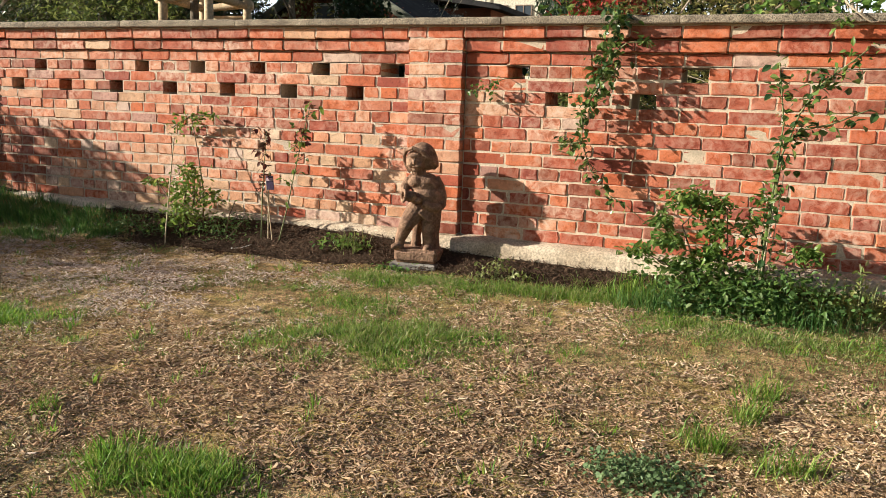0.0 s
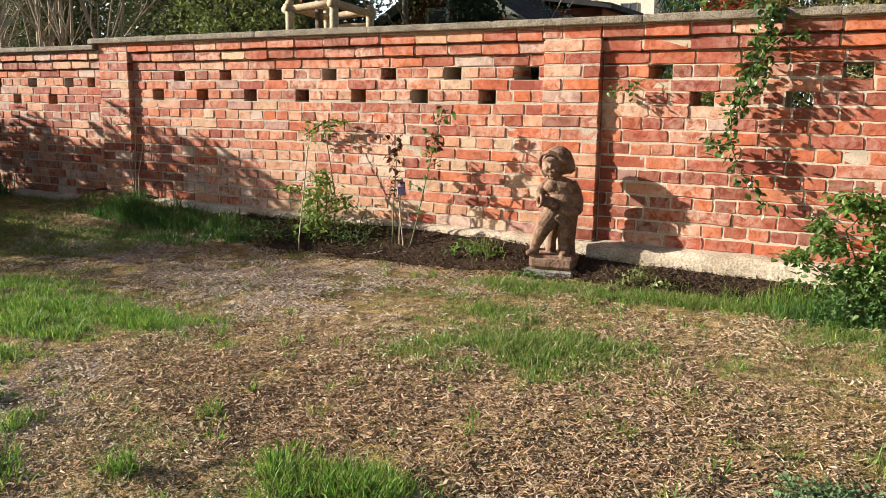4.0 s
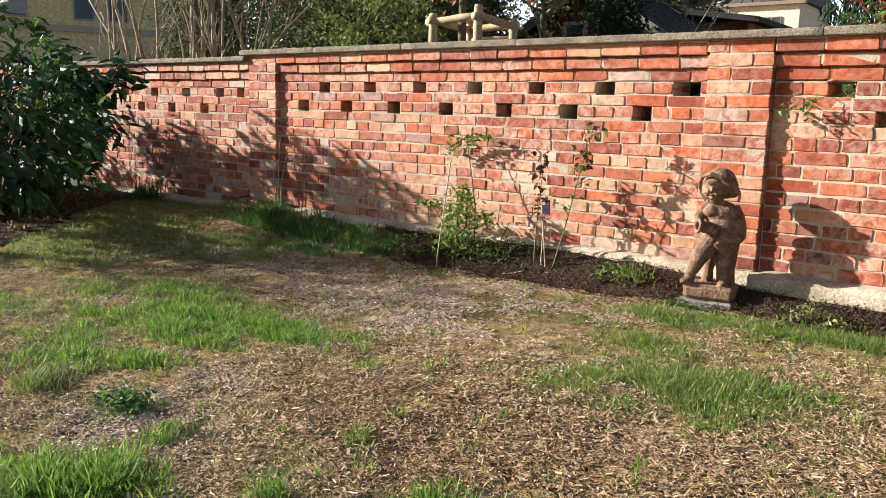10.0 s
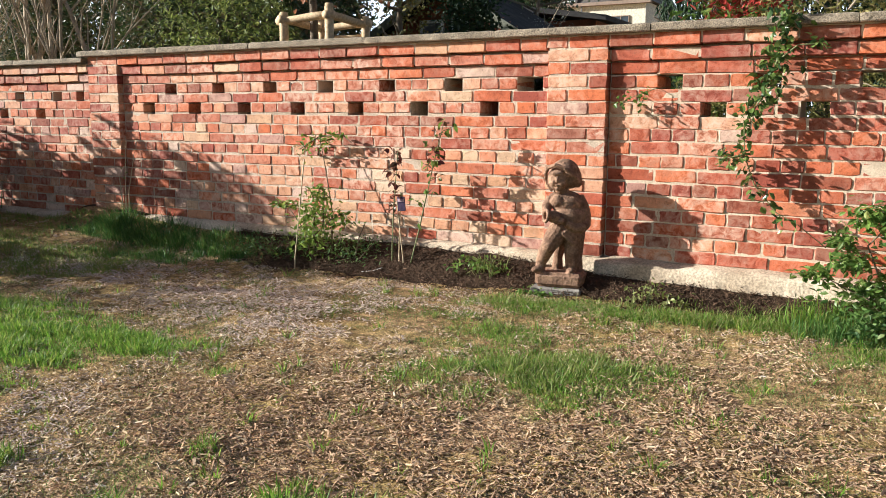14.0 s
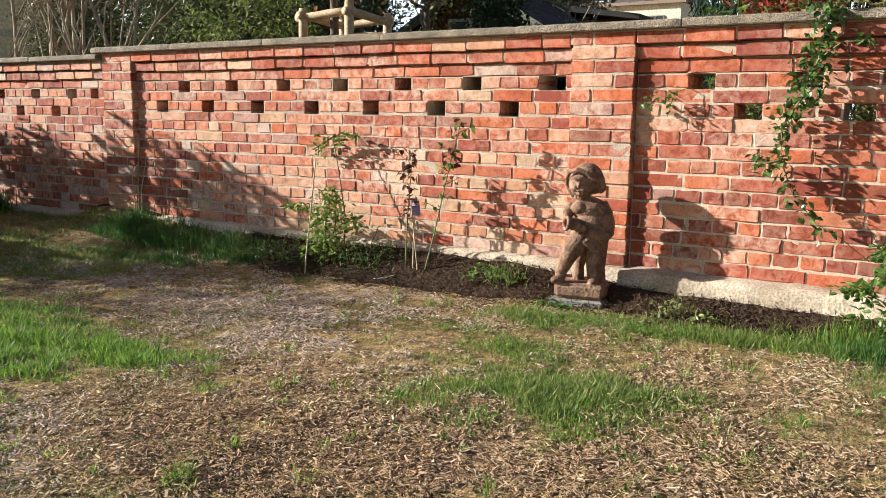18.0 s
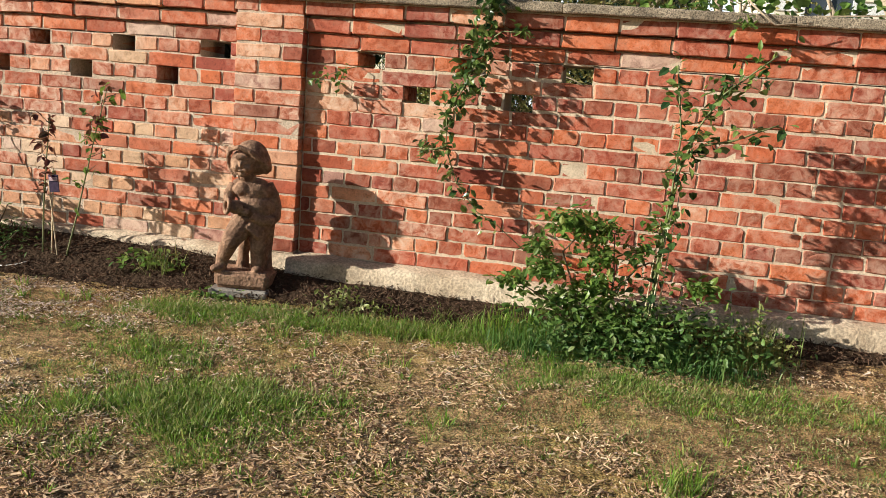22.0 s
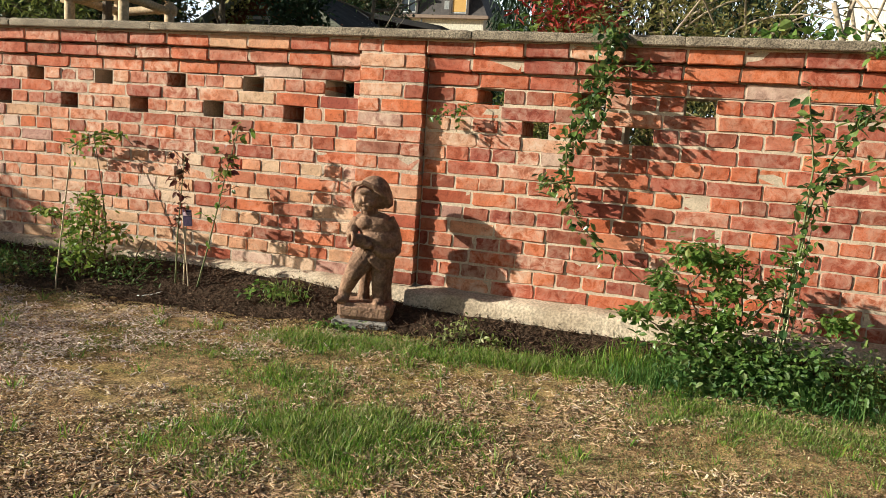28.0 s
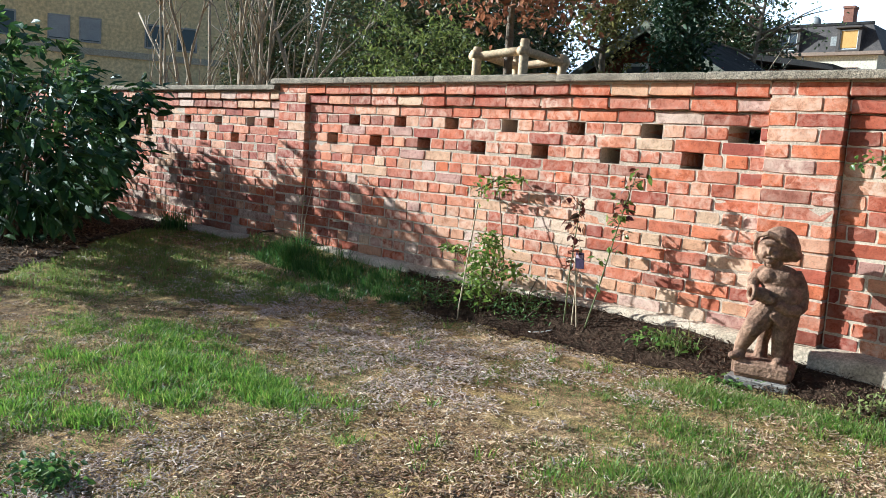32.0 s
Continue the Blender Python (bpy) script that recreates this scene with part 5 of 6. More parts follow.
def tuft(place, count, length, rx, ry, material, label, seed, width=0.009, lean=0.85):
    g = np.random.default_rng(seed)
    xy = patch(g, count, place[0], place[1], rx, ry)
    xy[:, 1] = np.minimum(xy[:, 1], -0.1)
    tagged(blades("grass_tuft", xy, length, width, lean, material, seed=seed), label, "grass tuft", kind="stuff")


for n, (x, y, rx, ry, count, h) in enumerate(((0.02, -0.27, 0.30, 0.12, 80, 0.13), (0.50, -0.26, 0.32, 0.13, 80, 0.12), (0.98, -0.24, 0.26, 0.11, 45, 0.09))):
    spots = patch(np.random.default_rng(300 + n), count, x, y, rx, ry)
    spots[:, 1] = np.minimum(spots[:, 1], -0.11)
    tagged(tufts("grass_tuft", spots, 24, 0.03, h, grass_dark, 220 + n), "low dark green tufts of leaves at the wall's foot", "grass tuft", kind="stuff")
tuft((-2.0, -0.25), 260, 0.24, 0.16, 0.1, grass_dark, "dark grass tuft by the concrete footing", 204)
tagged(tufts("grass_tuft", patch(np.random.default_rng(205), 90, 7.66, -0.32, 0.24, 0.13), 26, 0.03, 0.12, grass_green, 205), "round green grass tuft by the wall pillar", "grass tuft", kind="stuff")
tuft((7.45, -0.2), 200, 0.18, 0.14, 0.08, straw, "dry pale grass tuft by the wall pillar", 206, 0.004)
tuft((5.3, -0.52), 300, 0.15, 0.2, 0.1, grass_dark, "dark grass among the weeds under the rose bush", 211, 0.005)
tuft((6.05, -0.5), 340, 0.14, 0.26, 0.12, grass_dark, "dark grass among the weeds under the rose bush", 212, 0.005)
tuft((6.25, -0.28), 320, 0.19, 0.18, 0.1, grass_olive, "grass tuft among the weeds", 207, 0.005)
tuft((3.32, -0.24), 120, 0.12, 0.12, 0.06, grass_olive, "thin grass tuft in the flower bed", 208, 0.005)
tuft((5.2, -0.36), 260, 0.16, 0.18, 0.08, grass_green, "bright grass tuft at the edge of the bed", 209, 0.005)


def stick(place, top, label, radius=0.0045):
    base = Vector(place)
    bm = bmesh.new()
    d = Vector(top) - base
    n = 9
    tube(bm, [d * (i / n) - Vector((0, 0, 0.06 * (i == 0))) for i in range(n + 1)], [radius * (1.15 if i % 3 == 0 else 1.0) for i in range(n + 1)], 8)
    ob = part("bamboo_stick", bm, bamboo, smooth=True)
    ob.location = base
    tagged(ob, label, "stick")


stick((1.93, -0.44, -0.13), (2.02, -0.42, 0.62), "bleached bamboo stick leaning in the flower bed")
stick((7.33, -0.20, -0.11), (7.35, -0.12, 0.57), "bleached bamboo stick standing before the wall")
stick((7.53, -0.22, -0.1), (7.63, -0.13, 0.42), "bleached bamboo stick leaning before the wall")
stick((7.48, -0.22, -0.1), (7.47, -0.2, 0.28), "short dry stick standing in the grass tuft", 0.004)
stick((7.50, -0.24, -0.1), (7.53, -0.2, 0.30), "short dry stick standing in the grass tuft", 0.004)
stick((2.655, -0.24, -0.07), (2.665, -0.235, 0.42), "thin cane that holds the plant tag", 0.004)
stick((2.70, -0.25, -0.07), (2.64, -0.24, 0.36), "thin cane beside the young rose", 0.0035)


def plant_tag():
    dark = plain("dark_printed_card", (0.03, 0.015, 0.05), (0.07, 0.04, 0.10), 40, 120, 0.5)
    pale = plain("pale_printed_band", (0.5, 0.35, 0.42), (0.66, 0.5, 0.55), 60, 120, 0.5)
    tag = part("plant_tag", boxed(-0.027, 0.027, -0.003, 0.003, -0.047, 0.047, 0.002), dark)
    tag.matrix_basis = pose(2.69, -0.262, 0.345, 4, -3, 8)
    tagged(tag, "dark plant tag hanging on a thin cane", "plant tag")
    part("band", boxed(-0.023, 0.023, -0.006, -0.0035, 0.014, 0.034), pale, tag, "pale picture on the tag")
    part("tie", boxed(-0.004, 0.004, -0.002, 0.022, 0.043, 0.066), cane_green, tag)


plant_tag()


def white_label():
    bm = bmesh.new()
    n = 8
    rows = []
    for i in range(n + 1):
        t = i / n
        w = 0.017 * math.sin(math.pi * (0.12 + 0.86 * t)) + 0.002
        z = 0.012 + 0.03 * t * t
        rows.append([bm.verts.new((-0.07 + 0.14 * t, s * w, z + h)) for s, h in ((-1, 0), (1, 0), (1, 0.003), (-1, 0.003))])
    for a, b in zip(rows, rows[1:]):
        for k in range(4):
            bm.faces.new((a[k], a[(k + 1) % 4], b[(k + 1) % 4], b[k]))
    bm.faces.new(rows[0][::-1])
    bm.faces.new(rows[-1])
    ob = part("plant_label", bm, plain("bleached_white_plastic", (0.74, 0.72, 0.67), (0.86, 0.84, 0.79), 20, 100, 0.6), smooth=True)
    ob.matrix_basis = pose(2.52, -0.36, -0.12, 0, 0, 22)
    tagged(ob, "white curled plastic plant label lying on the soil", "label")


white_label()


def laurel():
    """The big evergreen shrub at the left end: full above, open and dark below."""
    g = np.random.default_rng(301)
    o = np.array((-2.55, -1.66, -0.1))
    top = empty("evergreen_shrub", tuple(o), "large dense evergreen shrub with long glossy leaves", "shrub")
    lines = []
    for k in range(30):
        a = g.uniform(0, 2 * math.pi)
        r = g.uniform(0.3, 1)
        end = np.array((1.6 * r * math.cos(a), 0.75 * r * math.sin(a), g.uniform(0.7, 1.6)))
        lines.append([(0.3 * math.cos(a), 0.22 * math.sin(a), 0), tuple(end * (0.45, 0.45, 0.5)), tuple(end)])
    # two boughs that reach out before the wall
    lines.append([(0.5, 0.2, 0.8), (0.95, 0.45, 1.0), (1.2, 0.62, 1.22), (1.36, 0.72, 1.36)])
    lines.append([(0.5, 0.2, 0.6), (0.95, 0.4, 0.74), (1.2, 0.5, 0.88), (1.38, 0.58, 0.84)])
    stems("branch", lines, 0.018, cane_brown, top, taper=0.3)
    ends, young = [], []
    while len(ends) < 560:
        d = g.normal(0, 1, 3)
        d /= np.linalg.norm(d)
        r = g.uniform(0.70, 1.0) + 0.2 * noise.noise(Vector(d) * 3.0)
        p = d * r * (1.95, 0.98, 0.92) + (0, 0, 0.95)
        if p[2] < 0.22 or (p[2] > 0.85 and g.uniform() < min(0.8, 1.25 * (p[2] - 0.85))) or noise.noise(Vector(p) * 2.2) < -0.34 or (p[0] > 0.9 and g.uniform() < 0.25):
            continue
        p[0] *= 0.66 + 0.34 * min(1.0, p[2] ** 0.8)
        p[2] *= 1 - 0.06 * p[0]
        if (p[0] > 0.6 and p[1] > 0.45 and p[2] < 1.1) or (p[0] < 0.75 and p[1] < -0.34):
            continue
        ends.append(p)
    for line in lines[-2:]:
        ends += list(along(line[1:], 14, 0.05, g))
    pts = []
    for p in ends:
        pts.append(g.normal(0, 0.06, (8, 3)) + p)
        if p[2] > 0.9 and g.uniform() < 0.55:
            young.append(g.normal(0, 0.03, (5, 3)) + p + (0, 0, 0.05))
    leaves("leaves", np.concatenate(pts), 0.165, 0.40, laurel_leaf, top, 302, 0.6, outward=(0, 0, 0.6), spread=0.75)
    leaves("young_leaves", np.concatenate(young), 0.115, 0.36, laurel_young, top, 303, -0.5, "pale green young leaves")
    leaves("yellow_leaves", np.array(ends)[::90] * 1.02, 0.11, 0.4, yellow_leaf, top, 304, 0.6, "yellowed leaves")
    copy_thing(top, pose(-4.75, -1.0, -0.1, 0, 0, 172) @ Matrix.Diagonal((0.72, 0.72, 0.9, 1)))


laurel()

# ---- beyond the wall ----
ivy_leaf = leafy("dark_ivy_leaf", [(0.02, 0.042, 0.014), (0.05, 0.085, 0.025), (0.12, 0.09, 0.045), (0.06, 0.095, 0.025), (0.025, 0.05, 0.018), (0.20, 0.14, 0.08), (0.18, 0.20, 0.07)], 0.2, 0.4)
fir_leaf = leafy("light_conifer_spray", [(0.12, 0.16, 0.035), (0.24, 0.28, 0.06), (0.36, 0.38, 0.11), (0.06, 0.09, 0.025), (0.17, 0.20, 0.05)], 0.35, 0.6)
thuja_leaf = leafy("dark_conifer_spray", [(0.015, 0.035, 0.014), (0.025, 0.05, 0.018), (0.035, 0.065, 0.022)], 0.15, 0.6)
beech_leaf = leafy("withered_brown_leaf", [(0.28, 0.11, 0.055), (0.42, 0.19, 0.095), (0.34, 0.135, 0.065), (0.50, 0.26, 0.14)], 0.35, 0.6)
red_leaf = leafy("bright_red_young_leaf", [(0.42, 0.045, 0.035), (0.58, 0.085, 0.06), (0.34, 0.05, 0.04), (0.50, 0.13, 0.08)], 0.35, 0.45)
olive_leaf = leafy("olive_hedge_leaf", [(0.16, 0.16, 0.045), (0.27, 0.25, 0.07), (0.38, 0.32, 0.11), (0.10, 0.12, 0.03), (0.30, 0.21, 0.10)], 0.3, 0.55)
bud_leaf = leafy("fresh_spring_leaf", [(0.10, 0.15, 0.06), (0.15, 0.20, 0.08), (0.08, 0.12, 0.05)], 0.35, 0.5)
bark = plain("grey_brown_bark", (0.10, 0.075, 0.05), (0.22, 0.17, 0.12), 8, 60, 0.95, 0.9, 0.02)
bark_pale = plain("pale_bark", (0.28, 0.21, 0.14), (0.52, 0.41, 0.29), 6, 50, 0.9, 0.7, 0.01)
round_wood = plain("peeled_round_timber", (0.48, 0.33, 0.18), (0.68, 0.50, 0.30), 6, 40, 0.8, 0.5, 0.006)
board_red = plain("red_brown_boards", (0.17, 0.055, 0.03), (0.30, 0.105, 0.06), 3, 30, 0.85)
slate = plain("dark_slate_roof", (0.05, 0.042, 0.040), (0.11, 0.09, 0.082), 2, 14, 0.8)
felt = plain("dark_roofing_felt", (0.03, 0.028, 0.028), (0.065, 0.06, 0.058), 3, 30, 1.0, spec=0.08)
verge = plain("mossy_verge_board", (0.14, 0.15, 0.10), (0.30, 0.29, 0.22), 4, 30, 0.9)
render_white = plain("cream_rendered_wall", (0.66, 0.60, 0.47), (0.76, 0.70, 0.57), 0.7, 8, 0.9)
render_yellow = plain("yellow_rendered_wall", (0.70, 0.56, 0.30), (0.80, 0.66, 0.38), 0.6, 8, 0.9)
frame_white = plain("white_window_frame", (0.72, 0.72, 0.70), (0.8, 0.8, 0.78), 5, 40, 0.5)
frame_stone = plain("brown_stone_surround", (0.24, 0.17, 0.13), (0.34, 0.25, 0.19), 5, 40, 0.9)
blind_yellow = plain("yellow_awning_cloth", (0.62, 0.36, 0.10), (0.70, 0.42, 0.13), 6, 60, 0.8)
zinc = plain("dull_zinc", (0.28, 0.28, 0.28), (0.42, 0.42, 0.41), 6, 40, 0.5, metal=0.6)
chimney_brick = plain("chimney_brick", (0.22, 0.09, 0.06), (0.32, 0.15, 0.10), 6, 60, 0.9)
pane_glass, _nt, _b = nodes_of("window_glass", 0.06, 0.0, 0.6)
_b.inputs["Base Color"].default_value = (0.05, 0.06, 0.075, 1)


def crown(name, parent, middle, radii, clumps, per, size, material, seed, aspect=0.5, droop=0.2, hollow=0.35, low=None, spreadc=0.09, label="", gap=-0.22, simple=False):
    """A crown of clumps of leaves with an uneven outline and gaps."""
    g = np.random.default_rng(seed)
    out = []
    while len(out) < clumps:
        d = g.normal(0, 1, 3)
        d /= np.linalg.norm(d)
        r = (hollow + (1 - hollow) * g.uniform() ** 0.6) * (1 + 0.3 * noise.noise(Vector(d) * 2.6 + Vector((seed, 0, 0))))
        p = d * r * radii + middle
        if low is not None and p[2] < low:
            continue
        if noise.noise(Vector(p) * 1.7 + Vector((0, seed, 0))) < gap:
            continue
        out.append(p)
    g2 = g.normal(0, spreadc, (clumps, per, 3))
    pts = (np.array(out)[:, None] + g2).reshape(-1, 3)
    return leaves(name, pts, size, aspect, material, parent, seed + 1, droop, label, simple=simple)


def limbs(parent, trunk, radius, reach, count, seed, material, rise=0.6, sides=7, first=0.25):
    """A tapered trunk with limbs."""
    g = random.Random(seed)
    bm = bmesh.new()
    pts = [Vector(p) for p in trunk]
    n = len(pts)
    tube(bm, pts, [radius * (1 - 0.7 * i / (n - 1)) for i in range(n)], sides + 3)
    part("trunk", bm, material, parent, smooth=True)
    for k in range(count):
        t = g.uniform(first, 0.98) * (n - 1)
        i = min(int(t), n - 2)
        a = pts[i].lerp(pts[i + 1], t - i)
        az = g.uniform(0, 2 * math.pi)
        d = Vector((math.cos(az), math.sin(az), rise * g.uniform(0.2, 1.3)))
        line = [a]
        for s in range(4):
            line.append(line[-1] + d * reach / 4 * g.uniform(0.7, 1.2))
            d += Vector((g.uniform(-0.35, 0.35), g.uniform(-0.35, 0.35), g.uniform(-0.2, 0.25)))
        bm = bmesh.new()
        tube(bm, line, [radius * 0.35 * (1 - 0.8 * q / 4) for q in range(5)], sides)
        part("limb", bm, material, parent, smooth=True)


def bare_shrub(place, count, height, spread, seed, label):
    g = random.Random(seed)
    top = empty("bare_shrub", place, label, "shrub")
    for k in range(count):
        az = g.uniform(0, 2 * math.pi)
        r = g.uniform(0.05, 0.3)
        p = Vector((r * math.cos(az), r * math.sin(az), 0))
        d = Vector((spread * g.uniform(-1, 1), spread * g.uniform(-0.6, 0.6), 1)).normalized()
        line = [p]
        for s in range(6):
            line.append(line[-1] + d * height / 6)
            d = (d + Vector((g.uniform(-0.24, 0.24), g.uniform(-0.2, 0.2), 0.05))).normalized()
        rad = g.choice((0.012, 0.018, 0.03, 0.045))
        bm = bmesh.new()
        tube(bm, line, [rad * (1 - 0.65 * i / 6) for i in range(7)], 7)
        part("stem", bm, bark_pale, top, smooth=True)
        for q in range(5):
            i = g.randrange(2, 6)
            a = line[i]
            e = (d + Vector((g.uniform(-0.9, 0.9), g.uniform(-0.6, 0.6), g.uniform(-0.1, 0.6)))).normalized()
            tw = [a]
            for s in range(4):
                tw.append(tw[-1] + e * g.uniform(0.1, 0.24))
                e = (e + Vector((g.uniform(-0.35, 0.35), g.uniform(-0.35, 0.35), g.uniform(-0.1, 0.25)))).normalized()
            bm = bmesh.new()
            tube(bm, tw, [rad * 0.4 * (1 - 0.7 * s / 4) for s in range(5)], 5)
            part("twig", bm, bark_pale, top, smooth=True)
    return top


G0 = -0.12
for n, (x, y) in enumerate(((-7.0, 2.4), (-6.0, 2.2), (-5.2, 2.5), (-4.5, 2.2), (-3.75, 2.4))):
    bare_shrub((x, y, G0), 6, 3.6, 0.3, 400 + n, "leafless shrub with many upright pale stems behind the wall")


def ivy_tree(place, radii, mid, clumps, seed, label, mat=ivy_leaf, size=0.10, name="ivy_hedge", trunk_h=2.6, low=0.0):
    top = empty(name, place, label, "hedge" if "hedge" in name else "tree")
    limbs(top, [(0, 0, -0.05), (0.05, 0, trunk_h * 0.4), (-0.03, 0.04, trunk_h * 0.75), (0.02, 0, trunk_h)], 0.10, radii[0] * 0.8, 7, seed, bark)
    crown("crown", top, np.array(mid), np.array(radii), clumps * 3, 11, size, mat, seed + 3, 0.6, 0.3, low=low, gap=-0.5, simple=True, spreadc=0.12)
    return top


ivy_tree((-6.6, 6.2, G0), (1.6, 1.0, 2.2), (0, 0, 2.4), 520, 430, "dark ivy-grown tree behind the wall", name="ivy_tree", trunk_h=4.0)
ivy_tree((-4.6, 5.0, G0), (1.5, 1.0, 1.9), (0, 0, 2.0), 560, 434, "dense dark evergreen hedge behind the wall", name="evergreen_hedge", trunk_h=3.2)
ivy_tree((-3.05, 5.0, G0), (1.25, 1.0, 1.9), (0, 0, 1.9), 560, 438, "dense dark evergreen hedge behind the wall", name="evergreen_hedge", trunk_h=3.2)
ivy_tree((-4.5, 8.2, G0), (0.95, 0.8, 2.2), (0, 0, 2.3), 330, 440, "dark twiggy evergreen tree behind the young tree", name="evergreen_tree", trunk_h=4.0)
ivy_tree((-2.35, 7.6, G0), (0.75, 0.4, 0.8), (0, 0, 3.75), 120, 447, "light olive-green tree before the boarded shed", olive_leaf, name="olive_tree", trunk_h=3.6, low=2.3)
ivy_tree((-12.0, 7.6, G0), (1.7, 0.8, 2.6), (0, 0, 2.4), 420, 449, "dark ivy-grown tree behind the bare shrubs", name="ivy_tree", trunk_h=4.0)
ivy_tree((-9.5, 6.0, G0), (1.0, 0.8, 2.4), (0, 0, 2.8), 300, 441, "dark ivy-grown tree behind the wall", name="ivy_tree", trunk_h=4.5)
ivy_tree((-6.6, 9.8, G0), (1.9, 1.2, 3.2), (0, 0, 3.0), 700, 443, "tall dark evergreen tree behind the hedge", name="evergreen_tree", trunk_h=5.0, size=0.13)
ivy_tree((-8.8, 9.6, G0), (2.0, 1.2, 3.4), (0, 0, 3.2), 600, 444, "tall dark evergreen tree behind the hedge", name="evergreen_tree", trunk_h=5.4, size=0.13)
ivy_tree((-10.8, 9.4, G0), (1.5, 1.0, 3.2), (0, 0, 3.0), 480, 442, "dark ivy-grown tree behind the bare shrubs", name="ivy_tree", trunk_h=5.0, size=0.13)
ivy_tree((-5.2, 16.0, G0), (2.9, 1.2, 3.4), (0, 0, 3.3), 900, 445, "tall dark evergreen tree behind the sheds", name="evergreen_tree", trunk_h=5.4, size=0.16)
ivy_tree((-0.30, 6.4, G0), (0.36, 0.3, 2.6), (0, 0, 2.5), 230, 446, "tall dark evergreen between the sheds", thuja_leaf, name="evergreen_tree", trunk_h=4.4)


def conifer_sprays():
    """Low feathery conifer close behind the wall."""
    g = np.random.default_rng(450)
    top = empty("feathery_conifer", (-1.7, 2.6, G0), "light green feathery conifer behind the wall", "conifer")
    limbs(top, [(0, 0, 0), (0.02, 0, 0.9), (0.0, 0.02, 1.9)], 0.05, 0.8, 12, 451, bark, 0.3)
    pts = []
    for k in range(120):
        az = g.uniform(0, 2 * np.pi)
        z = g.uniform(0.9, 2.6)
        L = 0.55 + 0.6 * (2.5 - z) / 2
        a = np.array((0, 0, z - 0.1))
        b = a + (1.2 * L * math.cos(az), 0.7 * L * math.sin(az), 0.22)
        c = b + (0.25 * math.cos(az), 0.15 * math.sin(az), -0.12)
        pts.append(along([tuple(a + 0.3 * (b - a)), tuple(b), tuple(c)], 46, 0.028, g))
    leaves("sprays", np.concatenate(pts), 0.07, 0.34, fir_leaf, top, 452, 0.35)


conifer_sprays()


# an unseen tree, added out of view to shade the middle of the lawn
ivy_tree((-4.6, -4.28, -0.2), (0.8, 0.85, 0.45), (0, 0, 2.6), 26, 931, "small leafy tree added out of view to shade the lawn", olive_leaf, 0.10, "garden_tree", trunk_h=2.3)


def tree_guard():
    """Round posts with rails round a young tree."""
    top = empty("tree_guard", (0.72, 1.95, G0), "guard of peeled round posts and rails about a young tree", "tree guard")
    posts = [(0.02, -0.40), (-0.49, -0.44), (0.02, 0.19), (-0.49, 0.15)]
    for n, (x, y) in enumerate(posts):
        bm = bmesh.new()
        h = 2.06 if n == 0 else 2.0
        tube(bm, [(x, y, -0.1), (x, y, h * 0.5), (x + 0.004, y, h - 0.02), (x + 0.004, y, h)], [0.045, 0.043, 0.042, 0.036], 14)
        part("post", bm, round_wood, top, smooth=True)
    for a, b, z in ((0, 1, 1.95), (0, 2, 1.95), (1, 3, 1.93), (2, 3, 1.93)):
        p, q = Vector((*posts[a], z)), Vector((*posts[b], z - 0.03))
        d = (q - p).normalized()
        bm = bmesh.new()
        tube(bm, [p - d * 0.06, p.lerp(q, 0.3) + Vector((0, 0, 0.008)), p.lerp(q, 0.7), q + d * 0.07], [0.037, 0.039, 0.037, 0.035], 14)
        part("rail", bm, round_wood, top, smooth=True)
    for a, b, z in ((2, 3, 1.80),):
        p, q = Vector((*posts[a], z)), Vector((*posts[b], z))
        bm = bmesh.new()
        tube(bm, [p, p.lerp(q, 0.5), q], [0.03, 0.03, 0.03], 10)
        part("back_rail", bm, round_wood, top, smooth=True)


tree_guard()


def young_beech():
    top = empty("young_beech", (0.41, 1.80, G0), "young tree that still holds withered brown leaves", "tree")
    limbs(top, [(0, 0, 0), (-0.03, 0, 1.3), (-0.05, 0, 2.2), (-0.08, 0.03, 3.4)], 0.065, 1.1, 22, 460, bark, 0.5, first=0.66)
    crown("crown", top, np.array((0, 0, 2.95)), np.array((1.35, 1.0, 0.75)), 300, 9, 0.08, beech_leaf, 461, 0.6, 0.6, low=2.2)
    crown("ivy", top, np.array((0.2, 0.4, 2.6)), np.array((0.9, 0.6, 0.6)), 50, 8, 0.06, ivy_leaf, 463, 0.6, 0.4, low=1.9, label="dark green leaves among the brown ones")


young_beech()


def pane_window(parent, place, w, h, material_frame, depth=0.08, cross=1, blind=None, name="window"):
    """A window: a frame, its panes and sill, facing -y at the given place of its parent."""
    x, y, z = place
    win = part(name, boxed(x - w / 2, x + w / 2, y - depth * 0.2, y + depth * 0.5, z, z + 0.06), material_frame, parent)
    part("frame", boxed(x - w / 2, x + w / 2, y - depth * 0.2, y + depth * 0.5, z + h - 0.06, z + h), material_frame, win)
    for a in [x - w / 2, x + w / 2 - 0.06] + [x - w / 2 + (k + 1) * w / (cross + 1) - 0.03 for k in range(cross)]:
        part("frame", boxed(a, a + 0.06, y - depth * 0.25, y + depth * 0.5, z + 0.061, z + h - 0.061), material_frame, win)
    part("pane", boxed(x - w / 2 + 0.02, x + w / 2 - 0.02, y + 0.01, y + 0.03, z + 0.02, z + h - 0.02), pane_glass, win)
    if blind:
        part("blind", boxed(x - w / 2 + 0.06, x + w / 2 - 0.06, y - 0.02, y + 0.002, z + 0.1, z + h - 0.06), blind, win)
    return win


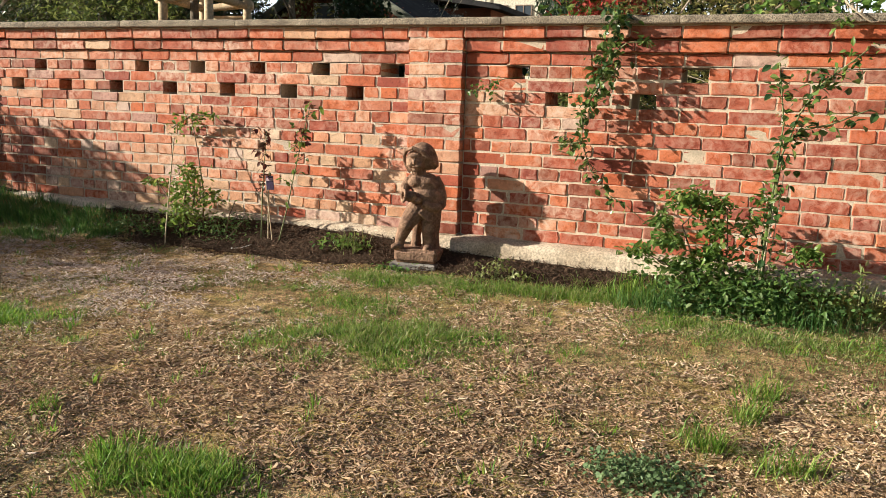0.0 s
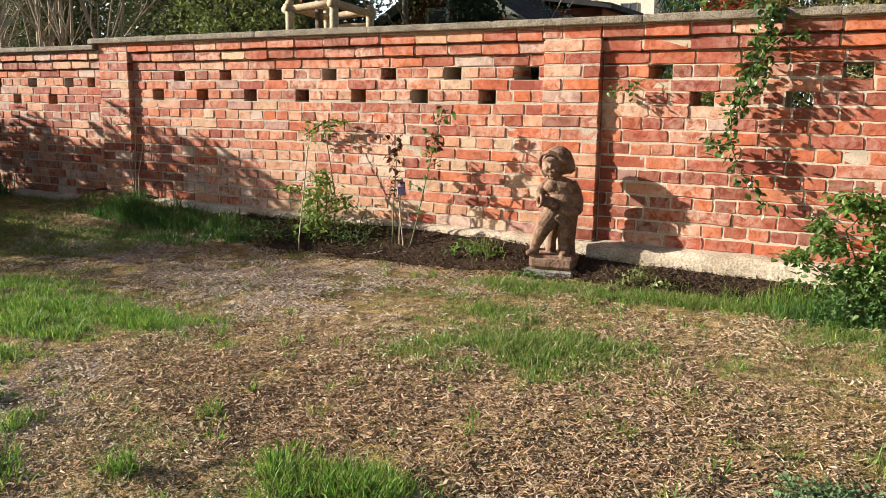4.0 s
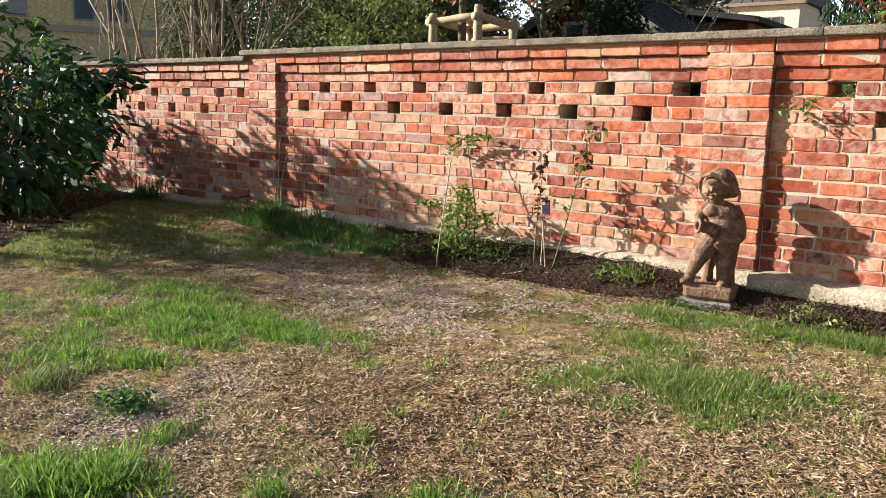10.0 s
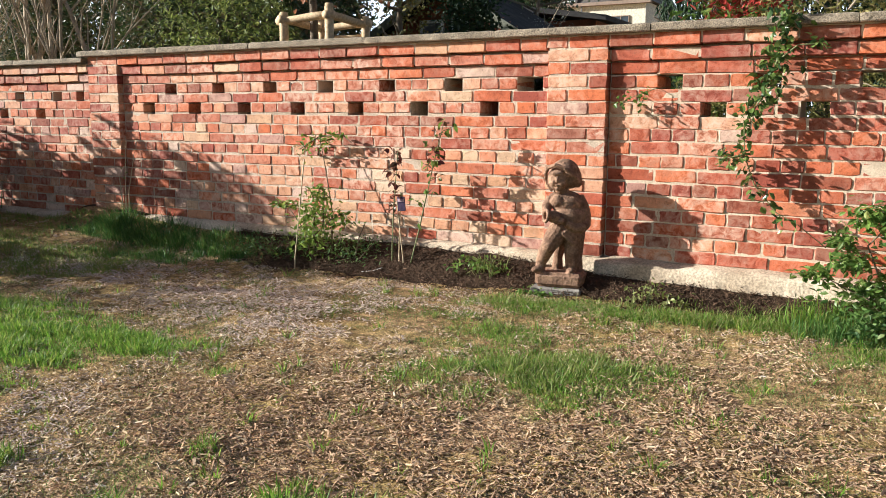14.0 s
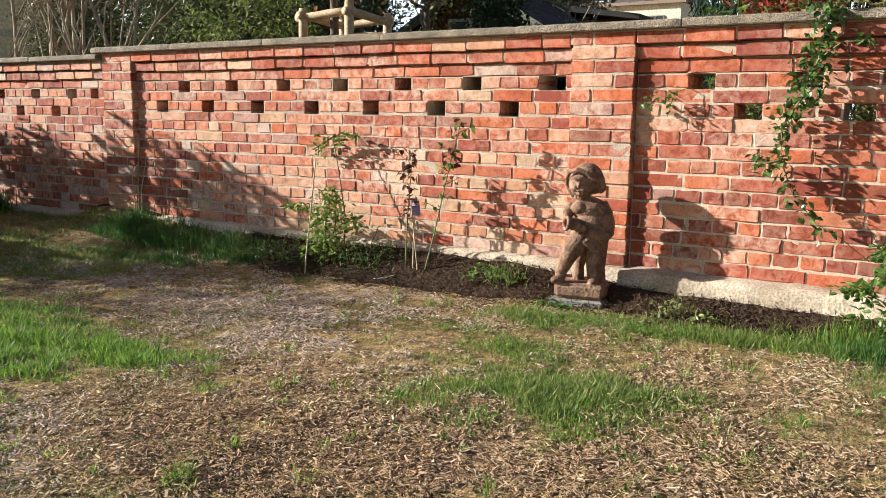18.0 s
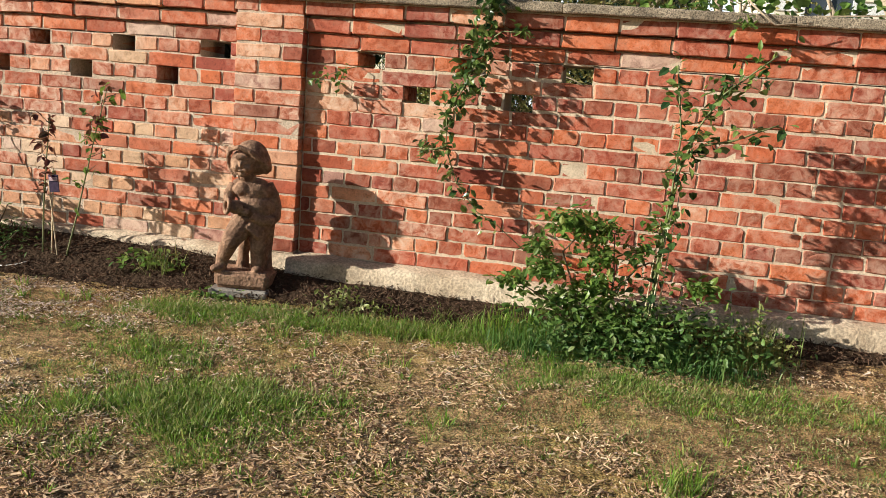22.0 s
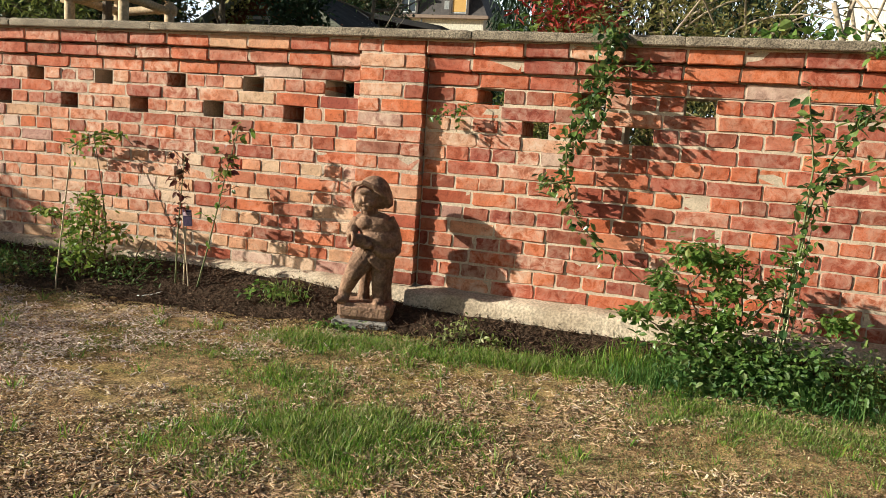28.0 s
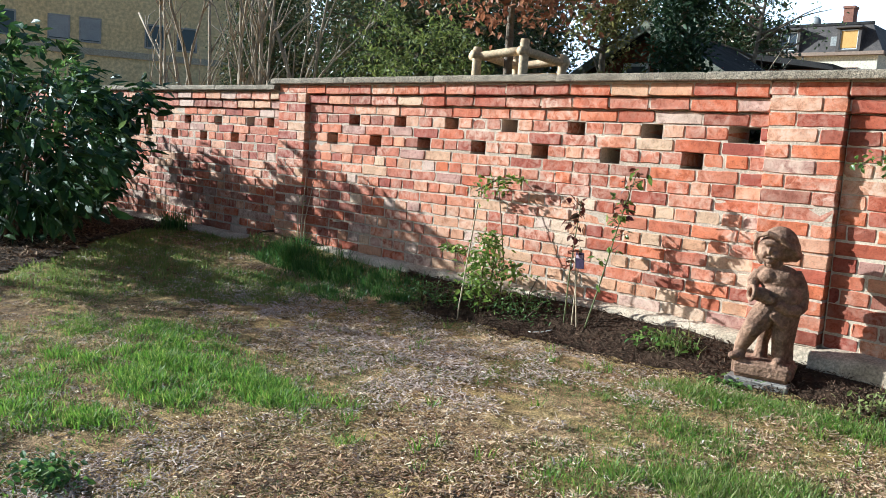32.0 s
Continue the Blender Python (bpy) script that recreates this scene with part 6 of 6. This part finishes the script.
def board_shed():
    """The red-brown boarded shed with a mossy gable."""
    top = empty("wooden_shed", (-2.35, 9.3, G0), "red-brown boarded shed with a mossy gable roof", "shed")
    w, h, r = 1.75, 2.5, 3.54
    k = 0
    x = -w
    while x < w - 0.01:
        z1 = h + (r - h) * (1 - abs(x + 0.07) / w) - 0.03
        part("board", boxed(x, x + 0.135, -0.012 * (k % 2), 0.03, 0, z1), board_red, top)
        x += 0.14
        k += 1
    part("side_wall", boxed(-w, -w + 0.1, 0.03, 3.0, 0, h), board_red, top)
    part("side_wall", boxed(w - 0.1, w, 0.03, 3.0, 0, h), board_red, top)
    for s in (-1, 1):
        bm = bmesh.new()
        a = [(0, r), (s * (w + 0.35), h - 0.22), (s * (w + 0.35), h - 0.34), (0, r - 0.12)]
        front = [bm.verts.new((x, -0.35, z)) for x, z in a]
        back = [bm.verts.new((x, 3.2, z)) for x, z in a]
        for i in range(4):
            bm.faces.new((front[i], front[(i + 1) % 4], back[(i + 1) % 4], back[i]))
        bm.faces.new(front[::-1])
        bm.faces.new(back)
        part("roof", bm, felt, top)
        bm = bmesh.new()
        b = [(0, r + 0.03), (s * (w + 0.37), h - 0.2), (s * (w + 0.37), h - 0.38), (0, r - 0.17)]
        front = [bm.verts.new((x, -0.40, z)) for x, z in b]
        back = [bm.verts.new((x, -0.355, z)) for x, z in b]
        for i in range(4):
            bm.faces.new((front[i], front[(i + 1) % 4], back[(i + 1) % 4], back[i]))
        bm.faces.new(front[::-1])
        bm.faces.new(back)
        part("verge_board", bm, verge, top, "pale mossy verge board")
    pane_window(top, (-0.32, -0.05, 2.24), 0.52, 0.62, frame_white, 0.08, 0)
    pane_window(top, (0.30, -0.05, 2.24), 0.36, 0.62, frame_white, 0.08, 0)
    crown("ivy", top, np.array((-0.9, -0.55, 2.7)), np.array((1.0, 0.25, 0.8)), 90, 8, 0.07, olive_leaf, 470, 0.6, 0.5, low=1.0, label="ivy that hangs over the boards")
    crown("ivy", top, np.array((0.5, -0.45, 3.3)), np.array((0.9, 0.2, 0.4)), 34, 7, 0.07, ivy_leaf, 472, 0.6, 0.5, label="ivy that hangs over the gable")


board_shed()


def low_shed():
    """The dark low shed with a felt roof and its downpipe."""
    top = empty("dark_shed", (-2.4, 14.5, G0), "low dark shed with a felt roof and a pale downpipe", "shed")
    part("wall", boxed(-1.9, 1.2, 0, 3, 0, 3.35), board_red, top)
    # dark panel on the closed wall, standing in for shade inside a doorway
    part("door_opening", boxed(-0.1, 0.5, -0.04, -0.002, 0.9, 3.2), felt, top)
    bm = bmesh.new()
    a = [(-2.2, 3.95), (1.6, 3.38), (1.6, 3.26), (-2.2, 3.82)]
    f = [bm.verts.new((x, -0.5, z)) for x, z in a]
    b = [bm.verts.new((x, 3.3, z)) for x, z in a]
    for i in range(4):
        bm.faces.new((f[i], f[(i + 1) % 4], b[(i + 1) % 4], b[i]))
    bm.faces.new(f[::-1])
    bm.faces.new(b)
    part("roof", bm, felt, top)
    bm = bmesh.new()
    tube(bm, [(-0.9, -0.55, 2.9), (-0.9, -0.55, 3.25), (-0.6, -0.55, 3.35), (-0.2, -0.55, 3.5)], [0.04] * 4, 8)
    part("downpipe", bm, zinc, top, smooth=True)
    bm = bmesh.new()
    a = [(-2.2, 3.5), (-0.9, 2.7), (-0.9, 2.5), (-2.2, 3.3)]
    f = [bm.verts.new((x, -1.2, z)) for x, z in a]
    b = [bm.verts.new((x, -0.2, z)) for x, z in a]
    for i in range(4):
        bm.faces.new((f[i], f[(i + 1) % 4], b[(i + 1) % 4], b[i]))
    bm.faces.new(f[::-1])
    bm.faces.new(b)
    part("lean_to_roof", bm, verge, top)


low_shed()


def white_house():
    """The cream house with a slate mansard roof, dormers and a chimney."""
    top = empty("cream_house", (-18.1, 64.2, -0.8), "cream rendered house with a dark slate mansard roof", "house")
    top.scale = (1.1, 1.2, 1.2)
    part("wall", boxed(-3.7, 3.4, 0, 8, -0.9, 9.4), render_white, top)
    bm = bmesh.new()
    lo = [(-4.0, -0.25), (3.75, -0.25), (3.75, 8.2), (-4.0, 8.2)]
    hi = [(-3.4, 0.7), (2.6, 0.7), (2.6, 7.4), (-3.4, 7.4)]
    a = [bm.verts.new((x, y, 9.45)) for x, y in lo]
    b = [bm.verts.new((x, y, 11.35)) for x, y in hi]
    for i in range(4):
        bm.faces.new((a[i], a[(i + 1) % 4], b[(i + 1) % 4], b[i]))
    bm.faces.new(a[::-1])
    bm.faces.new(b)
    part("roof", bm, slate, top)
    part("eaves_board", boxed(-4.1, 3.85, -0.4, 0.05, 9.25, 9.47), frame_stone, top)
    part("ridge", boxed(-3.5, 2.7, 0.62, 0.8, 11.33, 11.5), felt, top)
    for x, w, bl, cr in ((-2.75, 1.25, None, 1), (1.45, 1.2, blind_yellow, 0)):
        d = part("dormer", boxed(x - w / 2 - 0.2, x + w / 2 + 0.2, -0.35, 1.2, 9.5, 9.6), slate, top)
        part("cheek", boxed(x - w / 2 - 0.2, x - w / 2, -0.3, 1.2, 9.601, 10.95), slate, d)
        part("cheek", boxed(x + w / 2, x + w / 2 + 0.2, -0.3, 1.2, 9.601, 10.95), slate, d)
        part("dormer_roof", boxed(x - w / 2 - 0.3, x + w / 2 + 0.3, -0.5, 1.2, 10.951, 11.1, 0.03), slate, d)
        pane_window(d, (x, -0.2, 9.62), w, 1.25, frame_white, 0.1, cr, bl)
    part("skylight", boxed(0.15, 0.65, -0.02, 0.25, 9.8, 10.5), zinc, top)
    ch = part("chimney", boxed(-0.3, 0.45, 3.0, 3.8, 11.3, 13.0, 0.03), chimney_brick, top)
    part("chimney_cap", boxed(-0.35, 0.5, 2.95, 3.85, 12.85, 13.0), chimney_brick, ch)
    part("chimney", boxed(0.62, 1.1, 3.2, 3.8, 11.3, 11.9, 0.03), chimney_brick, top)
    bm = bmesh.new()
    tube(bm, [(-1.9, 2.5, 11.3), (-1.85, 2.5, 14.4)], [0.03, 0.02], 6)
    mast = part("aerial", bm, zinc, top)
    for z, l in ((13.6, 0.5), (14.0, 0.35)):
        bm = bmesh.new()
        tube(bm, [(-1.87 - l, 2.5, z), (-1.87 + l, 2.5, z + 0.1)], [0.015, 0.015], 5)
        part("aerial_arm", bm, zinc, mast)
    bm = bmesh.new()
    bmesh.ops.create_uvsphere(bm, u_segments=16, v_segments=8, radius=0.42, matrix=Matrix.Translation((-1.7, 1.6, 11.75)) @ Matrix.Diagonal((1, 0.35, 1, 1)))
    part("dish", bm, zinc, top, smooth=True)
    for x in (-2.6, -0.5, 1.5):
        pane_window(top, (x, -0.06, 7.0), 1.35, 1.5, frame_stone, 0.16, 1)
        pane_window(top, (x, -0.06, 3.6), 1.35, 1.6, frame_stone, 0.16, 1)
    bm = bmesh.new()
    tube(bm, [(-1.6, -0.2, 9.3), (-1.6, -0.15, 5), (-1.6, -0.15, 0.2)], [0.06] * 3, 8)
    part("downpipe", bm, zinc, top, smooth=True)
    far = empty("far_house", (-31.4, 75.0, G0), "far pale house with a dark roof", "house")
    part("wall", boxed(-5, 2.6, 0, 8, 0, 14.5), render_white, far)
    bm = bmesh.new()
    for s in (0,):
        a = [bm.verts.new(p) for p in ((-5.3, -0.4, 14.4), (2.9, -0.4, 14.4), (2.9, 8.4, 14.4), (-5.3, 8.4, 14.4), (-4.4, 3.5, 15.6), (2.0, 3.5, 15.6))]
        for q in ((0, 1, 5, 4), (2, 3, 4, 5), (1, 2, 5), (3, 0, 4), (3, 2, 1, 0)):
            bm.faces.new([a[i] for i in q])
    part("roof", bm, slate, far)
    part("chimney", boxed(0.6, 1.4, 3, 3.9, 15.0, 16.6), chimney_brick, far)


white_house()


def yellow_house():
    """The long yellow house far behind the bare shrubs."""
    top = empty("yellow_house", (-25.8, 11.7, G0), "yellow rendered apartment house with grey-framed windows", "house")
    top.rotation_euler = (0, 0, math.atan2(31.1, 16.0))
    part("wall", boxed(-9, 6.2, 0, 10, 0, 9.5), render_yellow, top)
    part("band", boxed(-9.05, 6.25, -0.08, -0.002, 3.75, 4.0), plain("grey_stone_band", (0.40, 0.36, 0.28), (0.5, 0.46, 0.36), 3, 30, 0.9), top)
    part("roof", boxed(-9.4, 6.6, -0.5, 10.4, 9.5, 9.8, 0.05), slate, top)
    shutter = plain("grey_roller_blind", (0.30, 0.32, 0.34), (0.40, 0.42, 0.44), 4, 40, 0.7)
    for k, x in enumerate((-7.2, -5.2, -3.35, -2.25, 0.1, 1.3, 4.35)):
        pane_window(top, (x, -0.03, 4.2), 0.78, 0.95, zinc, 0.12, 0, shutter if k in (2, 3, 6) else None)
        pane_window(top, (x, -0.03, 6.9), 0.78, 1.2, zinc, 0.12, 0)
        pane_window(top, (x, -0.03, 1.4), 0.78, 1.2, zinc, 0.12, 0)


yellow_house()


def blossom_tree():
    top = empty("spring_tree", (-1.9, 12.4, G0), "slender tree with the first small leaves of spring", "tree")
    limbs(top, [(0, 0, 0), (0.1, 0, 1.8), (0.0, 0.1, 3.0), (0.2, 0, 4.6)], 0.09, 1.5, 18, 480, bark, 0.4)
    crown("crown", top, np.array((0.0, 0, 3.9)), np.array((1.6, 1.0, 1.0)), 110, 7, 0.075, bud_leaf, 481, 0.5, 0.3, low=2.6, spreadc=0.12)
    g = np.random.default_rng(483)
    shrub = empty("silver_shrub", (-1.15, 11.0, G0), "low silvery twiggy shrub", "shrub")
    limbs(shrub, [(0, 0, 0), (0, 0, 1.4), (0.02, 0, 2.7)], 0.03, 0.7, 14, 484, bark_pale, 1.2, 5)
    crown("crown", shrub, np.array((0, 0, 2.6)), np.array((0.9, 0.4, 0.45)), 60, 6, 0.045, leafy("silvery_leaf", [(0.30, 0.31, 0.26), (0.42, 0.42, 0.36), (0.22, 0.24, 0.19)], 0.3, 0.6), 485, 0.4)


blossom_tree()


def thuja(place, seed, height=6.0, rx=0.95):
    top = empty("dark_conifer", place, "tall dark conifer with hanging sprays", "conifer")
    limbs(top, [(0, 0, 0), (0, 0, height * 0.5), (0.03, 0, height)], 0.12, 0.8, 10, seed, bark, 0.2)
    g = np.random.default_rng(seed)
    pts = []
    for k in range(1700):
        az, z = g.uniform(0, 2 * np.pi), height * g.uniform(0.05, 1) ** 0.9
        r = rx * (1.05 - 0.75 * z / height) * g.uniform(0.55, 1.1)
        a = np.array((r * math.cos(az), r * math.sin(az), z))
        pts.append(along([tuple(a), tuple(a * (1.07, 1.07, 1) - (0, 0, 0.18)), tuple(a * (1.1, 1.1, 1) - (0, 0, 0.42))], 17, 0.03, g))
    leaves("sprays", np.concatenate(pts), 0.10, 0.28, thuja_leaf, top, seed + 1, 1.2, spread=0.5, simple=True)


thuja((3.45, 5.6, G0), 490, 6.0, 0.85)
thuja((4.6, 6.4, G0), 494)
thuja((5.6, 6.0, G0), 498, 4.6)


def red_shrub():
    top = empty("red_leaved_shrub", (4.25, 2.7, G0), "evergreen shrub with bright red young leaves", "shrub")
    limbs(top, [(0, 0, 0), (0.02, 0, 0.8), (0, 0, 1.7)], 0.04, 0.7, 12, 500, bark, 0.9)
    crown("crown", top, np.array((0, 0, 1.3)), np.array((0.55, 0.5, 1.0)), 420, 9, 0.09, rose_leaf, 501, 0.4, 0.0, low=0.2, label="green leaves")
    crown("young_leaves", top, np.array((0.02, -0.05, 1.72)), np.array((0.36, 0.42, 0.72)), 260, 11, 0.085, red_leaf, 503, 0.32, -0.6, low=1.25, label="bright red young leaves")


red_shrub()


def hedge_right():
    """The rough olive hedge with long arching twigs, close behind the wall."""
    g = random.Random(510)
    for n, (x, y, rx, h) in enumerate(((5.0, 1.9, 0.6, 2.3), (5.6, 1.7, 0.6, 2.15), (6.4, 1.25, 0.5, 1.55), (4.4, 1.5, 0.45, 1.35))):
        top = empty("olive_hedge", (x, y, G0), "rough olive-green hedge with arching twigs behind the wall", "hedge", "hedge behind the wall")
        limbs(top, [(0, 0, 0), (0.02, 0, 0.8), (0, 0.02, h * 0.9)], 0.025, 0.6, 12, 511 + n, bark, 0.8, 5)
        crown("crown", top, np.array((0, 0, h * 0.62)), np.array((rx, 0.42, h * 0.55)), 560, 10, 0.05, olive_leaf, 520 + 3 * n, 0.5, 0.1, low=0.05, spreadc=0.06, gap=-0.4, simple=True)
        for k in range(5):
            a = Vector((g.uniform(-0.3, 0.3), g.uniform(-0.2, 0.1), h * 0.8))
            d = Vector((g.uniform(-0.5, 0.9), g.uniform(-0.5, 0), 0.55)).normalized()
            line = [a]
            for s in range(7):
                line.append(line[-1] + d * 0.15)
                d = (d + Vector((0.05, -0.02, -0.2))).normalized()
            bm = bmesh.new()
            tube(bm, line, [0.008 * (1 - 0.6 * s / 7) for s in range(8)], 5)
            part("twig", bm, bark_pale, top, smooth=True)


hedge_right()


def low_ivy(x, seed):
    """Dense dark ivy added close behind the wall, below its coping, to block sky light from the slots."""
    top = empty("ivy_hedge", (x, 0.62, G0), "dense dark ivy added behind the wall to keep light out of its slots", "ivy", "ivy behind the wall")
    limbs(top, [(0, 0.1, 0), (0.02, 0.1, 0.6), (0, 0.1, 1.2)], 0.02, 0.4, 6, seed, bark, 0.8, 5)
    crown("crown", top, np.array((0, 0.05, 0.95)), np.array((0.52, 0.22, 0.5)), 520, 9, 0.09, ivy_leaf, seed + 2, 0.8, 0.4, hollow=0.1, low=0.2, spreadc=0.06, gap=-0.9, simple=True)


for n in range(9):
    low_ivy(-0.1 + 0.46 * n, 560 + 5 * n)
for n in range(10):
    low_ivy(-5.4 + 0.5 * n, 620 + 5 * n)
for n, (x, y) in enumerate(((7.0, 1.3), (7.8, 1.2))):
    bare_shrub((x, y, G0), 3, 2.1, 0.4, 540 + n, "thin leafless shrub behind the wall")


def pale_house():
    """The cream boarded house beyond the right-hand end."""
    top = empty("pale_house", (9.6, 12.0, G0), "pale cream house wall with white window frames", "house")
    part("wall", boxed(-1.6, 6, 0, 6, 0, 5.2), render_white, top)
    part("roof", boxed(-1.9, 6.3, -0.4, 6.3, 5.2, 5.45, 0.05), slate, top)
    pane_window(top, (-0.7, -0.05, 2.2), 0.9, 1.5, frame_white, 0.14, 1)
    pane_window(top, (1.9, -0.05, 2.2), 0.9, 1.5, frame_white, 0.14, 1)
    for k in range(7):
        part("cladding_board", boxed(-1.6, 6, -0.03, -0.002, 2.0 + 0.22 * k, 2.19 + 0.22 * k), frame_white if k % 2 else render_white, top)


pale_house()


def coping_ivy():
    g = np.random.default_rng(550)
    top = empty("coping_ivy", (7.2, 0.15, TOP + 0.066), "ivy that creeps over the wall's coping", "ivy")
    main = [(-0.9, 0.25, 0.03), (-0.3, 0.1, 0.05), (0.2, 0.0, 0.04), (0.5, 0.15, 0.05), (1.1, 0.2, 0.05), (1.9, 0.1, 0.05)]
    drop = [(-0.3, 0.1, 0.05), (-0.3, -0.26, 0.0), (-0.28, -0.25, -0.05), (-0.1, -0.25, -0.055), (0.25, -0.25, -0.06)]
    thin = [(0.25, 0.0, 0.04), (0.25, -0.265, 0.02), (0.23, -0.27, -0.12), (0.26, -0.25, -0.22), (0.2, -0.24, -0.30)]
    stems("runner", [main, drop, thin], 0.004, bark_pale, top)
    a = np.r_[along([(0.15, 0.3, 0.08), (1.1, 0.3, 0.12), (2.3, 0.25, 0.10)], 820, 0.075, g), g.normal(0, 0.09, (190, 3)) + (0.78, 0.3, 0.20), along([(-1.6, 0.35, 0.06), (0.1, 0.4, 0.08)], 320, 0.05, g)]
    a[:, 1] = np.maximum(a[:, 1], 0.05)
    a[:, 2] = np.abs(a[:, 2]) + 0.01
    b = along(drop[2:], 46, 0.018, g)
    b[:, 1] = np.minimum(b[:, 1], -0.252)
    leaves("leaves", a, 0.055, 0.85, rose_leaf, top, 551, 0.2)
    leaves("hanging_leaves", b, 0.035, 0.8, ivy_leaf, top, 552, 0.5, "small dark ivy leaves under the coping's edge")
    twig = empty("arching_twig", (6.05, 0.5, 1.4), "long bare rose twig arching over the coping", "twig")
    stems("twig", [[(-0.9, 0.3, 0.15), (-0.7, 0.2, 0.42), (-0.3, 0.0, 0.50), (-0.02, -0.45, 0.22), (0.05, -0.62, 0.03)], [(-0.1, -0.3, 0.3), (0.05, -0.62, 0.06), (0.15, -0.64, -0.02), (0.3, -0.62, 0.0)]], 0.006, bark_pale, twig)
    leaves("leaves", g.normal(0, 0.02, (24, 3)) + (0.03, -0.63, -0.02), 0.045, 0.5, rose_leaf, twig, 553)


coping_ivy()
